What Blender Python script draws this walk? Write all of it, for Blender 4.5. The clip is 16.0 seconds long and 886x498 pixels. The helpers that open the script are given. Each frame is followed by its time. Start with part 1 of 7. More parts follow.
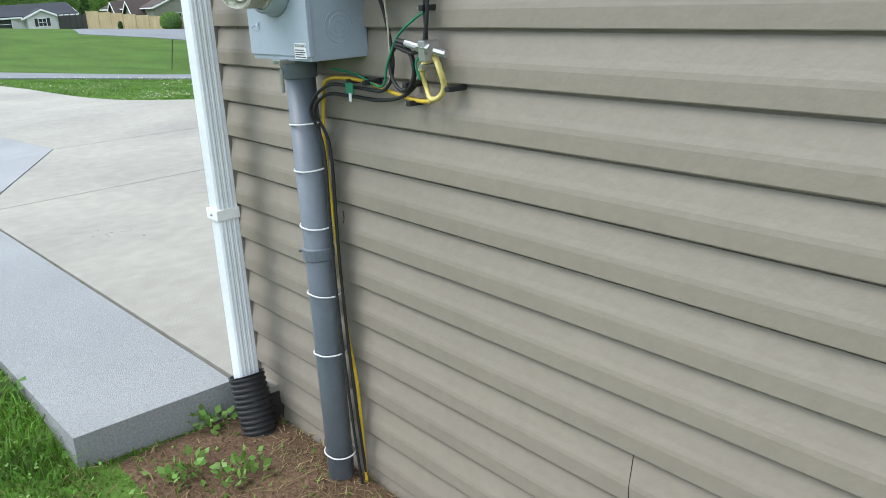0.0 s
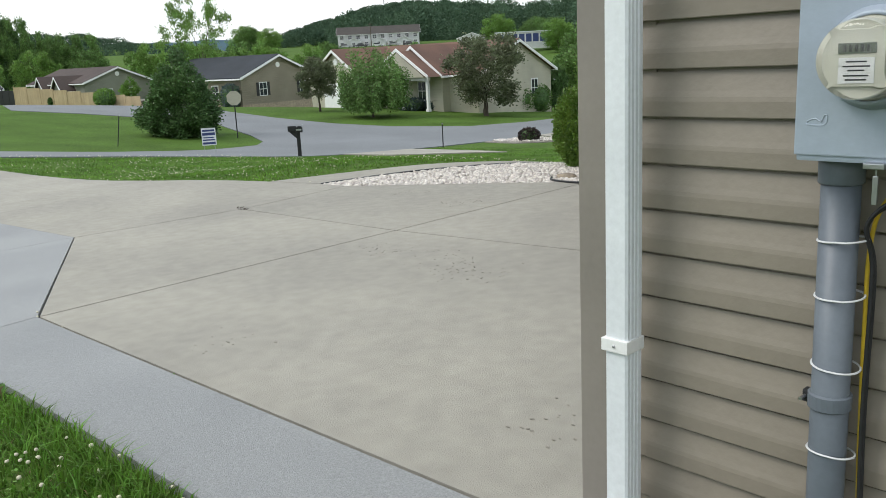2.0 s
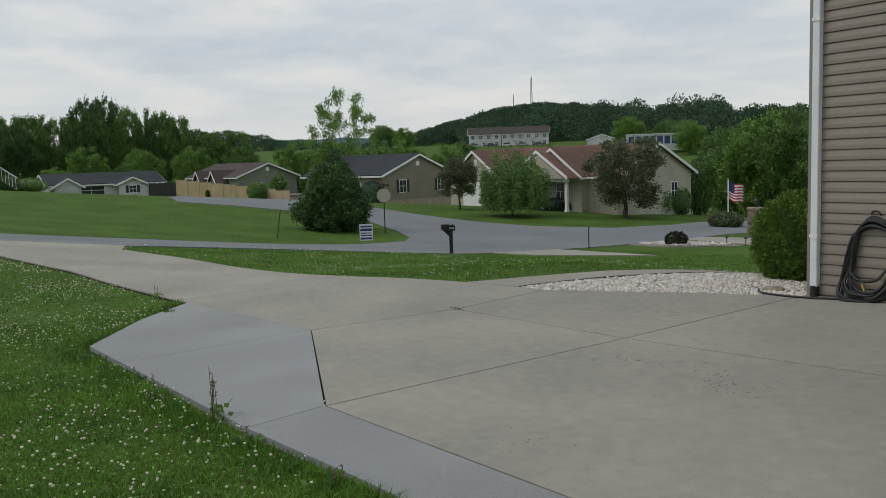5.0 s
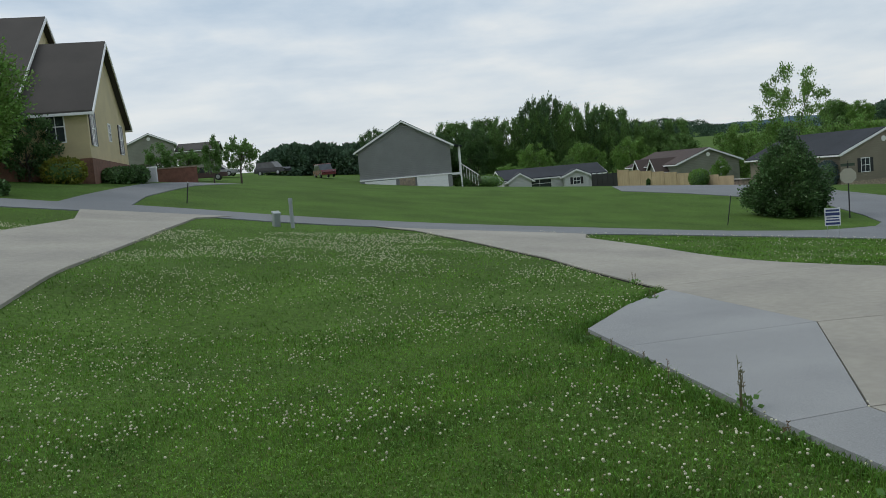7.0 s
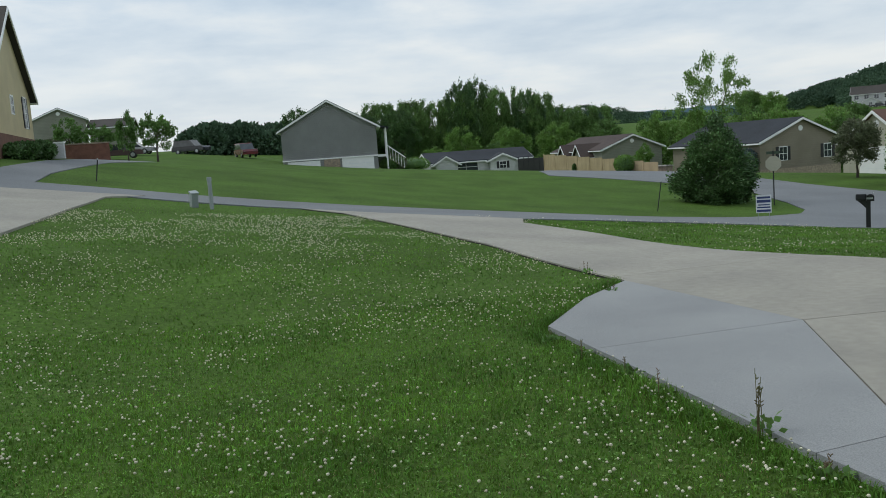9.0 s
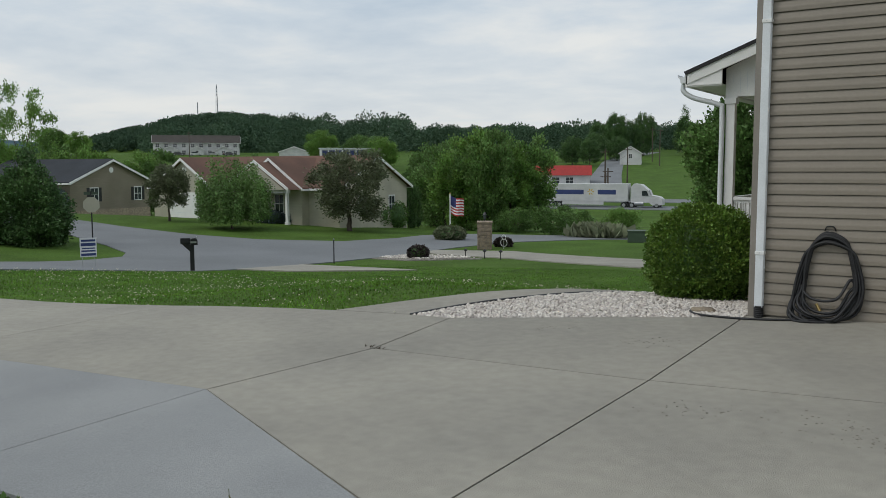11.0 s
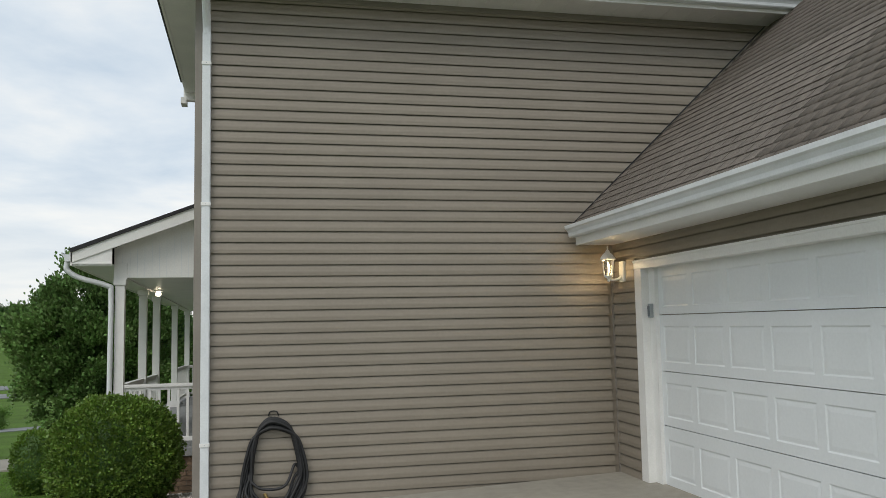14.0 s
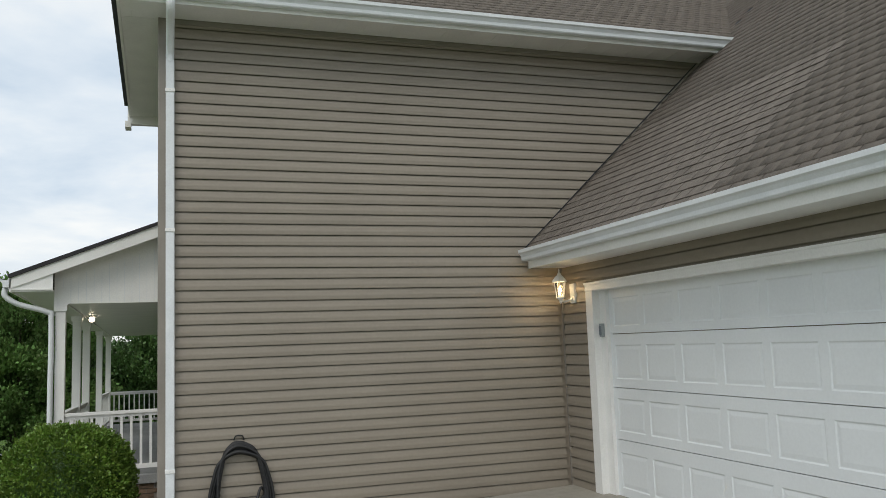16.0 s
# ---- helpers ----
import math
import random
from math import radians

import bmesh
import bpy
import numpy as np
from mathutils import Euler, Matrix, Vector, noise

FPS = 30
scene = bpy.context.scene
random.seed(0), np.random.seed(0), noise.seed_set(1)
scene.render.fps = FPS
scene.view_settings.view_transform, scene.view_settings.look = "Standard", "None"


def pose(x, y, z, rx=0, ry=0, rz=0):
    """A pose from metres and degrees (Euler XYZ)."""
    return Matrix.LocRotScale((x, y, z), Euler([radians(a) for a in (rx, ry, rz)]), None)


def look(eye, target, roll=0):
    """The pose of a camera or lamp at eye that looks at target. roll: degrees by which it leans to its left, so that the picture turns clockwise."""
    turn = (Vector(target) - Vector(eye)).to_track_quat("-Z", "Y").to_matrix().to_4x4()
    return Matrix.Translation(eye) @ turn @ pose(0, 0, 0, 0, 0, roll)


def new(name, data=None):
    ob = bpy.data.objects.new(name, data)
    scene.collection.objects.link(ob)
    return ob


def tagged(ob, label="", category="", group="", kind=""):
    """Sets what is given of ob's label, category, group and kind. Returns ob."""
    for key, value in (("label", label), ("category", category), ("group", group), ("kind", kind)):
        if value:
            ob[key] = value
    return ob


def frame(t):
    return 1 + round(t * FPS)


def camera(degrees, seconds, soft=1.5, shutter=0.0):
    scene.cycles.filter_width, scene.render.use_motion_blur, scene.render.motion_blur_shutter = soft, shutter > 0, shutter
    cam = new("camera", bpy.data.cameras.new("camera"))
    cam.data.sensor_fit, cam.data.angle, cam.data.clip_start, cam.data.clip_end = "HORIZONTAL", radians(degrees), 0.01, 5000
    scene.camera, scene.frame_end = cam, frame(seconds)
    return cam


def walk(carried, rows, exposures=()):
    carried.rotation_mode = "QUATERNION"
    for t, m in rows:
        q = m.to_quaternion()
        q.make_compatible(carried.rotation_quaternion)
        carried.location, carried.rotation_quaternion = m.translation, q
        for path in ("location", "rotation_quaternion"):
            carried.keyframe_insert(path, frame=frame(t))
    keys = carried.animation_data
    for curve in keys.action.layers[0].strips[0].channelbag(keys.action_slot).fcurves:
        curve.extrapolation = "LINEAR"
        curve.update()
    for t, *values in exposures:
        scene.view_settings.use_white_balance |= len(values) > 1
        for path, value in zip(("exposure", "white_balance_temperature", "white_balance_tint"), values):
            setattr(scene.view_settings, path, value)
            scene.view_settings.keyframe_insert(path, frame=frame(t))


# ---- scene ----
cam = camera(55.5, 16.0, soft=0.75)
PATH = [
    (0, (2.523, -1.173, 1.197), (1.022, 0.004, 0.596), -3.2),
    (0.5, (2.254, -1.348, 1.192), (0.786, -0.116, 0.621), -2.4),
    (1, (1.879, -1.48, 1.236), (0.466, -0.167, 0.707), -1.5),
    (1.5, (1.517, -1.699, 1.273), (0.162, -0.306, 0.805), -2.2),
    (2, (1.237, -1.842, 1.274), (-0.178, -0.501, 0.831), -2.8),
    (2.5, (1.004, -1.918, 1.302), (-0.49, -0.649, 0.906), -2.9),
    (3, (0.866, -2.042, 1.331), (-0.695, -0.836, 1.0), -2.4),
    (5.5, (0.855, -3.057, 1.474), (-0.809, -1.958, 1.318), -2.1),
    (6, (0.824, -3.228, 1.47), (-0.998, -2.418, 1.306), -3.3),
    (6.5, (0.69, -3.299, 1.459), (-1.245, -2.827, 1.277), -4.3),
    (7, (0.521, -3.376, 1.467), (-1.46, -3.156, 1.294), -5.0),
    (7.5, (0.333, -3.441, 1.505), (-1.66, -3.371, 1.35), -4.8),
    (8, (0.074, -3.473, 1.479), (-1.919, -3.415, 1.325), -4.8),
    (10.5, (-1.93, -3.234, 1.374), (-3.31, -1.811, 1.107), -0.4),
    (11, (-2.296, -3.146, 1.388), (-3.391, -1.483, 1.198), -0.2),
    (11.5, (-2.65, -3.083, 1.395), (-3.505, -1.279, 1.271), -0.6),
    (12, (-2.986, -2.962, 1.407), (-3.493, -1.028, 1.358), -0.9),
    (12.5, (-3.204, -2.815, 1.402), (-3.426, -0.829, 1.481), -1.4),
    (13, (-3.407, -2.672, 1.434), (-3.342, -0.678, 1.578), -1.1),
    (13.5, (-3.657, -2.605, 1.451), (-3.329, -0.641, 1.636), -1.6),
    (14, (-3.839, -2.673, 1.462), (-3.405, -0.732, 1.677), -1.4),
    (14.5, (-4.017, -2.787, 1.468), (-3.518, -0.862, 1.677), -1.6),
    (15, (-4.208, -2.804, 1.498), (-3.697, -0.881, 1.705), -1.7),
    (15.5, (-4.35, -2.805, 1.508), (-3.831, -0.885, 1.719), -1.7),
    (16, (-4.436, -2.82, 1.481), (-3.795, -0.943, 1.738), -2.4),
]
walk(cam, [(t, look(e, g, r)) for t, e, g, r in PATH],
     [(0.0, 0.92, 6250, 10), (0.5, 1.0, 6350, 10), (1.5, 0.82, 6450, 10), (2.0, 0.36, 6750, 10), (2.5, 0.22, 6850, 10), (3.0, -0.2, 6900, 10), (5.5, -0.56, 6800, 10), (7.5, -0.4, 6450, 8), (8.0, -0.38, 6450, 8), (10.5, -0.4, 6560, 7), (11.0, -0.46, 6700, 9), (11.5, -0.35, 6900, 10), (12.5, -0.28, 6900, 10), (13.5, -0.22, 6900, 10), (14.5, -0.02, 6900, 10), (15.0, 0.12, 6900, 10), (15.5, -0.03, 6900, 10), (16.0, -0.1, 6850, 10)])

# ---- world and sun: bright overcast day ----
SUN_EL, SUN_AZ = 50, 215


def build_world():
    w = bpy.data.worlds.new("sky")
    scene.world = w
    w.use_nodes = True
    n, l = w.node_tree.nodes, w.node_tree.links
    sky = n.new("ShaderNodeTexSky")
    sky.sky_type, sky.sun_disc = "NISHITA", False
    sky.sun_elevation, sky.sun_rotation = radians(SUN_EL), radians(SUN_AZ)
    sky.air_density, sky.dust_density = 1.0, 2.0
    tc = n.new("ShaderNodeTexCoord")
    sep = n.new("ShaderNodeSeparateXYZ")
    l.new(tc.outputs["Generated"], sep.inputs[0])
    # flat cloud deck: direction divided by its height
    up = n.new("ShaderNodeMath")
    up.operation = "ADD"
    up.inputs[1].default_value = 0.12
    l.new(sep.outputs[2], up.inputs[0])
    mx = n.new("ShaderNodeMath")
    mx.operation = "MAXIMUM"
    mx.inputs[1].default_value = 0.05
    l.new(up.outputs[0], mx.inputs[0])
    comb = n.new("ShaderNodeCombineXYZ")
    for i in (0, 1):
        d = n.new("ShaderNodeMath")
        d.operation = "DIVIDE"
        l.new(sep.outputs[i], d.inputs[0])
        l.new(mx.outputs[0], d.inputs[1])
        l.new(d.outputs[0], comb.inputs[i])
    big = n.new("ShaderNodeTexNoise")
    big.inputs["Scale"].default_value, big.inputs["Detail"].default_value = 1.05, 9
    big.inputs["Roughness"].default_value, big.inputs["Distortion"].default_value = 0.55, 0.15
    l.new(comb.outputs[0], big.inputs["Vector"])
    ramp = n.new("ShaderNodeValToRGB")
    e = ramp.color_ramp.elements
    e[0].position, e[0].color = 0.34, (4.7, 5.9, 7.35, 1)
    e[1].position, e[1].color = 0.66, (8.8, 9.05, 9.2, 1)
    m = e.new(0.5)
    m.color = (6.5, 7.4, 8.4, 1)
    l.new(big.outputs["Fac"], ramp.inputs[0])
    # the deck thins to a pale band at the horizon
    low = n.new("ShaderNodeMapRange")
    low.inputs["From Min"].default_value, low.inputs["From Max"].default_value = 0.02, 0.2
    low.inputs["To Min"].default_value, low.inputs["To Max"].default_value = 0.75, 0.0
    l.new(sep.outputs[2], low.inputs["Value"])
    pale = n.new("ShaderNodeMix")
    pale.data_type = "RGBA"
    pale.inputs["B"].default_value = (8.5, 8.75, 8.9, 1)
    l.new(low.outputs["Result"], pale.inputs["Factor"])
    l.new(ramp.outputs[0], pale.inputs["A"])
    mix = n.new("ShaderNodeMix")
    mix.data_type = "RGBA"
    mix.inputs["Factor"].default_value = 0.9
    l.new(sky.outputs[0], mix.inputs["A"])
    l.new(pale.outputs["Result"], mix.inputs["B"])
    bg = n["Background"]
    bg.inputs[1].default_value = 0.128
    l.new(mix.outputs["Result"], bg.inputs[0])


build_world()
sun = new("sun", bpy.data.lights.new("sun", "SUN"))
sun.data.energy, sun.data.angle, sun.data.color = 1.3, radians(30), (1.0, 0.98, 0.95)
az, el = radians(SUN_AZ), radians(SUN_EL)
sun.matrix_world = look((math.sin(az) * math.cos(el) * 60, math.cos(az) * math.cos(el) * 60, math.sin(el) * 60), (0, 0, 0))


# ---- materials ----
def mat(name, c1, c2=None, rough=0.6, metal=0.0, s1=2.0, s2=45.0, fine=0.12, bump=0.1, bscale=120.0, rnd=0.0, island=0.0, trans=0.0, spec=0.5, coat=0.0, bands=0.0):
    """Two-scale noise colour, fine bump; rnd varies by object, island by loose piece."""
    m = bpy.data.materials.new(name)
    m.use_nodes = True
    n, l = m.node_tree.nodes, m.node_tree.links
    b = n["Principled BSDF"]
    c2 = c2 or tuple(v * 0.82 for v in c1)
    geo = n.new("ShaderNodeNewGeometry")
    n1 = n.new("ShaderNodeTexNoise")
    n1.inputs["Scale"].default_value, n1.inputs["Detail"].default_value = s1, 5
    n2 = n.new("ShaderNodeTexNoise")
    n2.inputs["Scale"].default_value, n2.inputs["Detail"].default_value = s2, 3
    for q in (n1, n2):
        l.new(geo.outputs["Position"], q.inputs["Vector"])
    ramp = n.new("ShaderNodeValToRGB")
    ramp.color_ramp.elements[0].position, ramp.color_ramp.elements[0].color = 0.32, (*c2, 1)
    ramp.color_ramp.elements[1].position, ramp.color_ramp.elements[1].color = 0.68, (*c1, 1)
    l.new(n1.outputs["Fac"], ramp.inputs[0])
    hsv = n.new("ShaderNodeHueSaturation")
    l.new(ramp.outputs[0], hsv.inputs["Color"])
    rng = n.new("ShaderNodeMapRange")
    rng.inputs["From Min"].default_value, rng.inputs["From Max"].default_value = 0.25, 0.75
    rng.inputs["To Min"].default_value, rng.inputs["To Max"].default_value = 1 - fine, 1 + fine
    l.new(n2.outputs["Fac"], rng.inputs["Value"])
    val = rng.outputs["Result"]
    for amount, node, out in ((rnd, "ShaderNodeObjectInfo", "Random"), (island, "ShaderNodeNewGeometry", "Random Per Island")):
        if amount:
            o = n.new(node)
            r = n.new("ShaderNodeMapRange")
            r.inputs["To Min"].default_value, r.inputs["To Max"].default_value = 1 - amount, 1 + amount
            l.new(o.outputs[out], r.inputs["Value"])
            mu = n.new("ShaderNodeMath")
            mu.operation = "MULTIPLY"
            l.new(val, mu.inputs[0])
            l.new(r.outputs["Result"], mu.inputs[1])
            val = mu.outputs[0]
            if node == "ShaderNodeNewGeometry":
                h = n.new("ShaderNodeMapRange")
                h.inputs["To Min"].default_value, h.inputs["To Max"].default_value = 0.485, 0.515
                l.new(o.outputs[out], h.inputs["Value"])
                l.new(h.outputs["Result"], hsv.inputs["Hue"])
    l.new(val, hsv.inputs["Value"])
    l.new(hsv.outputs["Color"], b.inputs["Base Color"])
    b.inputs["Roughness"].default_value, b.inputs["Metallic"].default_value = rough, metal
    b.inputs["Specular IOR Level"].default_value = spec
    b.inputs["Coat Weight"].default_value = coat
    if bands:
        # laps of far siding, too fine to model
        wv = n.new("ShaderNodeTexWave")
        wv.bands_direction, wv.wave_profile = "Z", "SAW"
        wv.inputs["Scale"].default_value = 0.314 / bands
        l.new(geo.outputs["Position"], wv.inputs["Vector"])
        bb = n.new("ShaderNodeBump")
        bb.inputs["Strength"].default_value, bb.inputs["Distance"].default_value = 1.0, 0.04
        l.new(wv.outputs["Fac"], bb.inputs["Height"])
        l.new(bb.outputs["Normal"], b.inputs["Normal"])
    elif bump:
        n3 = n.new("ShaderNodeTexNoise")
        n3.inputs["Scale"].default_value, n3.inputs["Detail"].default_value = bscale, 4
        l.new(geo.outputs["Position"], n3.inputs["Vector"])
        bp = n.new("ShaderNodeBump")
        bp.inputs["Strength"].default_value, bp.inputs["Distance"].default_value = bump, 0.02
        l.new(n3.outputs["Fac"], bp.inputs["Height"])
        l.new(bp.outputs["Normal"], b.inputs["Normal"])
    if trans:
        t = n.new("ShaderNodeBsdfTranslucent")
        mixs = n.new("ShaderNodeMixShader")
        mixs.inputs[0].default_value = trans
        l.new(hsv.outputs["Color"], t.inputs["Color"])
        l.new(b.outputs[0], mixs.inputs[1])
        l.new(t.outputs[0], mixs.inputs[2])
        l.new(mixs.outputs[0], n["Material Output"].inputs["Surface"])
    return m


def glass(name, tint=(0.95, 0.97, 0.97), rough=0.03):
    m = bpy.data.materials.new(name)
    m.use_nodes = True
    b = m.node_tree.nodes["Principled BSDF"]
    b.inputs["Base Color"].default_value = (*tint, 1)
    b.inputs["Roughness"].default_value, b.inputs["Transmission Weight"].default_value = rough, 1.0
    b.inputs["IOR"].default_value = 1.45
    return m


def glow(name, colour, strength):
    m = bpy.data.materials.new(name)
    m.use_nodes = True
    b = m.node_tree.nodes["Principled BSDF"]
    b.inputs["Emission Color"].default_value = (*colour, 1)
    b.inputs["Emission Strength"].default_value = strength
    return m


SIDING = mat("vinyl_siding", (0.266, 0.232, 0.186), (0.242, 0.21, 0.168), rough=0.5, s1=1.2, s2=30, fine=0.05, bump=0.06, bscale=60, rnd=0.02)
TRIM = mat("white_trim", (0.86, 0.86, 0.84), (0.8, 0.8, 0.785), rough=0.4, s1=3, s2=60, fine=0.04, bump=0.03)
WHITE_METAL = mat("white_aluminium", (0.78, 0.81, 0.83), (0.70, 0.73, 0.75), rough=0.35, s1=4, s2=70, fine=0.05, bump=0.02)
DOOR_WHITE = mat("door_enamel", (0.80, 0.835, 0.85), (0.76, 0.795, 0.81), rough=0.35, s1=1.2, s2=40, fine=0.025, bump=0.03)
CORNER = mat("corner_post", (0.27, 0.243, 0.21), rough=0.5, fine=0.04, bump=0.03)
SHINGLE = mat("asphalt_shingle", (0.19, 0.166, 0.143), (0.148, 0.13, 0.112), rough=0.95, s1=7, s2=160, fine=0.3, bump=0.4, bscale=400, spec=0.2)
SHINGLE_TAB = mat("asphalt_shingle_tab", (0.19, 0.166, 0.143), (0.148, 0.13, 0.112), rough=0.95, s1=7, s2=160, fine=0.3, bump=0.4, bscale=400, rnd=0.08, spec=0.2)
SHINGLE_DARK = mat("dark_roofing", (0.035, 0.035, 0.038), rough=0.9, s2=150, fine=0.3, bump=0.3)
CONCRETE = mat("concrete_tan", (0.355, 0.335, 0.285), (0.28, 0.265, 0.23), rough=0.85, s1=0.55, s2=9, fine=0.09, bump=0.35, bscale=220, rnd=0.03, spec=0.3)
CONCRETE_GREY = mat("concrete_grey", (0.332, 0.338, 0.335), (0.274, 0.281, 0.282), rough=0.9, s1=0.8, s2=110, fine=0.2, bump=0.45, bscale=260, rnd=0.04, spec=0.3)
CONCRETE_EDGE = mat("joint_dark", (0.032, 0.029, 0.025), rough=0.95, bump=0.2)
ASPHALT = mat("road_asphalt", (0.20, 0.21, 0.218), (0.165, 0.173, 0.18), rough=0.9, s1=0.25, s2=25, fine=0.1, bump=0.3, bscale=150, spec=0.3)
LAWN = mat("lawn_turf", (0.082, 0.15, 0.027), (0.056, 0.1, 0.018), rough=0.95, s1=0.35, s2=13, fine=0.4, bump=1.0, bscale=35, spec=0.1)
SOIL = mat("bare_soil", (0.16, 0.10, 0.065), (0.10, 0.065, 0.04), rough=1.0, s1=5, s2=60, fine=0.3, bump=0.8, bscale=60, spec=0.1)
BLADE = mat("grass_blade", (0.165, 0.31, 0.042), (0.07, 0.155, 0.021), rough=0.6, s1=1.1, s2=9, fine=0.3, bump=0, island=0.5, trans=0.35, spec=0.25)
DRY = mat("dry_straw", (0.34, 0.26, 0.14), (0.22, 0.16, 0.08), rough=0.8, s1=3, bump=0, island=0.3, trans=0.2, spec=0.2)
CLOVER = mat("clover_head", (0.71, 0.68, 0.52), (0.52, 0.48, 0.34), rough=0.8, s1=4, s2=200, fine=0.2, bump=0, island=0.15)
WEED = mat("weed_stem", (0.12, 0.14, 0.05), (0.15, 0.08, 0.05), rough=0.8, bump=0)
LEAF_MID = mat("leaf_mid", (0.16, 0.275, 0.075), (0.09, 0.165, 0.045), rough=0.55, s1=0.5, s2=6, fine=0.2, bump=0, island=0.45, trans=0.2, spec=0.3)
LEAF_LIGHT = mat("leaf_light", (0.20, 0.34, 0.075), (0.125, 0.23, 0.05), rough=0.55, s1=0.5, s2=6, fine=0.2, bump=0, island=0.4, trans=0.24, spec=0.3)
LEAF_DARK = mat("leaf_dark", (0.105, 0.19, 0.058), (0.058, 0.115, 0.038), rough=0.5, s1=0.5, s2=6, fine=0.2, bump=0, island=0.45, trans=0.14, spec=0.35)
LEAF_RED = mat("leaf_bronze", (0.15, 0.185, 0.095), (0.115, 0.125, 0.07), rough=0.5, s1=0.8, s2=6, fine=0.2, bump=0, island=0.4, trans=0.14, spec=0.3)
LEAF_BOX = mat("leaf_boxwood", (0.165, 0.275, 0.042), (0.08, 0.15, 0.022), rough=0.45, s1=3, s2=20, fine=0.2, bump=0, island=0.2, trans=0.1, spec=0.4)
LEAF_PURPLE = mat("leaf_purple", (0.06, 0.042, 0.038), (0.035, 0.026, 0.024), rough=0.6, bump=0, island=0.35, trans=0.05)
LEAF_BLUE = mat("leaf_bluespruce", (0.10, 0.15, 0.15), (0.06, 0.09, 0.09), rough=0.6, bump=0, island=0.35, trans=0.15)
LEAF_GOLD = mat("leaf_gold", (0.25, 0.24, 0.03), (0.12, 0.16, 0.02), rough=0.6, bump=0, island=0.35, trans=0.3)
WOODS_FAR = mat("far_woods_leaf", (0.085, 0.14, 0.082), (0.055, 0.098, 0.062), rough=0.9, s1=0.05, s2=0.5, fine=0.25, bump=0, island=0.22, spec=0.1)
# woods of the far ridge, with the blue of air haze mixed into the colour
HAZE_WOODS = mat("distant_ridge_haze_tint", (0.10, 0.15, 0.17), (0.08, 0.125, 0.15), rough=1.0, s1=0.01, s2=0.05, fine=0.1, bump=0, island=0.15, spec=0.0)
BARK = mat("bark", (0.11, 0.085, 0.065), (0.06, 0.048, 0.038), rough=0.95, s1=4, s2=40, fine=0.3, bump=0.8, bscale=40)
BLACK = mat("black_plastic", (0.018, 0.018, 0.02), rough=0.45, fine=0.2, bump=0.05)
RUBBER = mat("black_rubber", (0.012, 0.013, 0.014), (0.02, 0.02, 0.022), rough=0.55, s1=8, fine=0.2, bump=0.1)
CONDUIT = mat("grey_pvc", (0.155, 0.18, 0.205), (0.12, 0.14, 0.165), rough=0.45, s1=5, s2=60, fine=0.06, bump=0.03)
METER_GREY = mat("painted_steel_grey", (0.36, 0.42, 0.49), (0.33, 0.385, 0.45), rough=0.4, metal=0.1, s1=4, s2=60, fine=0.04, bump=0.03)
TELE_GREY = mat("grey_abs", (0.33, 0.36, 0.37), rough=0.5, fine=0.04, bump=0.02)
CREAM = mat("meter_cream", (0.56, 0.56, 0.48), rough=0.5, fine=0.03, bump=0)
STEEL = mat("galvanised", (0.5, 0.51, 0.52), rough=0.35, metal=0.9, fine=0.1, bump=0.05)
YELLOW = mat("yellow_jacket", (0.62, 0.42, 0.03), rough=0.45, bump=0)
YELLOW_PALE = mat("pale_yellow_jacket", (0.66, 0.55, 0.18), rough=0.45, bump=0)
GREEN_WIRE = mat("green_insulation", (0.02, 0.24, 0.13), rough=0.45, bump=0)
BEIGE_WIRE = mat("beige_insulation", (0.45, 0.42, 0.33), rough=0.5, bump=0)
PAPER = mat("label_white", (0.75, 0.76, 0.76), rough=0.5, fine=0.02, bump=0)
INK = mat("ink_dark", (0.03, 0.03, 0.04), rough=0.6, bump=0)
LCD = mat("lcd", (0.16, 0.18, 0.15), rough=0.25, bump=0)
LCD_INK = mat("lcd_digit", (0.04, 0.045, 0.04), rough=0.3, bump=0)
GLASS = glass("clear_glass")
WINDOW = mat("window_glass", (0.05, 0.06, 0.065), (0.03, 0.035, 0.04), rough=0.08, fine=0.05, bump=0, spec=0.8)
STONE = mat("ledge_stone", (0.33, 0.26, 0.19), (0.18, 0.145, 0.115), rough=0.9, s1=6, s2=50, fine=0.25, bump=0.6, bscale=60, rnd=0.25, island=0.3)
BRICK = mat("red_brick", (0.20, 0.09, 0.065), (0.13, 0.06, 0.045), rough=0.9, s1=3, s2=30, fine=0.25, bump=0.4, rnd=0.2, island=0.2)
PORCH_BRICK = mat("brown_brick", (0.20, 0.135, 0.09), (0.13, 0.085, 0.06), rough=0.9, s1=3, s2=30, fine=0.25, bump=0.4, rnd=0.22)
MORTAR = mat("mortar", (0.30, 0.27, 0.24), rough=1.0, bump=0.3)
GRAVEL = mat("white_marble_chip", (0.70, 0.66, 0.61), (0.55, 0.49, 0.44), rough=0.7, s1=9, s2=60, fine=0.1, bump=0.1, island=0.25)
GRAVEL_BASE = mat("gravel_bed_base", (0.36, 0.33, 0.30), (0.22, 0.2, 0.18), rough=1.0, s1=14, s2=60, fine=0.3, bump=0.6)
SIDE_TAN = mat("siding_tan", (0.32, 0.275, 0.215), rough=0.6, s1=0.6, fine=0.05, bump=0.05, bands=0.2)
SIDE_GREY = mat("siding_grey", (0.285, 0.285, 0.29), rough=0.6, s1=0.6, fine=0.05, bump=0.05, bands=0.2)
SIDE_GREEN = mat("siding_sage", (0.30, 0.30, 0.25), rough=0.6, s1=0.6, fine=0.05, bump=0.05, bands=0.2)
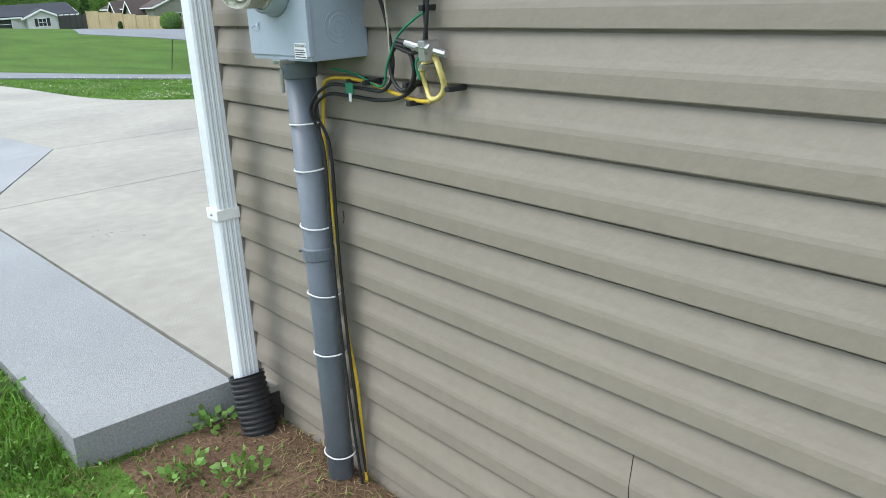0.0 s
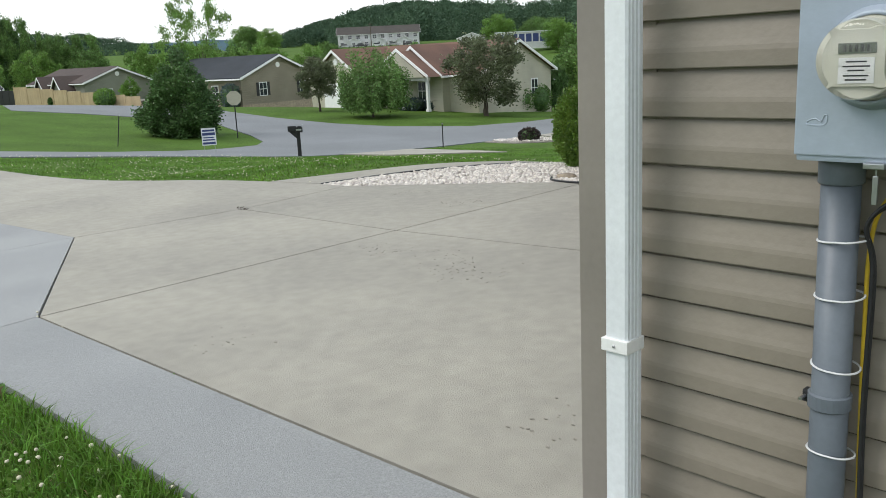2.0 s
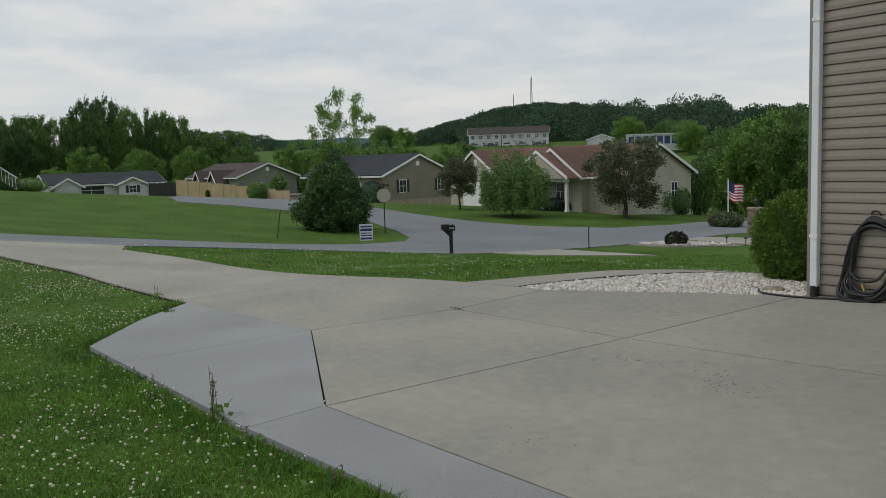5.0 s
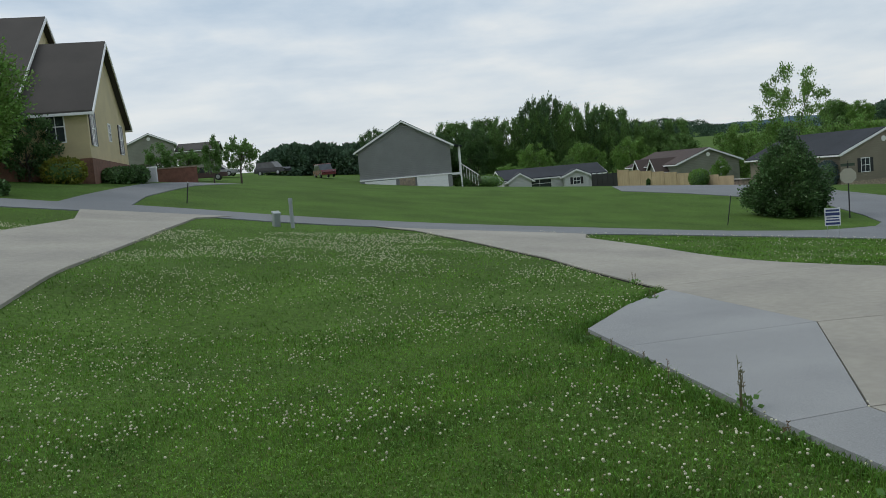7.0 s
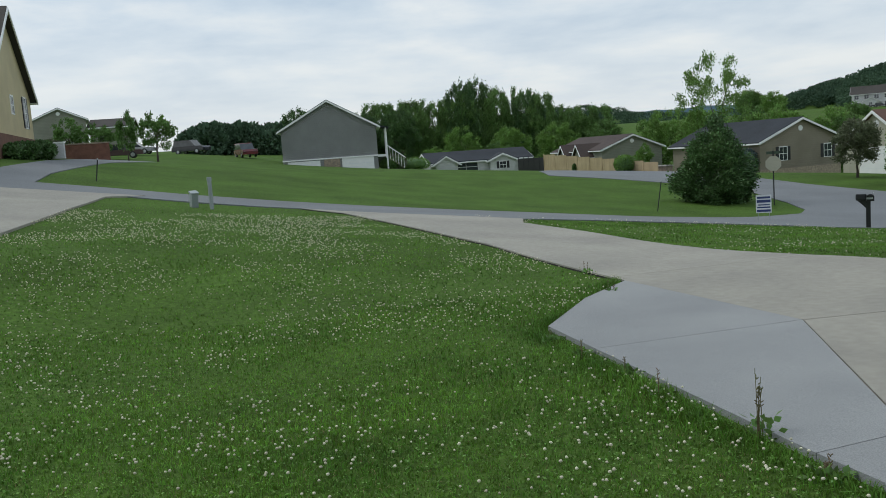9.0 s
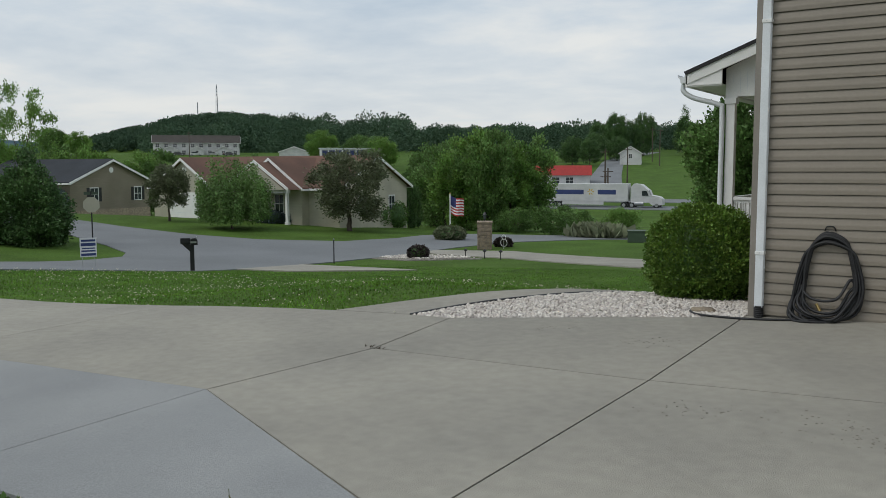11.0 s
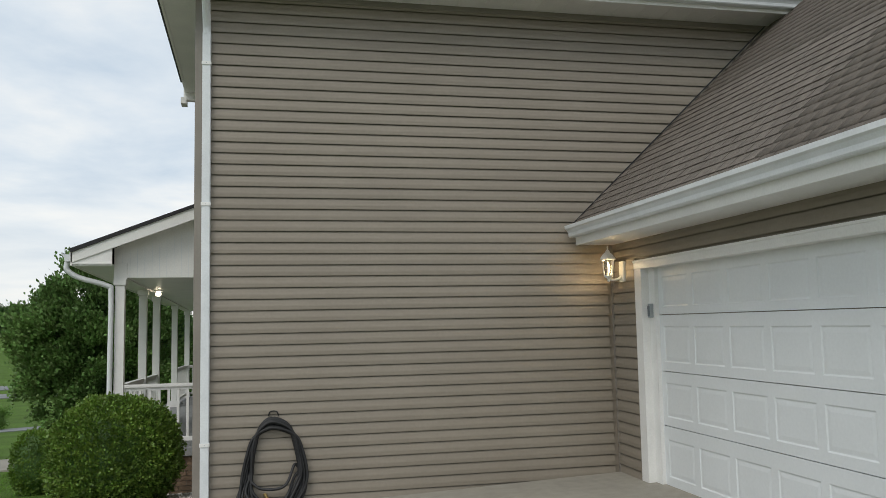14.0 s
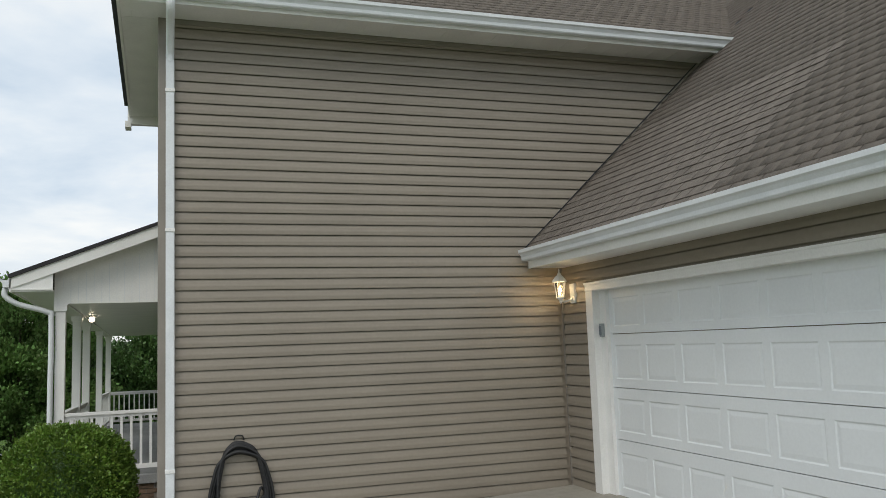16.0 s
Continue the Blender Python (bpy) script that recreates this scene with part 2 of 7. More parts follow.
SIDE_CREAM = mat("siding_cream", (0.60, 0.56, 0.46), rough=0.6, s1=0.6, fine=0.05, bump=0.05, bands=0.2)
SIDE_YELLOW = mat("siding_yellow", (0.70, 0.58, 0.35), rough=0.6, s1=0.6, fine=0.05, bump=0.05, bands=0.2)
SIDE_WHITE = mat("siding_white", (0.72, 0.72, 0.72), rough=0.6, s1=0.6, fine=0.05, bump=0.05, bands=0.2)
ROOF_BROWN = mat("roof_brown", (0.16, 0.085, 0.06), (0.11, 0.062, 0.046), rough=0.95, s1=0.4, s2=30, fine=0.2, bump=0.2)
ROOF_MAROON = mat("roof_maroon", (0.078, 0.056, 0.049), (0.058, 0.044, 0.039), rough=0.95, s1=0.4, s2=30, fine=0.2, bump=0.2)
ROOF_CHAR = mat("roof_charcoal", (0.032, 0.037, 0.045), (0.022, 0.026, 0.032), rough=0.95, s1=0.4, s2=30, fine=0.2, bump=0.2)
ROOF_UMBER = mat("roof_umber", (0.066, 0.058, 0.051), (0.05, 0.044, 0.039), rough=0.95, s1=0.4, s2=30, fine=0.2, bump=0.2)
FENCE = mat("fence_board", (0.47, 0.37, 0.22), (0.40, 0.31, 0.18), rough=0.85, s1=1, s2=20, fine=0.12, bump=0.2, rnd=0.08)
RED_PAINT = mat("red_paint", (0.45, 0.035, 0.03), rough=0.5, bump=0)
FLAG_BLUE = mat("flag_blue", (0.04, 0.05, 0.17), rough=0.7, bump=0)
SIGN_BLUE = mat("sign_blue", (0.03, 0.05, 0.16), rough=0.5, bump=0)
CAR_DARK = mat("car_paint_dark", (0.02, 0.02, 0.028), rough=0.25, bump=0, coat=0.5)
CAR_RED = mat("car_paint_red", (0.16, 0.025, 0.03), rough=0.25, bump=0, coat=0.5)
CAR_SILVER = mat("car_paint_silver", (0.4, 0.4, 0.41), rough=0.3, metal=0.6, bump=0, coat=0.5)
CAR_COVER = mat("car_cover_brown", (0.10, 0.06, 0.055), rough=0.8, bump=0.1)
PALE_GRASS = mat("pale_grass", (0.27, 0.29, 0.18), (0.18, 0.21, 0.12), rough=0.8, bump=0, island=0.3, trans=0.2)
BULB = glow("warm_bulb", (1.0, 0.72, 0.38), 30.0)
DOWNLIGHT = glow("globe_lens", (1.0, 0.86, 0.66), 7.0)
BRASS = mat("brass_fitting", (0.5, 0.36, 0.14), rough=0.35, metal=0.9, bump=0)
GREEN_BOX = mat("utility_green", (0.05, 0.08, 0.05), rough=0.5, bump=0)
CHIP = mat("concrete_wear", (0.23, 0.21, 0.178), (0.30, 0.275, 0.235), rough=1.0, s1=30, s2=90, fine=0.3, bump=0.6)


# ---- mesh helpers ----
def np_mesh(name, verts, faces):
    verts, faces = np.asarray(verts, np.float32), np.asarray(faces, np.int32)
    me = bpy.data.meshes.new(name)
    me.vertices.add(len(verts))
    me.vertices.foreach_set("co", verts.ravel())
    me.loops.add(faces.size)
    me.loops.foreach_set("vertex_index", faces.ravel())
    me.polygons.add(len(faces))
    me.polygons.foreach_set("loop_start", np.arange(len(faces), dtype=np.int32) * faces.shape[1])
    me.update(calc_edges=True)
    return me


def put(name, me, material, parent=None, label="", smooth=False, m=None):
    if not me.materials:
        me.materials.append(material)
    if smooth:
        me.polygons.foreach_set("use_smooth", [True] * len(me.polygons))
    ob = new(name, me)
    if m is not None:
        ob.matrix_basis = m
    if parent:
        ob.parent = parent
    if label:
        ob["label"] = label
    return ob


def part(name, bm, material, parent=None, label="", smooth=False, m=None):
    me = bpy.data.meshes.new(name)
    bmesh.ops.recalc_face_normals(bm, faces=bm.faces)
    bm.to_mesh(me)
    bm.free()
    return put(name, me, material, parent, label, smooth, m)


def thing(name, label, category, at=(0, 0, 0), rz=0.0, group="", kind=""):
    ob = new(name)
    ob.matrix_basis = pose(*at, 0, 0, rz)
    return tagged(ob, label, category, group, kind)


def bm_box(a, b, bev=0.0, bm=None):
    bm = bm or bmesh.new()
    r = bmesh.ops.create_cube(bm, size=1)
    for v in r["verts"]:
        v.co = Vector([(a[i] + b[i]) / 2 + v.co[i] * (b[i] - a[i]) for i in range(3)])
    if bev:
        edges = {e for v in r["verts"] for e in v.link_edges}
        bmesh.ops.bevel(bm, geom=list(edges), offset=bev, segments=2, profile=0.7, affect="EDGES")
    return bm


def bm_prism(poly, z0, z1, bm=None, m=None):
    """Polygon in x, y, extruded in z; m turns it."""
    bm = bm or bmesh.new()
    lo = [bm.verts.new((x, y, z0)) for x, y in poly]
    hi = [bm.verts.new((x, y, z1)) for x, y in poly]
    bm.faces.new(lo[::-1])
    bm.faces.new(hi)
    for i in range(len(poly)):
        j = (i + 1) % len(poly)
        bm.faces.new((lo[i], lo[j], hi[j], hi[i]))
    if m is not None:
        bmesh.ops.transform(bm, matrix=m, verts=lo + hi)
    return bm


def bm_lathe(profile, n=24, bm=None, m=None):
    """Rings of (radius, z) about z, closed at both ends."""
    bm = bm or bmesh.new()
    rings = [[bm.verts.new((r * math.cos(2 * math.pi * i / n), r * math.sin(2 * math.pi * i / n), z)) for i in range(n)] for r, z in profile]
    for a, b in zip(rings, rings[1:]):
        for i in range(n):
            j = (i + 1) % n
            bm.faces.new((a[i], a[j], b[j], b[i]))
    bm.faces.new(rings[0][::-1])
    bm.faces.new(rings[-1])
    if m is not None:
        bmesh.ops.transform(bm, matrix=m, verts=[v for r in rings for v in r])
    return bm


def smooth_line(pts, steps=8, closed=False):
    p = [Vector(q) for q in pts]
    n, out = len(p), []
    for i in range(n if closed else n - 1):
        a = p[(i - 1) % n] if closed or i else p[0]
        b, c = p[i], p[(i + 1) % n]
        d = p[(i + 2) % n] if closed or i + 2 < n else p[-1]
        for k in range(steps):
            t = k / steps
            out.append(0.5 * (2 * b + (c - a) * t + (2 * a - 5 * b + 4 * c - d) * t * t + (3 * b - a - 3 * c + d) * t ** 3))
    return out if closed else out + [p[-1]]


def bm_tube(pts, r, n=8, bm=None, closed=False, r_end=None):
    bm = bm or bmesh.new()
    pts = [Vector(q) for q in pts]
    side, rings = None, []
    for i, p in enumerate(pts):
        a = pts[i - 1] if (i or closed) else p
        b = pts[(i + 1) % len(pts)] if (closed or i + 1 < len(pts)) else p
        d = (b - a).normalized()
        if side is None:
            side = d.orthogonal().normalized()
        side = (side - d * side.dot(d)).normalized()
        up = d.cross(side)
        rr = r if r_end is None else r + (r_end - r) * i / max(1, len(pts) - 1)
        rings.append([bm.verts.new(p + rr * (side * math.cos(2 * math.pi * k / n) + up * math.sin(2 * math.pi * k / n))) for k in range(n)])
    pairs = list(zip(rings, rings[1:])) + ([(rings[-1], rings[0])] if closed else [])
    for a, b in pairs:
        for k in range(n):
            j = (k + 1) % n
            bm.faces.new((a[k], a[j], b[j], b[k]))
    if not closed:
        bm.faces.new(rings[0][::-1])
        bm.faces.new(rings[-1])
    return bm


def bm_sweep(profile, a, b, bm=None):
    """Closed profile of (sideways, up) swept from a to b; sideways is to the left of the way."""
    bm = bm or bmesh.new()
    a, b = Vector(a), Vector(b)
    d = (b - a).normalized()
    side = Vector((-d.y, d.x, 0)).normalized()
    r = [[bm.verts.new(p + side * u + Vector((0, 0, v))) for u, v in profile] for p in (a, b)]
    n = len(profile)
    for i in range(n):
        j = (i + 1) % n
        bm.faces.new((r[0][i], r[0][j], r[1][j], r[1][i]))
    bm.faces.new(r[0][::-1])
    bm.faces.new(r[1])
    return bm


# ---- the lie of the land: a nearly flat pad by the house, a valley road, rising hills ----
SPOTS = np.array([(-18, 0, -.33), (-23, 3, -.5), (-17, -8, .42), (-27.5, -11.5, 1.2), (-27.6, -4, .12), (-33, -2, 0), (-34, -18, 2.6),
                  (-50, -14, 2.5), (-89, 3, .8), (-91, 24, -1.3), (-70, 28, -1.35), (-40, 20.5, -2.3), (-26, 16.5, -2.15), (-26, 12.4, -1.65),
                  (-32, 11.8, -1.75), (-75, 45, -2.9), (-49, 43, -2.5), (-36, 30, -2.6), (-25.5, 29, -2.75), (-13, 25, -2.1), (-24, 47, -3.2),
                  (-40, 62, -4.2), (-45, 115, -4.9), (-54, 160, -3.2), (-100, 280, 3.6), (-254, 210, 6.8), (10, -12, .4), (-112, -10, 3.2),
                  (-60, -100, 4), (-14, 9.5, -1.1), (0, 45, -2.6), (-92, -20, 3.3), (-110, 24, -1.9)])


def spline_weights(s):
    d = np.hypot(s[:, None, 0] - s[None, :, 0], s[:, None, 1] - s[None, :, 1])
    k = d * d * np.log(d + 1e-9) / 1e4
    p = np.c_[np.ones(len(s)), s[:, :2] / 100]
    return np.linalg.solve(np.block([[k + 1e-4 * np.eye(len(s)), p], [p.T, np.zeros((3, 3))]]), np.r_[s[:, 2], 0, 0, 0])


WEIGHTS = spline_weights(SPOTS)
HILLS = ((-690, 610, 40, 90), (-500, 640, 15, 110), (-300, 640, 12, 150), (-960, 330, 30, 100), (0, 720, 8, 200))


def land(x, y):
    x, y = np.asarray(x, float), np.asarray(y, float)
    d = np.hypot(x[..., None] - SPOTS[:, 0], y[..., None] - SPOTS[:, 1])
    far = np.hypot(x, y)
    fade = np.clip((600 - far) / 300, 0, 1)
    z = (d * d * np.log(d + 1e-9) / 1e4) @ WEIGHTS[:-3] + WEIGHTS[-3] + WEIGHTS[-2] * x / 100 + WEIGHTS[-1] * y / 100
    z = np.clip(z, -6, 16) * fade + 4 * (1 - fade)
    q = np.clip(np.hypot(np.maximum(np.maximum(-9.5 - x, x - 3), 0), np.maximum(np.maximum(-4 - y, y - 6), 0)) / 7, 0, 1)
    q = q * q * (3 - 2 * q)
    pad = -0.1 + 0.017 * y + 0.042 * np.clip(x, -4.5, 0.5) + 0.022 * np.minimum(0, x + 4.5)
    z = pad * (1 - q) + q * z
    for hx, hy, h, r in HILLS:
        z = z + h * np.exp(-((x - hx) ** 2 + (y - hy) ** 2) / (2 * r * r))
    return z


def land_z(x, y):
    return float(land(np.array([x]), np.array([y]))[0])


def lawn_drop(x, y):
    """How far the turf lies below the paving; deeper beside the garage wall."""
    x, y = np.asarray(x, float), np.asarray(y, float)
    return 0.045 + 0.10 * np.clip((x + 0.6) / 0.6, 0, 1) * np.clip(y + 1.3, 0, 1) * np.clip((6 - x) / 2, 0, 1)


def build_ground():
    def lines(c, lo, hi):
        out, s = [0.0], 0.5
        while out[-1] < max(hi - c, c - lo):
            out.append(out[-1] + s)
            s *= 1.0 if out[-1] < 16 else 1.055
        o = np.array(out)
        g = np.r_[c - o[::-1], c + o[1:]]
        return g[(g > lo) & (g < hi)]
    xs, ys = lines(-6.0, -2600, 1800), lines(0.0, -1800, 2600)
    gx, gy = np.meshgrid(xs, ys, indexing="ij")
    gz = land(gx.ravel(), gy.ravel()).reshape(gx.shape) - lawn_drop(gx, gy)
    v = np.stack([gx, gy, gz], -1).reshape(-1, 3)
    i = np.arange(len(xs) * len(ys)).reshape(len(xs), len(ys))
    f = np.stack([i[:-1, :-1], i[1:, :-1], i[1:, 1:], i[:-1, 1:]], -1).reshape(-1, 4)
    tagged(put("ground", np_mesh("ground", v, f), LAWN, smooth=True), "uneven mown green lawn sloping down to the road", "lawn", kind="structure")


build_ground()


def drape(name, poly, material, dz=0.0, thick=0.12, step=2.5, parent=None, label=""):
    """A sheet that follows the land inside a polygon, with sides."""
    bm = bmesh.new()
    bm.faces.new([bm.verts.new((x, y, 0)) for x, y in poly])
    xs, ys = [p[0] for p in poly], [p[1] for p in poly]
    for lo, hi, ax in ((min(xs), max(xs), 0), (min(ys), max(ys), 1)):
        k = max(1, int((hi - lo) / step))
        for i in range(1, k):
            co = Vector((0, 0, 0))
            co[ax] = lo + (hi - lo) * i / k
            no = Vector((0, 0, 0))
            no[ax] = 1
            bmesh.ops.bisect_plane(bm, geom=bm.verts[:] + bm.edges[:] + bm.faces[:], plane_co=co, plane_no=no)
    top = bm.faces[:]
    co = np.array([v.co[:2] for v in bm.verts])
    for v, z in zip(bm.verts, land(co[:, 0], co[:, 1])):
        v.co.z = z + dz
    if top[0].normal.z < 0 or sum(f.calc_center_median().z * 0 + (1 if f.normal.z >= 0 else -1) for f in top) < 0:
        bmesh.ops.reverse_faces(bm, faces=top)
    rim = [e for e in bm.edges if e.is_boundary]
    ex = bmesh.ops.extrude_edge_only(bm, edges=rim)
    for v in [g for g in ex["geom"] if isinstance(g, bmesh.types.BMVert)]:
        v.co.z -= thick
    me = bpy.data.meshes.new(name)
    bm.normal_update()
    bm.to_mesh(me)
    bm.free()
    return put(name, me, material, parent, label)


def inside(poly, x, y):
    p = np.array(poly, float)
    r = np.zeros(np.shape(x), bool)
    for (x1, y1), (x2, y2) in zip(p, np.roll(p, -1, 0)):
        c = (y1 > y) != (y2 > y)
        with np.errstate(divide="ignore", invalid="ignore"):
            r ^= c & (x < (x2 - x1) * (y - y1) / (y2 - y1) + x1)
    return r


def inset(poly, d):
    """The polygon drawn in by d (for straight joints between slabs)."""
    n, out = len(poly), []
    area = sum(poly[i][0] * poly[(i + 1) % n][1] - poly[(i + 1) % n][0] * poly[i][1] for i in range(n))
    s = 1 if area > 0 else -1
    for i in range(n):
        a, b, c = (Vector(poly[j % n]) for j in (i - 1, i, i + 1))
        n1, n2 = (Vector((-(q - p).y, (q - p).x)).normalized() * s for p, q in ((a, b), (b, c)))
        k = (n1 + n2)
        out.append(tuple(b + k * (d / max(0.4, k.length_squared / 2))))
    return out


# paving
APRON = [(-0.06, -0.66), (-0.06, -0.11), (-4.54, -0.107), (-7.38, 1.21), (-10.8, 1.0), (-9.9, 0.1), (-8.57, -0.82), (-6.9, -0.78), (-5.3, -0.80), (-3, -0.70)]
APRON_SLABS = [[(-0.06, -0.66), (-0.06, -0.11), (-4.54, -0.107), (-4.46, -0.75), (-3, -0.70)],
               [(-4.46, -0.75), (-4.54, -0.107), (-7.38, 1.21), (-7.38, -0.80), (-6.9, -0.79)],
               [(-7.38, -0.80), (-7.38, 1.21), (-10.8, 1.0), (-9.9, 0.1), (-8.57, -0.82)]]
DRIVE_SLABS = [[(0.1, -0.1), (0.1, 2.97), (-4.45, 2.97), (-4.54, -0.1)],
               [(0.1, 2.97), (0.1, 5.95), (-4.46, 5.95), (-4.45, 2.97)],
               [(-4.54, -0.1), (-4.45, 2.97), (-7.11, 2.98), (-7.38, 1.21)],
               [(-4.45, 2.97), (-4.46, 5.87), (-5.58, 5.41), (-6.4, 5.03), (-7.3, 4.6), (-7.11, 2.98)],
               [(-7.38, 1.21), (-7.11, 2.98), (-7.3, 4.6), (-7.87, 4.6), (-8.87, 4.48), (-10, 4.28), (-11.4, 4.12), (-11.2, 1.0), (-10.8, 1.0)],
               [(-11.2, 1.0), (-11.4, 4.12), (-14.9, 4.1), (-18.5, 3.6), (-21.2, 2.85), (-22.6, 3.3), (-25.4, 0.6), (-28.1, -2.4), (-25.8, -1.3), (-22.9, -0.8), (-18.8, 0.1), (-16.2, 0.6), (-12.9, 0.9)]]
WALKWAY = [(-7.89, 4.61), (-8.87, 4.49), (-8.5, 5.35), (-7.95, 6.45), (-7.4, 7.45), (-6.95, 8.4), (-6.72, 9.5), (-6.6, 12.0), (-6.6, 18.5), (-5.9, 18.5), (-5.9, 9.5), (-6.2, 8.4), (-6.8, 7.2), (-7.28, 6.25), (-7.64, 5.5)]
GRAVEL_BED = [(-7.87, 4.61), (-7.62, 5.5), (-7.26, 6.24), (-6.78, 7.22), (-6.15, 8.45), (-5.85, 9.5), (-4.5, 9.5), (-4.46, 5.88), (-5.58, 5.42), (-6.4, 5.04), (-7.3, 4.61)]
NEIGHBOUR_DRIVE = [(-29.0, -12.2), (-26.0, -11.5), (-21.2, -12.2), (-15.0, -12.0), (-10, -11.5), (-10, -8.3), (-18, -8.4), (-24, -8.5), (-28.6, -8.4), (-30.0, -7.4)]
STREET = [(-28.2, -24), (-28.3, -16.7), (-28.9, -12.0), (-29.4, -8.0), (-28.3, -2.6), (-25.5, 0.6), (-22.8, 3.2), (-22.9, 7.0), (-23.8, 12), (-25.6, 17), (-26.2, 21), (-26.4, 29), (-26.6, 35), (-26.3, 41), (-24.0, 48.0), (-19.0, 54.0), (-10, 60), (-10, 66), (-22.5, 58.5),
          (-28.5, 54.5), (-33.2, 48), (-33.6, 42), (-32.9, 38.2), (-33.5, 33.8), (-37.2, 30.9), (-41.6, 29.9), (-47.8, 29.6), (-54.5, 30.1), (-60, 31.5), (-68, 33.5), (-76, 34), (-78, 24), (-70, 19.5), (-61, 17.3), (-57, 20.6), (-51.8, 23.1), (-45.9, 24.4), (-39.7, 22.8),
          (-36.2, 21.4), (-34.4, 19.9), (-33.0, 16.5), (-32.2, 12.1), (-30.6, 7.1), (-30.4, 3.2), (-31.6, -2.2), (-32.1, -9.0), (-31.9, -11.2), (-36, -11.6), (-48, -11.6), (-60, -10.5), (-60, -13.5), (-46, -14.0), (-38, -13.7), (-31.2, -13.6), (-31.0, -17.4), (-31.0, -24)]
FAR_DRIVE = [(-26.3, 31.2), (-20.5, 29.9), (-12.5, 25.0), (-7.0, 23.0), (-6.6, 27.5), (-12.7, 29.9), (-22.8, 34.4), (-26.5, 33.0)]
SIDE_APRON = [(-25.9, 18.6), (-23.0, 18.6), (-19.5, 21.3), (-22.5, 22.3), (-26.2, 22.6)]
tagged(drape("road", STREET, ASPHALT, -0.01, 0.3, 3.0), "worn light grey asphalt residential road", "road", kind="structure")
tagged(drape("pavement_far_drive", FAR_DRIVE, CONCRETE, 0.0, 0.2), "pale concrete driveway across the lawn", "driveway", kind="structure")
tagged(drape("pavement_side_apron", SIDE_APRON, CONCRETE, 0.0, 0.2), "pale concrete strip beside the road", "pavement", kind="structure")
tagged(drape("pavement_neighbour_drive", NEIGHBOUR_DRIVE, CONCRETE, 0.01, 0.2, 1.0), "pale concrete driveway next door", "driveway", kind="structure")
tagged(drape("pavement_walkway", WALKWAY, CONCRETE, 0.0, 0.2, 0.8), "curved tan concrete walkway to the porch", "walkway", kind="structure")
HIGHWAY = [(-150, 96), (-100, 107), (-45, 117), (10, 126), (60, 132), (60, 138), (10, 132), (-46, 124), (-102, 113), (-150, 102)]
HIGHWAY_B = [(-150, 112), (-103, 121), (-48, 132), (10, 142), (60, 148), (60, 154), (10, 148), (-49, 139), (-104, 127), (-150, 118)]
HILL_ROAD = [(-56, 138), (-66, 160), (-82, 200), (-101, 250), (-112, 290), (-120, 340), (-127, 340), (-119, 290), (-109, 252), (-91, 203), (-79, 170), (-110, 165), (-112, 150), (-78, 152)]
for poly in (HIGHWAY, HIGHWAY_B, HILL_ROAD):
    tagged(drape("road", poly, ASPHALT, 0.06, 0.4, 8.0), "distant grey highway lane across the valley", "road", kind="structure")


# ---- the house: garage wing and main block ----
COURSE = 0.1143
WALL_Y, CORNER_X = 5.97, -4.44
# the garage front is a hair out of square and falls with the drive
G = Matrix.Translation((0, WALL_Y, 0)) @ Matrix.Rotation(radians(-0.5), 4, "Z") @ Matrix.Translation((0, 5.4 - WALL_Y, 0)) @ Matrix.Rotation(0.019, 4, "X") @ Matrix.Translation((0, -5.4, 0))
LAP = [(0.0, 0.0165), (0.0165, 0.0165), (0.0165, 0.008), (0.0185, 0.008), (0.0195, 0.010), (0.0195, 0.045), (0.018, 0.056), (0.0145, 0.07), (0.0055, 0.1143), (0.0, 0.1143)]


def siding(wall, length, z0, count, m, name="siding_plank"):
    """Lap planks along +x of m, facing -y, as parts of a wall."""
    me = None
    for i in range(count):
        if me is None:
            bm = bm_sweep([(-u, v) for u, v in LAP], (0, 0, 0), (length, 0, 0))
            bmesh.ops.recalc_face_normals(bm, faces=bm.faces)
            me = bpy.data.meshes.new(name)
            bm.to_mesh(me)
            bm.free()
        put(name, me, SIDING, wall, m=m @ Matrix.Translation((0, 0, z0 + i * COURSE)))


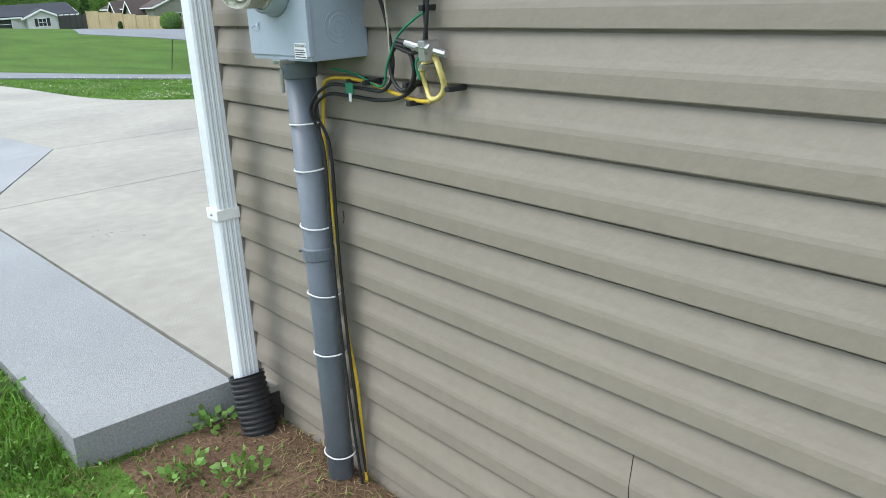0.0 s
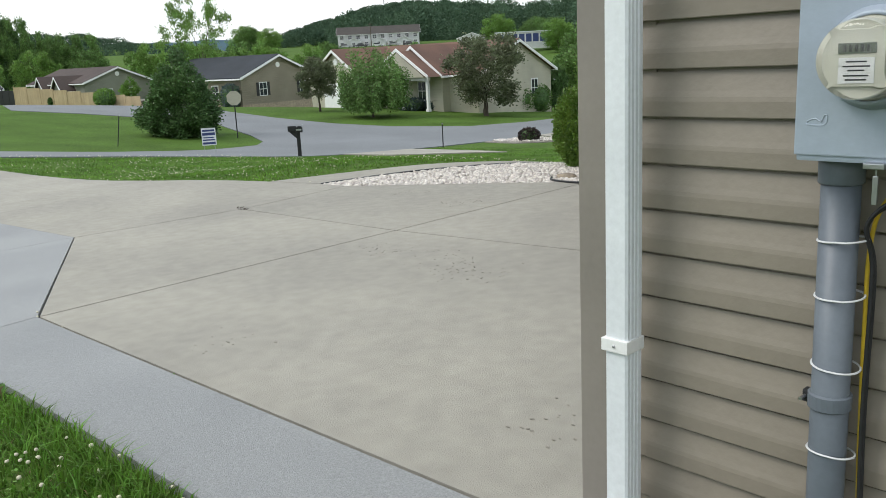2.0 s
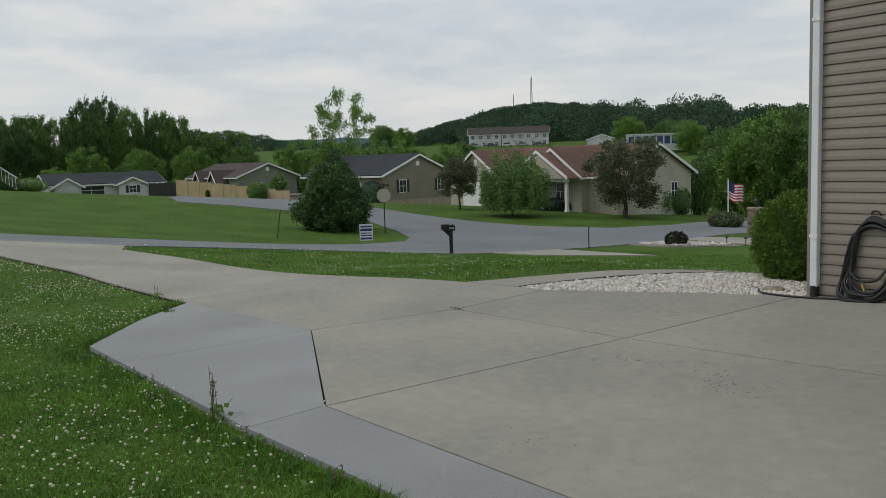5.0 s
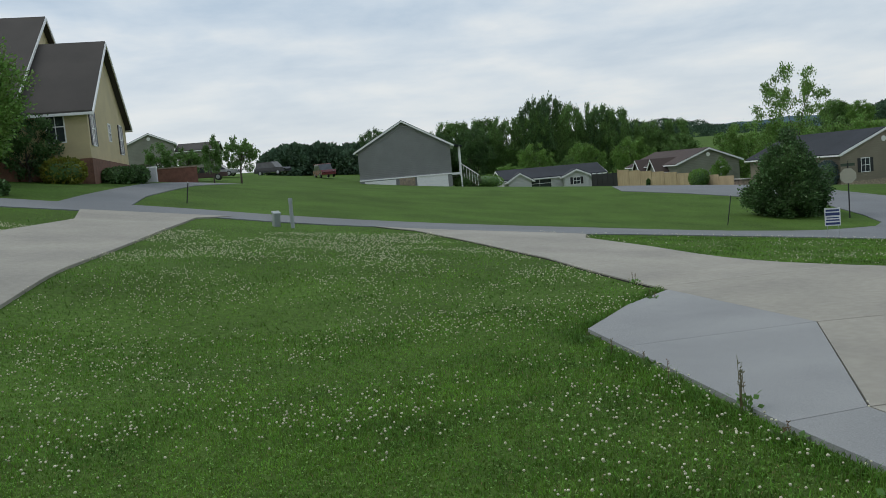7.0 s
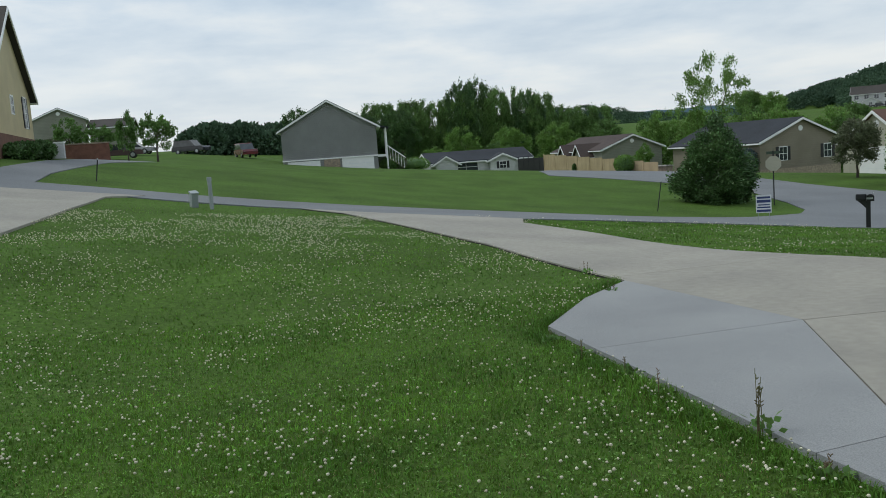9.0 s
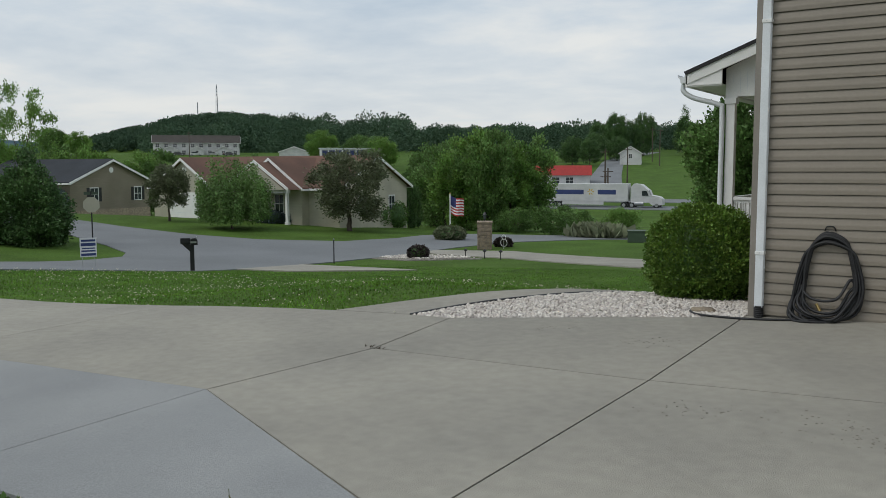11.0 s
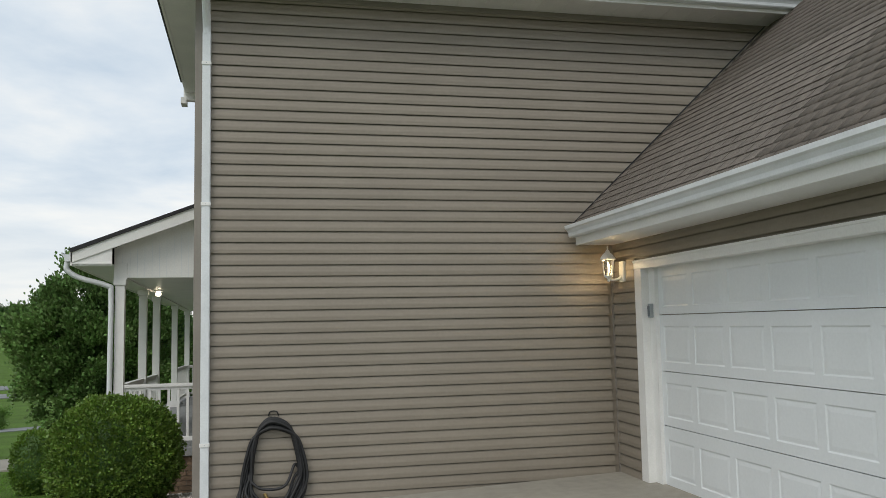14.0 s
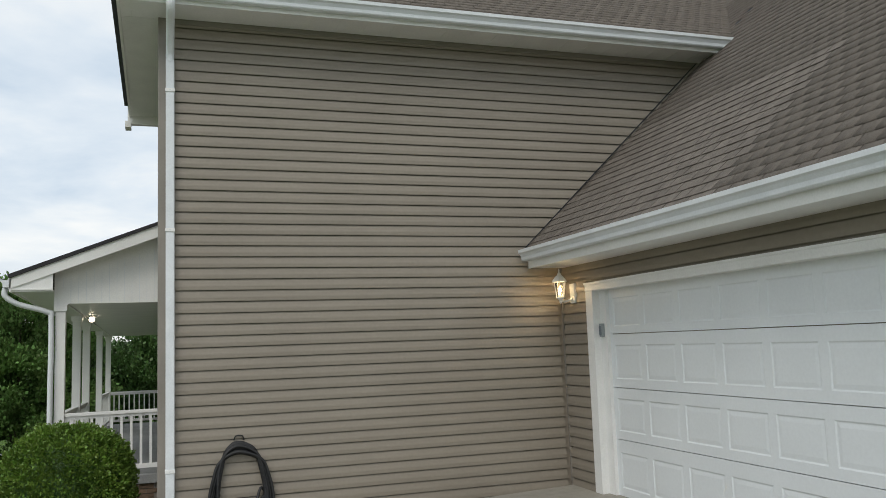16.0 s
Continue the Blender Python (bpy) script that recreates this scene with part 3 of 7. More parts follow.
def build_shell():
    # closed cores behind the cladding
    core = tagged(part("wall_main_core", bm_box((CORNER_X + 0.05, WALL_Y + 0.01, -0.5), (9, 24, 5.06)), SIDING), "taupe vinyl siding walls of the main house", "wall", kind="structure")
    bm = bm_prism([(0.14, 0.22), (7.6, 0.22), (7.6, WALL_Y), (0.14, WALL_Y)], -0.5, 2.44)
    tagged(part("wall_garage_core", bm, SIDING, m=G), "taupe garage wing walls behind the siding", "wall", kind="structure")
    # side of the main house
    side = thing("wall_house_side", "tall taupe vinyl lap siding wall of the house", "wall", kind="structure")
    siding(side, 4.30, 0.765 - 8 * COURSE, 23, Matrix.Translation((CORNER_X + 0.07, WALL_Y, 0)))
    siding(side, 7.2, 0.765 + 15 * COURSE, 23, Matrix.Translation((CORNER_X + 0.07, WALL_Y, 0)))
    part("corner_post", bm_box((CORNER_X, WALL_Y - 0.022, -0.24), (CORNER_X + 0.085, WALL_Y + 0.08, 5.09), 0.004), CORNER, side)
    part("inside_corner_post", bm_box((-0.022, WALL_Y - 0.024, -0.01), (0.012, WALL_Y, 2.5), 0.003), CORNER, side)
    part("frieze", bm_box((CORNER_X + 0.07, WALL_Y - 0.024, 5.035), (2.6, WALL_Y, 5.09), 0.003), CORNER, side)
    # front of the main house
    front = thing("wall_house_front", "taupe vinyl lap siding front wall", "wall", kind="structure")
    siding(front, 18.0, 0.765 - 8 * COURSE, 46, Matrix.Translation((CORNER_X + 0.045, 24.0, 0)) @ Matrix.Rotation(radians(-90), 4, "Z"))
    # garage end wall, with the meter
    end = thing("wall_garage_end", "taupe vinyl lap siding garage end wall with meter", "wall", kind="structure")
    siding(end, 7.9, 0.985 - 11 * COURSE, 26, Matrix.Translation((-0.06, 0, 0)))
    part("corner_post", bm_box((-0.138, -0.024, -0.33), (-0.045, 0.09, 2.6), 0.005), CORNER, end)
    part("base_sheathing", bm_box((-0.05, 0.0, -0.5), (7.8, 0.04, 2.6)), SIDING, end)
    seam = bm_tube([(1.602, -0.0196, 0.197), (1.602, -0.0196, 0.23), (1.602, -0.0146, 0.255), (1.602, -0.006, 0.298)], 0.0011, 4)
    part("lap_seam", seam, CONCRETE_EDGE, end, "thin dark overlap seam")
    bm = bm_tube([(0.618, -0.0185, 0.59), (0.624, -0.0185, 0.605), (0.622, -0.0185, 0.625)], 0.0016, 5)
    part("scratch", bm, BARK, end, "small brown scratch mark")
    # garage front
    gf = thing("wall_garage_front", "taupe siding garage front around the wide door", "wall", kind="structure")
    gf.matrix_basis = G
    r90 = Matrix.Rotation(radians(-90), 4, "Z")
    siding(gf, 0.56, 0.765 - 7 * COURSE, 21, Matrix.Translation((0.0, WALL_Y - 0.01, 0)) @ r90)
    siding(gf, WALL_Y - 0.02, 0.765 + 12 * COURSE + 0.11, 3, Matrix.Translation((0.0, WALL_Y - 0.01, 0)) @ r90)
    siding(gf, 0.16, 0.765 - 7 * COURSE, 21, Matrix.Translation((0.0, 0.24, 0)) @ r90)
    part("backing", bm_box((0.012, 0.02, 2.14), (0.14, WALL_Y, 2.5)), SIDING, gf)
    part("return", bm_box((0.012, 5.40, -0.1), (0.14, WALL_Y, 2.14)), SIDING, gf)
    part("return", bm_box((0.012, 0.02, -0.1), (0.14, 0.16, 2.14)), SIDING, gf)


build_shell()


def k_gutter(name, a, b, parent, side=1):
    """K-style gutter from a to b, its lip outwards."""
    prof = [(0.0, 0.0), (0.065, 0.0), (0.075, 0.012), (0.078, 0.045), (0.095, 0.075), (0.115, 0.09), (0.118, 0.125), (0.108, 0.125), (0.105, 0.1), (0.02, 0.095), (0.01, 0.125), (0.0, 0.125)]
    bm = bm_sweep([(u * side, v) for u, v in prof], a, b)
    return part(name, bm, WHITE_METAL, parent)


def build_eaves():
    ge = thing("trim_garage_eave", "white soffit, fascia and gutter over the garage", "eave", kind="structure")
    ge.matrix_basis = G
    part("soffit", bm_box((-0.42, -0.35, 2.445), (0.02, 5.93, 2.462)), TRIM, ge)
    part("fascia", bm_box((-0.445, -0.35, 2.44), (-0.42, 5.93, 2.60), 0.003), TRIM, ge)
    k_gutter("gutter", (-0.446, 5.94, 2.525), (-0.446, -0.35, 2.525), ge, -1)
    ue = thing("trim_upper_eave", "white soffit, fascia and gutter of the main roof", "eave", kind="structure")
    part("soffit", bm_box((-4.80, 5.56, 5.090), (2.5, WALL_Y + 0.02, 5.105)), TRIM, ue)
    for i in range(24):
        part("soffit_groove", bm_box((-4.7 + i * 0.3, 5.57, 5.086), (-4.697 + i * 0.3, WALL_Y - 0.03, 5.091)), TRIM, ue)
    part("fascia", bm_box((-4.82, 5.535, 5.075), (2.5, 5.56, 5.235), 0.003), TRIM, ue)
    k_gutter("gutter", (-4.85, 5.534, 5.120), (2.42, 5.534, 5.120), ue, -1)
    fe = thing("trim_front_eave", "white boxed eave along the house front", "eave", kind="structure")
    part("soffit", bm_box((-4.80, WALL_Y + 0.024, 5.090), (CORNER_X + 0.03, 9.6, 5.105)), TRIM, fe)
    part("fascia", bm_box((-4.83, 5.53, 5.075), (-4.80, 9.6, 5.235), 0.003), TRIM, fe)
    part("drip_edge", bm_box((-4.895, 5.5, 5.235), (-4.80, 9.62, 5.260)), SHINGLE_DARK, fe)
    part("eave_return", bm_box((-4.85, 9.6, 4.965), (CORNER_X + 0.03, 9.68, 5.235), 0.004), TRIM, fe)
    part("eave_return_foot", bm_box((-4.88, 9.5, 4.895), (-4.80, 9.7, 4.985), 0.004), TRIM, fe)


build_eaves()

# shingled roofs: slabs below, tabs on top
ROOF_PITCH = math.atan(0.935)


def tab_mesh(w, h):
    bm = bmesh.new()
    for (x0, x1) in ((0.0065, w - 0.0065),):
        v = [bm.verts.new(p) for p in ((x0, 0, 0.014), (x1, 0, 0.014), (x1, h, 0.003), (x0, h, 0.003), (x0, 0, 0.0), (x1, 0, 0.0))]
        bm.faces.new((v[0], v[1], v[2], v[3]))
        bm.faces.new((v[4], v[5], v[1], v[0]))
        bm.faces.new((v[4], v[0], v[3]))
        bm.faces.new((v[5], v[2], v[1]))
    me = bpy.data.meshes.new("shingle")
    bm.to_mesh(me)
    bm.free()
    return me


TAB_TRIS = ((0, 1, 2), (0, 2, 3), (4, 5, 1), (4, 1, 0), (4, 0, 3), (5, 2, 1))


def shingled(roof, m, width, rows, expo=0.135, w=0.175, near=None):
    """Tabs over a slope: x along the eave, y up the slope. Those with near(x, y) true are parts, the rest one mesh."""
    tab = tab_mesh(w, expo * 1.25)
    tab.materials.append(SHINGLE_TAB)
    rnd = random.Random(5)
    base = np.array([v.co[:] for v in tab.vertices])
    quads = []
    singles = []
    for r in range(rows):
        off = (r % 2) * w / 2 + rnd.uniform(-0.006, 0.006)
        x = -off
        while x < width:
            ww = w
            if x >= 0 and x + ww <= width:
                (singles if near and near(x, r * expo) else quads).append((x, r * expo, rnd.uniform(0, 0.003)))
            elif x < 0:
                quads.append((x + 0.0, r * expo, 0.0))
            x += ww
    v, f = [], []
    for k, (x, y, z) in enumerate(quads):
        b = base + (max(x, -0.02) if x < 0 else x, y, z)
        if x < 0:
            b[:, 0] = np.maximum(b[:, 0] - (max(x, -0.02) - x), 0)
        o = len(v) * 6
        v.append(b)
        f += [(o + a, o + b, o + c) for a, b, c in TAB_TRIS]
    me = np_mesh("shingles", np.concatenate(v), f)
    tagged(put("shingles", me, SHINGLE, roof, m=m), kind="stuff")
    for x, y, z in singles[:300]:
        put("shingle", tab, SHINGLE_TAB, roof, m=m @ Matrix.Translation((x, y, z)))
    if len(singles) > 300:
        v, f = [], []
        for x, y, z in singles[300:]:
            o = len(v) * 6
            v.append(base + (x, y, z))
            f += [(o + a, o + b, o + c) for a, b, c in TAB_TRIS]
        tagged(put("shingles", np_mesh("shingles", np.concatenate(v), f), SHINGLE, roof, m=m), kind="stuff")


def build_roofs():
    gr = thing("roof_garage", "brown-grey asphalt shingle roof over the garage", "roof", kind="structure")
    gr.matrix_basis = G
    # eave runs along -y (x of the slope), slope rises to +x
    m = Matrix.Translation((-0.50, 5.96, 2.625)) @ Matrix.Rotation(radians(-90), 4, "Z") @ Matrix.Rotation(ROOF_PITCH, 4, "X")
    part("deck", bm_box((0.0, 0.0, -0.05), (6.4, 5.9, -0.002)), SHINGLE_DARK, gr, m=m)
    up = m @ Matrix.Translation((-3.0, 3.7, 0))
    part("deck", bm_box((0.0, 0.0, -0.05), (3.0, 2.2, -0.002)), SHINGLE_DARK, gr, m=up)
    shingled(gr, m, 6.3, 43, near=lambda x, y: x < 3.4 and y < 2.2)
    shingled(gr, up, 3.0, 16)
    ur = thing("roof_main", "brown-grey asphalt shingle roof of the main house", "roof", kind="structure")
    m = Matrix.Translation((-4.86, 5.47, 5.235)) @ Matrix.Rotation(math.atan(0.75), 4, "X")
    part("deck", bm_box((0.0, 0.0, -0.05), (9.2, 7.6, -0.002)), SHINGLE_DARK, ur, m=m)
    shingled(ur, m, 9.1, 55, near=None)
    # step flashing along the wall
    a, b = Vector((-0.44, WALL_Y - 0.022, 2.70)), Vector((2.35, WALL_Y - 0.022, 2.70 + 2.79 * 0.945))
    part("flashing", bm_tube([a, b], 0.008, 4), SHINGLE_DARK, gr, m=G.inverted())


build_roofs()


def downspout(name, label, x0, x1, y_front, y_back, z0, z1, straps, parent_cat="downspout"):
    t = thing(name, label, parent_cat)
    prof = [(x0, y_back), (x0, y_front + 0.006), (x0 + 0.006, y_front), (x1 - 0.006, y_front), (x1, y_front + 0.006)]
    d = y_back - y_front
    for i in range(3):  # ribbed side
        a, b = y_front + d * (0.22 + 0.24 * i), y_front + d * (0.36 + 0.24 * i)
        prof += [(x1, a), (x1 + 0.002, a + 0.003), (x1 + 0.002, b - 0.003), (x1, b)]
    prof += [(x1, y_back)]
    part("pipe", bm_prism(prof, z0, z1), WHITE_METAL, t)
    for z in straps:
        s = part("strap", bm_box((x0 - 0.006, y_front - 0.008, z - 0.017), (x1 + 0.006, y_back + 0.004, z + 0.017), 0.003), TRIM, t)
        part("rivet", bm_lathe([(0.004, 0), (0.004, 0.003), (0.002, 0.005)], 10, m=Matrix.Translation(((x0 + x1) / 2, y_front - 0.008, z)) @ Matrix.Rotation(radians(90), 4, "X")), STEEL, s)
    return t


def boot(parent, x, y, z0, z1, r, lean=0.0):
    prof, n = [(r * 0.8, z0)], int((z1 - z0) / 0.018)
    for i in range(n):
        z = z0 + (z1 - z0) * i / n
        prof += [(r * 0.92, z), (r, z + 0.004), (r, z + 0.010), (r * 0.92, z + 0.014)]
    prof += [(r * 1.02, z1), (r * 0.9, z1), (r * 0.88, z1 - 0.03)]
    m = Matrix.Translation((x, y, 0)) @ Matrix.Rotation(lean, 4, "Y")
    part("drain_boot", bm_lathe(prof, 22, m=m), RUBBER, parent, "black corrugated plastic drain boot", smooth=False)


def build_downspouts():
    d = downspout("downspout", "white ribbed aluminium downspout on the garage corner", 0.034, 0.100, -0.150, -0.085, -0.10, 2.45, (0.545, 2.0))
    boot(d, 0.057, -0.115, -0.42, -0.02, 0.061, -0.3)
    d = downspout("downspout", "tall white ribbed downspout on the house corner", -4.365, -4.283, WALL_Y - 0.09, WALL_Y - 0.02, -0.06, 4.62, (0.51, 2.86, 4.3))
    boot(d, -4.324, WALL_Y - 0.055, -0.22, -0.045, 0.05)
    prof = smooth_line([(-4.324, WALL_Y - 0.055, 4.6), (-4.324, WALL_Y - 0.07, 4.72), (-4.324, WALL_Y - 0.28, 4.93), (-4.324, 5.50, 5.02), (-4.324, 5.48, 5.12)], 6)
    part("elbow", bm_tube(prof, 0.042, 10), WHITE_METAL, d)


build_downspouts()


def build_garage_door():
    d = thing("door_1", "white raised-panel overhead garage door, closed", "garage door", kind="structure")
    d.matrix_basis = G
    heights = (0.0, 0.58, 1.11, 1.665, 2.14)
    y0, y1 = 0.25, 5.12
    n = 8
    pitch = (y1 - y0 - 0.06) / n
    for k in range(4):
        z0, z1 = heights[k] + 0.004, heights[k + 1] - 0.003
        h = min(z1 - z0, 0.56)
        lo, hi = z0 + 0.16 * h, z0 + 0.80 * h
        spans = [(y0 + 0.03 + i * pitch + 0.045, y0 + 0.03 + (i + 1) * pitch - 0.045) for i in range(n)]
        bm = bm_box((0.108, y0, z0), (0.14, y1, z1))
        bm_box((0.10, y0, z0), (0.108, y1, lo), 0, bm)
        bm_box((0.10, y0, hi), (0.108, y1, z1), 0, bm)
        for a, b in zip([y0] + [q for p, q in spans], [p for p, q in spans] + [y1]):
            bm_box((0.10, a, lo), (0.108, b, hi), 0, bm)
        sec = part("section", bm, DOOR_WHITE, d)
        for a, b in spans:
            bm = bmesh.new()
            rings = []
            for e, x in ((0.0, 0.1002), (0.012, 0.1072), (0.02, 0.1072), (0.05, 0.1035), (0.055, 0.1035)):
                rings.append([bm.verts.new(p) for p in ((x, a + e, lo + e), (x, b - e, lo + e), (x, b - e, hi - e), (x, a + e, hi - e))])
            for p, q in zip(rings, rings[1:]):
                for j in range(4):
                    bm.faces.new((p[j], p[(j + 1) % 4], q[(j + 1) % 4], q[j]))
            bm.faces.new(rings[-1])
            part("panel", bm, DOOR_WHITE, sec)
    part("bottom_seal", bm_box((0.095, y0, -0.015), (0.13, y1, 0.01), 0.003), RUBBER, d, "black rubber bottom seal")
    f = thing("trim_door_frame", "white painted garage door casing", "door frame", kind="structure")
    f.matrix_basis = G
    part("casing", bm_box((-0.024, 5.25, 0.0), (0.10, 5.40, 2.135), 0.004), TRIM, f)
    part("casing", bm_box((-0.024, 0.08, 0.0), (0.10, 0.2, 2.135), 0.004), TRIM, f)
    part("head_casing", bm_box((-0.026, 0.08, 2.135), (0.10, 5.405, 2.225), 0.004), TRIM, f)
    part("head_cap", bm_box((-0.034, 0.06, 2.205), (0.05, 5.42, 2.228), 0.003), TRIM, f)
    part("door_stop", bm_box((0.06, 5.12, 0.0), (0.13, 5.25, 2.135), 0.004), TRIM, f)
    part("door_stop", bm_box((0.06, 0.2, 0.0), (0.13, 0.26, 2.135), 0.004), TRIM, f)
    k = thing("keypad", "small grey plastic door opener keypad on the casing", "keypad")
    k.matrix_basis = G
    part("body", bm_box((0.022, 5.165, 1.64), (0.062, 5.215, 1.78), 0.006), TELE_GREY, k)
    part("flip_cover", bm_box((0.016, 5.17, 1.655), (0.024, 5.21, 1.755), 0.003), CONDUIT, k)


build_garage_door()


def build_lantern():
    t = thing("wall_lantern", "lit white cast-metal wall lantern with glass panes", "wall lamp")
    cx, cy, cz = -0.19, 5.64, 2.17
    part("backplate", bm_box((-0.045, cy - 0.055, 2.03), (-0.012, cy + 0.055, 2.25), 0.012), TRIM, t)
    part("arm", bm_tube(smooth_line([(-0.03, cy, 2.10), (-0.09, cy, 2.06), (-0.16, cy, 2.055), (cx, cy, 2.085)], 5), 0.013, 8), TRIM, t)
    part("base", bm_lathe([(0.008, 2.03), (0.016, 2.045), (0.012, 2.06), (0.045, 2.085), (0.05, 2.095), (0.046, 2.1)], 6, m=Matrix.Translation((cx, cy, 0))), TRIM, t)
    top = [(0.062, 2.265), (0.09, 2.27), (0.085, 2.285), (0.055, 2.325), (0.028, 2.345), (0.02, 2.365), (0.007, 2.375), (0.008, 2.4), (0.003, 2.42)]
    part("roof_cap", bm_lathe(top, 6, m=Matrix.Translation((cx, cy, 0))), TRIM, t)
    for i in range(6):
        a = math.pi / 3 * i
        p, q = ((cx + r * math.cos(a), cy + r * math.sin(a), z) for r, z in ((0.045, 2.095), (0.068, 2.27)))
        part("mullion", bm_tube([p, q], 0.005, 5), TRIM, t)
        b = math.pi / 3 * (i + 1)
        bm = bmesh.new()
        bm.faces.new([bm.verts.new((cx + r * math.cos(g), cy + r * math.sin(g), z)) for r, z, g in ((0.043, 2.098, a), (0.043, 2.098, b), (0.065, 2.267, b), (0.065, 2.267, a))])
        pane = part("pane", bm, GLASS, t)
        pane.visible_shadow = False
    part("bulb", bm_lathe([(0.008, 2.10), (0.014, 2.12), (0.024, 2.17), (0.026, 2.20), (0.016, 2.235), (0.004, 2.25)], 12, m=Matrix.Translation((cx, cy, 0))), BULB, t, "glowing warm bulb", smooth=True)
    lamp = new("lantern_light", bpy.data.lights.new("lantern_light", "POINT"))
    lamp.data.energy, lamp.data.color, lamp.data.shadow_soft_size = 5.0, (1.0, 0.66, 0.33), 0.03
    lamp.location = (cx - 0.0, cy, 2.19)
    lamp.parent = t
    k = part("cord", bm_tube([(cx + 0.17, 5.9, 2.0), (cx + 0.17, 5.9, 2.44)], 0.006, 6), CORNER, t)


build_lantern()


# ---- porch ----
def build_porch():
    px, y0, y1 = -5.71, 9.95, 22.0
    floor_z = 0.06
    fl = tagged(thing("porch_floor", "concrete porch floor on a brick base", "porch", kind="structure"))
    part("slab", bm_box((-6.0, y0 - 0.12, floor_z - 0.12), (CORNER_X + 0.02, y1 + 0.3, floor_z), 0.006), CONCRETE_GREY, fl)
    part("mortar_base", bm_box((-5.9, y0 - 0.06, -1.2), (CORNER_X + 0.02, y1 + 0.2, floor_z - 0.121)), MORTAR, fl)
    bw, bh = 0.203, 0.067
    bm = bm_box((0, 0, 0), (bw - 0.01, 0.1, bh - 0.01))
    me = bpy.data.meshes.new("brick")
    bm.to_mesh(me)
    bm.free()
    me.materials.append(PORCH_BRICK)
    for r in range(8):
        for i in range(7):
            put("brick", me, PORCH_BRICK, fl, m=Matrix.Translation((-5.9 + i * bw + (r % 2) * 0.1, y0 - 0.075, floor_z - 0.125 - (r + 1) * bh)))
    for k, y in enumerate((y0, 12.45, 14.45, 18.2, 21.9)):
        p = thing("porch_post", "square white porch post with moulded cap and base", "post", group="porch posts")
        part("shaft", bm_box((px - 0.065, y - 0.065, floor_z + 0.14), (px + 0.065, y + 0.065, 2.34), 0.008), TRIM, p)
        part("base", bm_box((px - 0.085, y - 0.085, floor_z), (px + 0.085, y + 0.085, floor_z + 0.14), 0.008), TRIM, p)
        part("cap", bm_box((px - 0.085, y - 0.085, 2.34), (px + 0.085, y + 0.085, 2.43), 0.008), TRIM, p)

    def rail(a, b, n):
        a, b = Vector(a), Vector(b)
        r = thing("porch_railing", "white balustrade with square balusters on the porch", "railing", group="porch railings")
        d = (b - a)
        ang = math.atan2(d.y, d.x)
        m = Matrix.Translation(a) @ Matrix.Rotation(ang, 4, "Z")
        L = d.length
        part("top_rail", bm_box((0, -0.045, 0.84), (L, 0.045, 0.885), 0.008), TRIM, r, m=m)
        part("top_rail", bm_box((0, -0.02, 0.80), (L, 0.02, 0.84)), TRIM, r, m=m)
        part("bottom_rail", bm_box((0, -0.03, 0.08), (L, 0.03, 0.14), 0.006), TRIM, r, m=m)
        bal = bm_box((-0.017, -0.017, 0.14), (0.017, 0.017, 0.80))
        me2 = bpy.data.meshes.new("baluster")
        bal.to_mesh(me2)
        bal.free()
        for i in range(n):
            put("baluster", me2, TRIM, r, m=m @ Matrix.Translation((L * (i + 0.7) / (n + 0.4), 0, 0)))
    rail((px + 0.065, y0, floor_z), (CORNER_X - 0.0, y0, floor_z), 9)
    rail((px, y0 + 0.08, floor_z), (px, 12.36, floor_z), 17)
    rail((px, 12.54, floor_z), (px, 14.36, floor_z), 14)
    rail((px, 18.3, floor_z), (px, 21.8, floor_z), 26)
    rail((px + 0.065, 21.9, floor_z), (CORNER_X, 21.9, floor_z), 9)
    # roof
    r = thing("roof_porch", "low dark shingle porch roof with white trim", "roof", kind="structure")
    zl, zh, xe = 2.78, 3.52, -6.32
    sl = [(xe, zl), (CORNER_X, zh), (CORNER_X, zh + 0.05), (xe - 0.03, zl + 0.05)]
    turn = Matrix.Rotation(radians(90), 4, "X")
    part("roof_deck", bm_prism(sl, -y1 - 0.4, -y0 + 0.32, m=turn), SHINGLE_DARK, r)
    part("barge_board", bm_prism([(xe, zl - 0.14), (CORNER_X, zh - 0.17), (CORNER_X, zh), (xe, zl)], -y0 + 0.25, -y0 + 0.30, m=turn), TRIM, r)
    part("rake_soffit", bm_prism([(xe + 0.02, zl - 0.06), (CORNER_X, zh - 0.09), (CORNER_X, zh - 0.07), (xe + 0.02, zl - 0.04)], -y0 + 0.0, -y0 + 0.26, m=turn), TRIM, r)
    part("gable_infill", bm_prism([(px - 0.09, 2.45), (CORNER_X, 2.45), (CORNER_X, zh - 0.06), (px - 0.09, 2.45 + 0.42)], -y0 - 0.02, -y0 + 0.01, m=turn), TRIM, r)
    for i in range(13):
        x = px + 0.02 + i * 0.1
        part("board_groove", bm_box((x, y0 - 0.0125, 2.46), (x + 0.005, y0 - 0.0095, 2.80 + (x - px) * 0.34)), WHITE_METAL, r)
    part("beam", bm_box((px - 0.09, y0 - 0.015, 2.43), (px + 0.09, y1 + 0.1, 2.66), 0.006), TRIM, r)
    part("porch_ceiling", bm_box((px - 0.09, y0 + 0.02, 2.455), (CORNER_X, y1 + 0.1, 2.47)), TRIM, r)
    part("eave_soffit", bm_box((xe + 0.02, y0 - 0.3, 2.62), (px - 0.09, y1 + 0.4, 2.635)), TRIM, r)
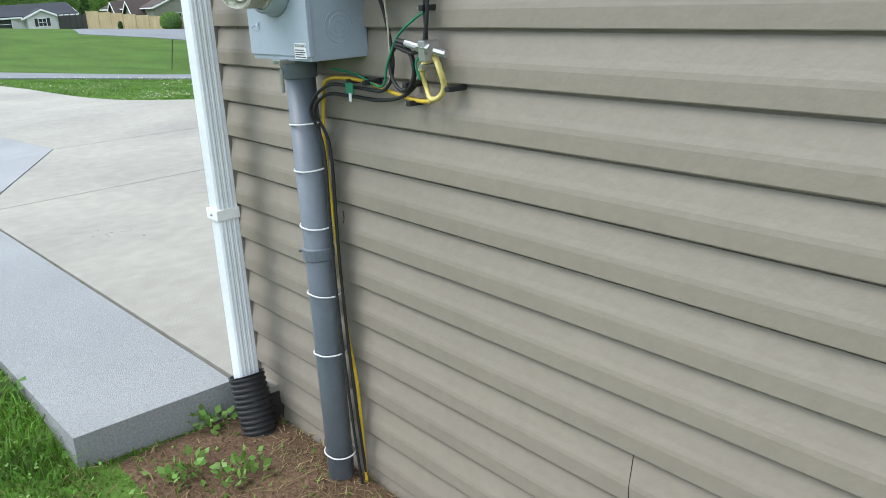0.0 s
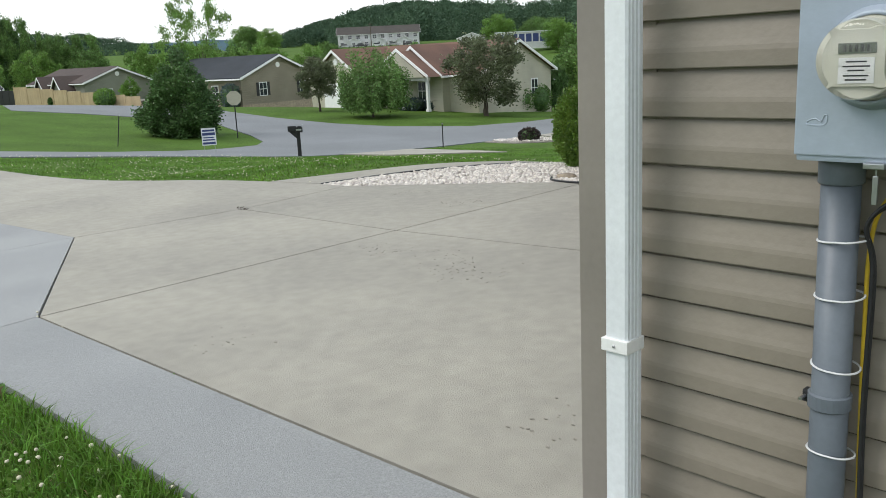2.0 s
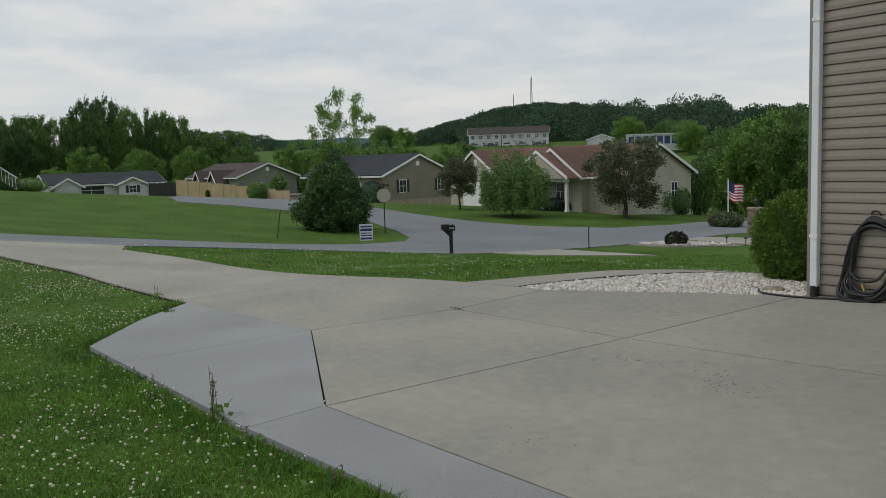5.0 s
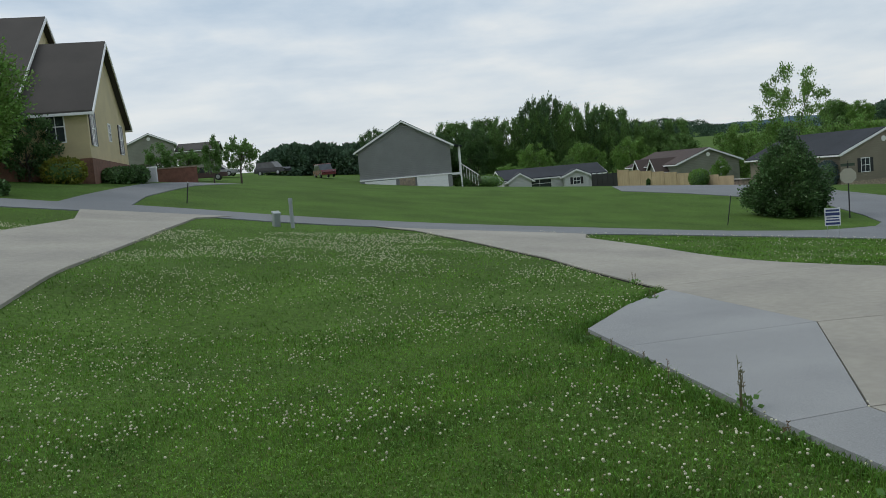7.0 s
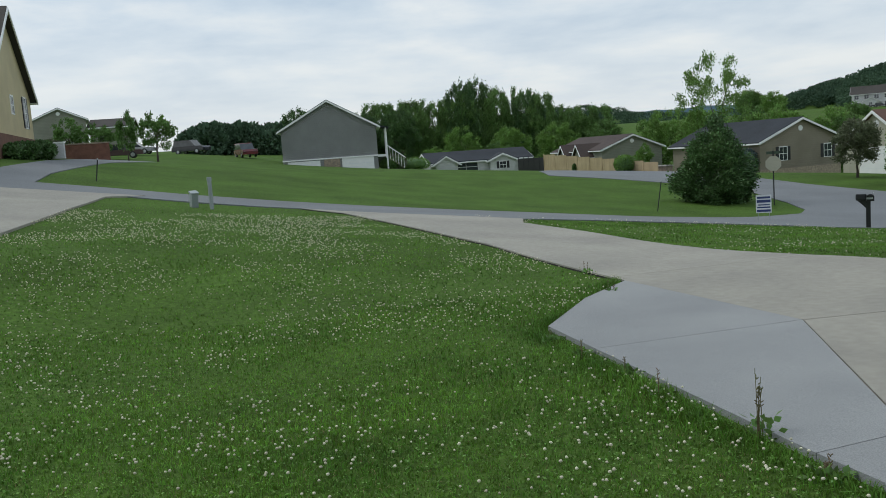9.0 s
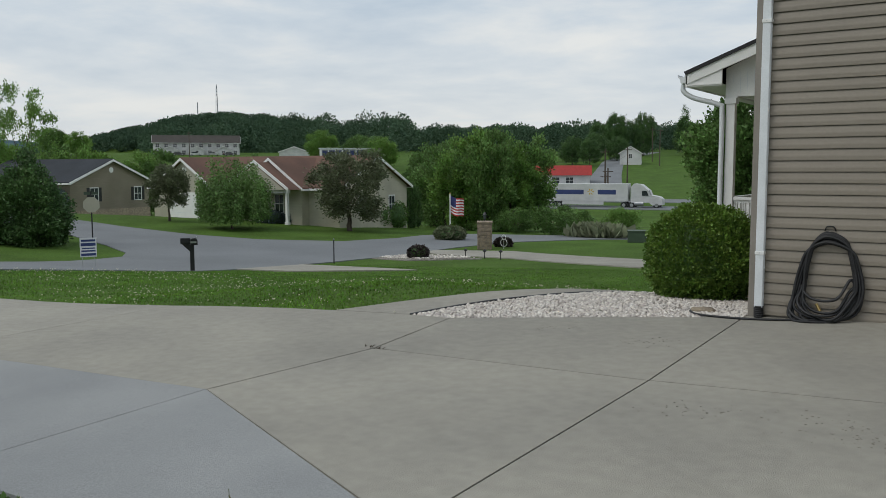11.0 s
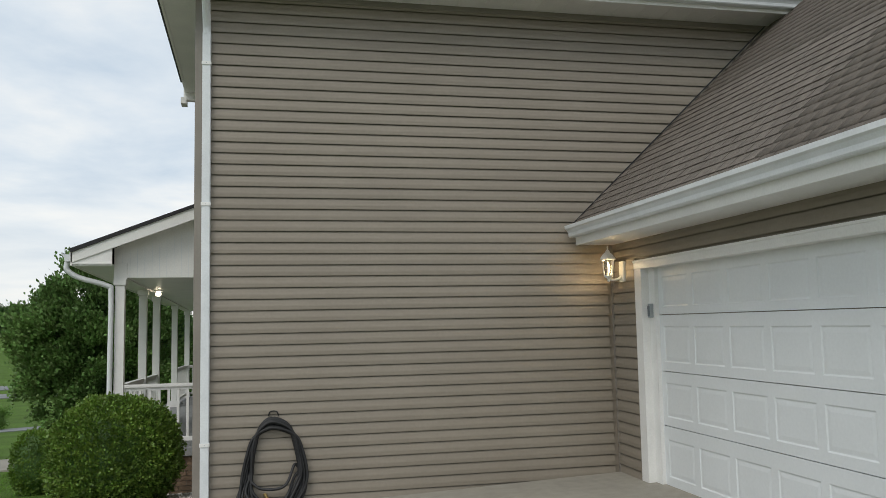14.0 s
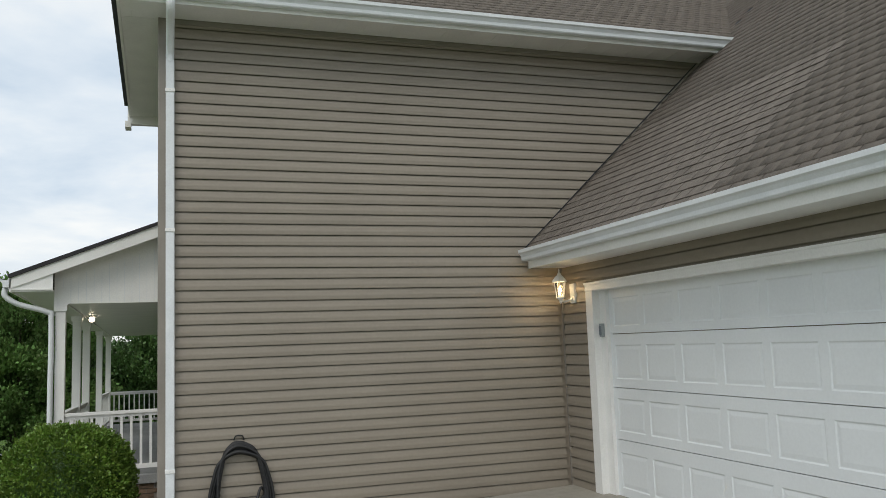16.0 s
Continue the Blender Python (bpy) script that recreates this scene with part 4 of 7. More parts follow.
    part("fascia", bm_box((xe - 0.005, y0 - 0.3, 2.6), (xe + 0.02, y1 + 0.4, 2.78), 0.003), TRIM, r)
    part("eave_box_end", bm_prism([(xe, 2.6), (px - 0.08, 2.6), (px - 0.08, 2.98), (xe, 2.76)], -y0 + 0.24, -y0 + 0.28, m=turn), TRIM, r)
    k_gutter("gutter", (xe - 0.006, y0 - 0.3, 2.66), (xe - 0.006, y1 + 0.4, 2.66), r, 1)
    d = thing("porch_downspout", "white downspout curving from porch gutter to post", "downspout")
    part("pipe", bm_tube(smooth_line([(xe - 0.06, y0 - 0.2, 2.66), (xe - 0.06, y0 - 0.2, 2.55), (xe + 0.1, y0 - 0.18, 2.44), (px - 0.16, y0 - 0.12, 2.33), (px - 0.11, y0 - 0.11, 2.2), (px - 0.11, y0 - 0.11, 1.2), (px - 0.11, y0 - 0.11, -0.3)], 6), 0.038, 8), WHITE_METAL, d, smooth=True)
    l = thing("porch_light", "lit frosted globe light under the porch ceiling", "ceiling light", (-5.51, 12.83, 0))
    part("canopy", bm_lathe([(0.075, 2.43), (0.085, 2.44), (0.085, 2.455)], 20), TRIM, l)
    part("globe", bm_lathe([(0.015, 2.345), (0.036, 2.353), (0.048, 2.375), (0.048, 2.395), (0.036, 2.42), (0.035, 2.43)], 20), DOWNLIGHT, l, "glowing warm globe", smooth=True)


build_porch()


# ---- meter, telephone box, conduit and cables on the garage end wall ----
def build_meter():
    t = thing("electric_meter", "grey steel electric meter box with glass meter", "electric meter")
    x0, x1, z0, z1, yf = 0.512, 0.797, 1.040, 1.50, -0.172
    box = part("box", bm_box((x0, yf, z0), (x1, -0.012, z1), 0.006), METER_GREY, t)
    part("cover_flange", bm_box((x0 - 0.003, yf - 0.004, z0 + 0.012), (x1 + 0.003, yf + 0.01, z1), 0.003), METER_GREY, box)
    cx, cz = 0.655, 1.236
    m = Matrix.Translation((cx, yf - 0.004, cz)) @ Matrix.Rotation(radians(90), 4, "X") @ Matrix.Diagonal((0.87, 0.87, 1, 1))
    part("ring", bm_lathe([(0.108, 0.0), (0.108, 0.006), (0.1, 0.012), (0.098, 0.03), (0.088, 0.033), (0.088, 0.0)], 40, m=m), METER_GREY, t, smooth=True)
    part("meter_base", bm_lathe([(0.086, 0.002), (0.086, 0.03), (0.082, 0.034)], 40, m=m), CREAM, t, smooth=True)
    face = part("meter_face", bm_lathe([(0.074, 0.03), (0.074, 0.078), (0.068, 0.084)], 40, m=m), CREAM, t, "cream meter face")
    f = m @ Matrix.Translation((0, 0, 0.0845))
    part("bezel", bm_box((-0.052, -0.052, 0), (0.052, 0.058, 0.004), 0.0015), CREAM, face, m=f)
    part("display", bm_box((-0.036, 0.012, 0.004), (0.036, 0.032, 0.0055), 0.0005), LCD, face, "grey liquid crystal display", m=f)
    for i in range(5):
        part("digit", bm_box((-0.026 + i * 0.011, 0.0155, 0.0055), (-0.0195 + i * 0.011, 0.0285, 0.006)), LCD_INK, face, m=f)
    part("nameplate", bm_box((-0.034, -0.046, 0.004), (0.034, 0.004, 0.0052), 0.0004), PAPER, face, m=f)
    for i, (w, z) in enumerate(((0.02, -0.004), (0.026, -0.013), (0.016, -0.021), (0.024, -0.031), (0.02, -0.039))):
        part("print_line", bm_box((-w, z - 0.0014, 0.0052), (w, z + 0.0014, 0.0056)), INK, face, m=f)
    part("button", bm_box((0.056, 0.0, 0.0), (0.064, 0.02, 0.006), 0.001), INK, face, m=f)
    dome = part("glass_cover", bm_lathe([(0.092, 0.022), (0.092, 0.03), (0.083, 0.036), (0.081, 0.095), (0.076, 0.108), (0.066, 0.112), (0.02, 0.114)], 40, m=m), GLASS, t, "clear glass dome", smooth=True)
    dome.visible_shadow = False
    # knock-out rings on the side
    ms = Matrix.Translation((x1, -0.09, 1.115)) @ Matrix.Rotation(radians(90), 4, "Y")
    for r in (0.037, 0.026, 0.014):
        part("knockout_ring", bm_tube([(r * math.cos(a), r * math.sin(a), 0.0) for a in np.linspace(0, 2 * math.pi, 28, endpoint=False)], 0.0016, 5, closed=True), METER_GREY, box, m=ms)
    lab = part("warning_label", bm_box((0.733, yf - 0.0052, 1.047), (0.787, yf - 0.004, 1.083)), PAPER, t, "small white warning label")
    cu = bpy.data.curves.new("warning_text", "FONT")
    cu.body, cu.size, cu.align_x = "WARNING", 0.0105, "CENTER"
    cu.materials.append(INK)
    ob = new("warning_text", cu)
    ob.matrix_basis = Matrix.Translation((0.762, yf - 0.0056, 1.0735)) @ Matrix.Rotation(radians(90), 4, "X")
    ob.parent = lab
    for i in range(4):
        part("print_line", bm_box((0.737, yf - 0.0057, 1.0505 + i * 0.0052), (0.783 - (i % 2) * 0.006, yf - 0.0052, 1.0527 + i * 0.0052)), INK, lab)
    part("emblem", bm_tube(smooth_line([(0.533, yf - 0.004, 1.118), (0.548, yf - 0.004, 1.124), (0.560, yf - 0.004, 1.118), (0.566, yf - 0.004, 1.130), (0.572, yf - 0.004, 1.128), (0.566, yf - 0.004, 1.112), (0.535, yf - 0.004, 1.112)], 3, True), 0.0016, 5, closed=True), METER_GREY, t, "embossed outline")
    h = part("hasp", bm_box((0.648, yf - 0.022, 1.033), (0.686, yf + 0.02, 1.044), 0.002), STEEL, t)
    part("seal_tag", bm_box((0.664, yf - 0.014, 0.965), (0.674, yf - 0.008, 1.02), 0.002), STEEL, t, "dull metal seal tag")
    part("seal_wire", bm_tube([(0.669, yf - 0.011, 1.015), (0.669, yf - 0.012, 1.035)], 0.002, 5), STEEL, t)


build_meter()


def build_conduit():
    t = thing("conduit", "upright grey plastic conduit with white cable ties", "conduit")
    cx, cy, r = 0.566, -0.075, 0.039
    part("pipe", bm_tube([(cx + 0.006, cy, -0.45), (cx, cy, 1.04)], r, 24), CONDUIT, t, smooth=True)
    part("coupling", bm_lathe([(r + 0.004, 0.985), (r + 0.006, 0.988), (r + 0.006, 1.038), (r + 0.003, 1.04)], 24, m=Matrix.Translation((cx, cy, 0))), CONDUIT, t, smooth=True)
    for z in (0.868, 0.748, 0.592, 0.394, 0.215, -0.105):
        ring = [(cx + 0.004 + (r + 0.004) * math.cos(a) + (0.012 if math.cos(a) > 0.3 else 0), cy + (r + 0.004) * math.sin(a), z + 0.004 * math.sin(a + z * 9)) for a in np.linspace(0, 2 * math.pi, 26, endpoint=False)]
        part("cable_tie", bm_tube(ring, 0.0024, 5, closed=True), PAPER, t)
    c = part("pipe_clamp", bm_lathe([(r + 0.002, 0.493), (r + 0.006, 0.496), (r + 0.006, 0.526), (r + 0.002, 0.529)], 24, m=Matrix.Translation((cx + 0.002, cy, 0))), CONDUIT, t, "grey clamp band with bolt")
    part("clamp_ear", bm_box((cx - r - 0.014, cy - 0.012, 0.497), (cx - r + 0.003, cy + 0.012, 0.525), 0.004), RUBBER, c)
    part("bolt", bm_tube([(cx - r - 0.008, cy - 0.036, 0.511), (cx - r - 0.008, cy + 0.02, 0.511)], 0.0042, 8), STEEL, c)


build_conduit()


def build_cables():
    def cable(label, mater, r, pts, name="cable", steps=8):
        t = thing(name, label, "cable")
        part("jacket", bm_tube(smooth_line(pts, steps), r, 8), mater, t, smooth=True)
        return t
    y = -0.04
    down = [(0.675, -0.03, -0.45), (0.655, -0.045, -0.1), (0.640, -0.05, 0.2), (0.632, -0.05, 0.5), (0.632, -0.046, 0.8)]
    cable("yellow service cable looping from conduit to connector", YELLOW, 0.0048, [(0.70, -0.06, -0.46), (0.662, -0.045, -0.2), (0.64, -0.034, 0.1), (0.628, -0.043, 0.28), (0.622, -0.046, 0.5), (0.621, -0.052, 0.7), (0.622, -0.054, 0.84), (0.638, -0.055, 0.93), (0.690, -0.07, 0.985), (0.79, -0.04, 0.985), (0.92, -0.035, 0.962), (1.02, -0.035, 0.95), (1.08, -0.04, 0.957)])
    ring = [(1.085 + 0.034 * math.cos(a), -0.045 - 0.004 * math.sin(3 * a) - 0.003 * a / 6, 1.003 + 0.043 * math.sin(a)) for a in np.linspace(-1.7, 9.0, 40)]
    t = cable("coiled pale yellow fibre cable end", YELLOW_PALE, 0.0055, [(1.06, -0.04, 0.951)] + ring + [(1.09, -0.045, 1.055)], steps=3)
    cable("black cable running down beside the conduit", RUBBER, 0.0045, down + [(0.622, -0.075, 0.9), (0.665, -0.06, 0.945), (0.76, -0.045, 0.945), (0.88, -0.04, 0.943), (0.98, -0.04, 0.965), (1.05, -0.04, 1.03), (1.062, -0.04, 1.15), (1.058, -0.04, 1.3), (1.048, -0.04, 1.55)])
    cable("second black cable beside the conduit", RUBBER, 0.0042, [(p[0] + 0.002, p[1] - 0.02, p[2]) for p in down] + [(0.628, -0.09, 0.91), (0.70, -0.075, 0.972), (0.80, -0.05, 0.968), (0.90, -0.045, 0.97), (0.935, -0.042, 1.03), (0.922, -0.045, 1.13), (0.905, -0.06, 1.215)])
    loop = [(0.975 + 0.045 * math.cos(a), -0.045 - 0.003 * a / 6, 1.022 + 0.05 * math.sin(a)) for a in np.linspace(-0.6, 8.2, 30)]
    cable("black cable with a hanging loop", RUBBER, 0.0045, loop + [(1.05, -0.05, 1.06), (1.077, -0.045, 1.16), (1.072, -0.045, 1.3), (1.066, -0.045, 1.55)], steps=3)
    cable("thin green ground wire along the wall", GREEN_WIRE, 0.0028, [(0.70, -0.06, 1.01), (0.78, -0.045, 1.0), (0.88, -0.04, 0.975), (0.925, -0.05, 1.03), (0.97, -0.05, 1.09), (1.03, -0.05, 1.125), (1.066, -0.045, 1.142)])
    cable("thin green wire tail", GREEN_WIRE, 0.0026, [(1.066, -0.055, 1.06), (1.045, -0.06, 1.035), (1.05, -0.055, 1.0)])
    cable("thin beige wire under the telephone box", BEIGE_WIRE, 0.0026, [(0.925, -0.05, 1.21), (0.93, -0.045, 1.1), (0.925, -0.045, 1.0), (0.90, -0.045, 0.972)])
    c = thing("cable_connector", "silver coaxial ground block with connectors", "connector")
    part("barrel", bm_tube([(1.015, -0.06, 1.078), (1.06, -0.06, 1.07)], 0.0085, 10), STEEL, c)
    part("barrel", bm_tube([(1.06, -0.06, 1.07), (1.10, -0.06, 1.066)], 0.011, 6), STEEL, c)
    part("tail_nut", bm_tube([(1.115, -0.06, 1.064), (1.15, -0.058, 1.058)], 0.0085, 8), STEEL, c)
    part("block", bm_box((1.068, -0.07, 1.04), (1.09, -0.03, 1.085), 0.003), STEEL, c)
    part("screw", bm_tube([(1.08, -0.075, 1.03), (1.08, -0.02, 1.03)], 0.006, 8), STEEL, c)
    part("cap", bm_tube([(0.985, -0.06, 1.083), (1.015, -0.06, 1.078)], 0.0065, 8), RUBBER, c)
    for x, z in ((1.066, 1.15), (0.99, 0.985), (1.14, 0.985), (0.76, 0.982), (0.83, 0.982), (1.0, 0.945)):
        k = thing("cable_clip", "small black cable clip on the siding", "clip", group="cable clips")
        part("saddle", bm_box((x - 0.007, -0.056, z - 0.006), (x + 0.007, -0.004, z + 0.006), 0.003), RUBBER, k)
        part("nail", bm_tube([(x - 0.014, -0.05, z), (x - 0.014, -0.004, z)], 0.003, 6), STEEL, k)
    g = thing("wire_tag", "small green plastic wire tag hanging", "tag")
    part("tag", bm_box((0.77, -0.07, 0.956), (0.80, -0.066, 0.982), 0.001), GREEN_WIRE, g)
    part("paper", bm_box((0.787, -0.073, 0.938), (0.796, -0.0705, 0.958)), PAPER, g)
    b = thing("telephone_box", "grey plastic telephone network box on the siding", "junction box")
    part("body", bm_box((0.852, -0.115, 1.242), (1.05, -0.012, 1.56), 0.010), TELE_GREY, b)
    part("door", bm_box((0.858, -0.124, 1.262), (1.034, -0.112, 1.55), 0.006), TELE_GREY, b)
    for x in (0.862, 0.972):
        part("cable_port", bm_box((x, -0.105, 1.196), (x + 0.068, -0.03, 1.25), 0.008), TELE_GREY, b)
    part("latch", bm_box((1.045, -0.09, 1.30), (1.06, -0.05, 1.335), 0.003), TELE_GREY, b)


build_cables()


def build_hose():
    t = thing("garden_hose", "coiled black garden hose hung on the wall", "hose")
    rnd = random.Random(8)
    for k in range(11):
        top, wid = 0.75 - 0.012 * k + rnd.uniform(-0.015, 0.01), 0.175 + 0.009 * k + rnd.uniform(-0.012, 0.015)
        foot = -0.03 - 0.019 * k + rnd.uniform(-0.03, 0.02) if k > 2 else 0.08 - 0.12 * k
        lean = rnd.uniform(-0.05, 0.03) - (0.05 if k > 4 else 0.0)
        d = WALL_Y - 0.035 - 0.011 * (k % 5)
        cx = -3.66
        spread = 0.19 + 0.009 * k + rnd.uniform(-0.02, 0.03)
        pts = [(cx - 0.03, d, top), (cx - wid * 0.75, d, top - 0.09), (cx - wid, d - 0.01, top - 0.26), (cx - wid - 0.02 + lean * 0.4, d - 0.02, top - 0.5),
               (cx - spread + lean, d - 0.05 - rnd.random() * 0.05, foot + 0.1), (cx - 0.09 + lean, d - 0.09 - rnd.random() * 0.09, foot), (cx + 0.09, d - 0.08 - rnd.random() * 0.07, foot + 0.02),
               (cx + spread * 0.92, d - 0.03, foot + 0.2), (cx + wid + 0.045, d - 0.01, top - 0.48), (cx + wid, d, top - 0.22), (cx + wid * 0.7, d, top - 0.07)]
        pts = [(x, y, max(z, land_z(x, y) + 0.016)) for x, y, z in pts]
        part("hose_loop", bm_tube(smooth_line(pts, 6, True), 0.0145, 8, closed=True), RUBBER, t, smooth=True)
    part("hook", bm_tube(smooth_line([(-3.72, WALL_Y - 0.02, 0.76), (-3.70, WALL_Y - 0.03, 0.80), (-3.64, WALL_Y - 0.03, 0.80), (-3.62, WALL_Y - 0.02, 0.755)], 6), 0.006, 6), BLACK, t)
    tail = [(-3.8, 5.85, -0.1), (-4.1, 5.75, -0.12), (-4.5, 5.72, -0.14), (-4.9, 5.78, -0.17), (-5.05, 5.95, -0.2)]
    part("hose_tail", bm_tube(smooth_line([(x, y, land_z(x, y) + 0.014) for x, y, z in tail], 6), 0.012, 8), RUBBER, t, smooth=True)
    part("hose_end", bm_tube([(-3.76, 5.86, 0.03), (-3.72, 5.84, -0.04)], 0.016, 10), BRASS, t, "brass hose coupling")
    b = thing("hose_hook_strap", "thin black strap over the hose", "strap")
    part("strap", bm_tube(smooth_line([(-3.55, WALL_Y - 0.05, 0.66), (-3.66, WALL_Y - 0.075, 0.69), (-3.77, WALL_Y - 0.05, 0.66)], 5), 0.005, 6), BLACK, b)


build_hose()


# ---- plants ----
def leaf_cards(rng, centres, outward, size, spread=0.55):
    """Pointed, folded leaf cards at centres, roughly facing outward."""
    n = len(centres)
    d = outward + rng.normal(0, spread, (n, 3))
    d /= np.linalg.norm(d, axis=1, keepdims=True) + 1e-9
    w = np.cross(d, rng.normal(0, 1, (n, 3)))
    w /= np.linalg.norm(w, axis=1, keepdims=True) + 1e-9
    s = (size * rng.uniform(0.6, 1.4, n))[:, None]
    up = np.cross(w, d)
    v = np.stack([centres, centres + s * (0.5 * d + 0.36 * w + 0.08 * up), centres + s * d, centres + s * (0.5 * d - 0.36 * w + 0.08 * up)], 1).reshape(-1, 3)
    f = np.arange(4 * n).reshape(n, 4)
    return v, f


def crown_points(rng, shape, clumps, per, sigma):
    """Clump centres in a unit crown (radius 1, z 0 to 2), and points round them."""
    out = []
    while len(out) < clumps:
        p = rng.uniform((-1, -1, 0), (1, 1, 2))
        r, z = math.hypot(p[0], p[1]), p[2]
        lim = {"round": math.sqrt(max(0, 1 - (z - 1) ** 2)), "oval": math.sqrt(max(0, 1 - abs(z - 0.9) ** 2.6)) * 0.95,
               "cone": min(1.0, 0.55 + z * 1.2) * max(0.0, 1 - (z / 2) ** 1.6), "weep": min(1.0, math.sqrt(max(0, 1 - max(0, z - 0.9) ** 2 / 1.21))),
               "column": min(1, z * 4) * math.sqrt(max(0, 1 - (z / 2) ** 5)), "flat": math.sqrt(max(0, 1 - abs(z / 1.1 - 0.9) ** 2.2)), "airy": math.sqrt(max(0, 1 - (z - 1) ** 2))}[shape]
        bump = 0.82 + 0.3 * noise.noise(Vector((p[0] * 2.2, p[1] * 2.2, z * 2.2 + clumps)))
        if shape == "weep" and z < 0.6:
            continue
        if r < lim * bump and (r > lim * 0.35 or rng.random() < 0.25):
            out.append(p)
    c = np.array(out)
    if shape == "weep":
        pts = []
        for p in c:
            k = rng.uniform(0, 1, per)
            q = np.repeat(p[None], per, 0) + rng.normal(0, sigma * 0.7, (per, 3))
            q[:, 2] -= k * min(1.1, p[2] * 0.75)
            pts.append(q)
        pts = np.concatenate(pts)
        pts[:, 2] = np.maximum(pts[:, 2], 0.03)
    else:
        pts = (c[:, None] + rng.normal(0, sigma, (len(c), per, 3))).reshape(-1, 3)
    o = pts - np.array((0, 0, 0.7))
    o /= np.linalg.norm(o, axis=1, keepdims=True) + 1e-9
    if shape == "weep":
        o = o * 0.4 + np.array((0, 0, -0.9))
    else:
        o = o + np.array((0, 0, 0.35))
    return c, pts, o


CROWNS = {}


def crown_mesh(shape, clumps, per, leaf, sigma, seed, material):
    key = (shape, clumps, per, leaf, sigma, seed, material.name)
    if key not in CROWNS:
        rng = np.random.default_rng(seed)
        c, pts, o = crown_points(rng, shape, int(clumps * 1.1), int(per * 1.4), sigma * 0.62)
        v, f = leaf_cards(rng, pts, o, leaf * 0.82)
        me = np_mesh("crown", v, f)
        me.materials.append(material)
        CROWNS[key] = (me, c)
    return CROWNS[key]


def tree(name, label, x, y, h, r, shape, material, seed=1, trunk=0.25, clumps=60, per=60, leaf=0.11, sigma=0.13, tr=0.14, group="", squash=None, stems=1, drop=0.0):
    """A tapered trunk with limbs and a crown of leaf cards; trunk is the share of the height below the crown."""
    z0 = land_z(x, y) - 0.08 - drop
    t = thing(name, label, "shrub" if trunk < 0.08 else "tree", (x, y, z0), (seed * 67) % 360, group)
    me, c = crown_mesh(shape, clumps, per, leaf, sigma, seed, material)
    ch = h * (1 - trunk)
    put("crown", me, material, t, m=Matrix.Translation((0, 0, h * trunk)) @ Matrix.Diagonal((r, r, ch / 2, 1)))
    rnd = random.Random(seed)
    bm = bmesh.new()
    for s in range(stems):
        off = Vector((rnd.uniform(-1, 1), rnd.uniform(-1, 1), 0)) * (0.18 * (stems > 1))
        top = Vector((rnd.uniform(-.1, .1) * r + off.x * 2, rnd.uniform(-.1, .1) * r + off.y * 2, h * (trunk + 0.45 * (1 - trunk))))
        line = [off, off * 1.2 + Vector((0.02, 0.01, h * trunk * 0.5)), off + Vector((-0.02, 0.02, h * trunk)), top]
        bm_tube(smooth_line(line, 3), tr, 7, bm, r_end=tr * 0.25)
        for k in rnd.sample(range(len(c)), min(7, len(c))):
            e = Vector((c[k][0] * r * 0.85, c[k][1] * r * 0.85, h * trunk + c[k][2] * ch / 2 * 0.95))
            st = line[2].lerp(top, rnd.uniform(0.0, 0.7))
            bm_tube([st, st.lerp(e, 0.5) + Vector((0, 0, 0.05 * h)), e], tr * 0.35, 5, bm, r_end=tr * 0.08)
    part("trunk", bm, BARK, t, smooth=True)
    return t


def clipped_shrub(name, label, x, y, r, h, material, leaves, leaf, seed, group=""):
    """A sheared round shrub: leaf cards over a lumpy dome, on a dark twiggy core."""
    z0 = land_z(x, y) - 0.05
    rng = np.random.default_rng(seed)
    t = thing(name, label, "shrub", (x, y, z0), 0, group)
    u = rng.normal(0, 1, (leaves, 3))
    u /= np.linalg.norm(u, axis=1, keepdims=True)
    lump = np.array([1 + 0.06 * noise.noise(Vector(q) * 3.1 + Vector((seed, 0, 0))) + 0.07 * noise.noise(Vector(q) * 8) + 0.11 * noise.noise(Vector(q) * 15) for q in u])
    e = np.sign(u) * np.abs(u) ** 0.9
    p = e * lump[:, None] * rng.uniform(0.9, 1.01, leaves)[:, None]
    p = p * (r, r, h * 0.54) + (0, 0, h * 0.47)
    keep = p[:, 2] > 0.02
    v, f = leaf_cards(rng, p[keep], u[keep] + (0, 0, 0.3), leaf, 0.7)
    put("foliage", np_mesh("foliage", v, f), material, t)
    core = bmesh.new()
    bmesh.ops.create_icosphere(core, subdivisions=3, radius=1)
    for q in core.verts:
        s = Vector([math.copysign(abs(k) ** 0.9, k) for k in q.co]) * 0.9
        q.co = Vector((s.x * r * 0.93, s.y * r * 0.93, max(0.0, s.z * h * 0.54 + h * 0.47)))
    part("twiggy_core", core, LEAF_DARK, t, smooth=True)
    return t


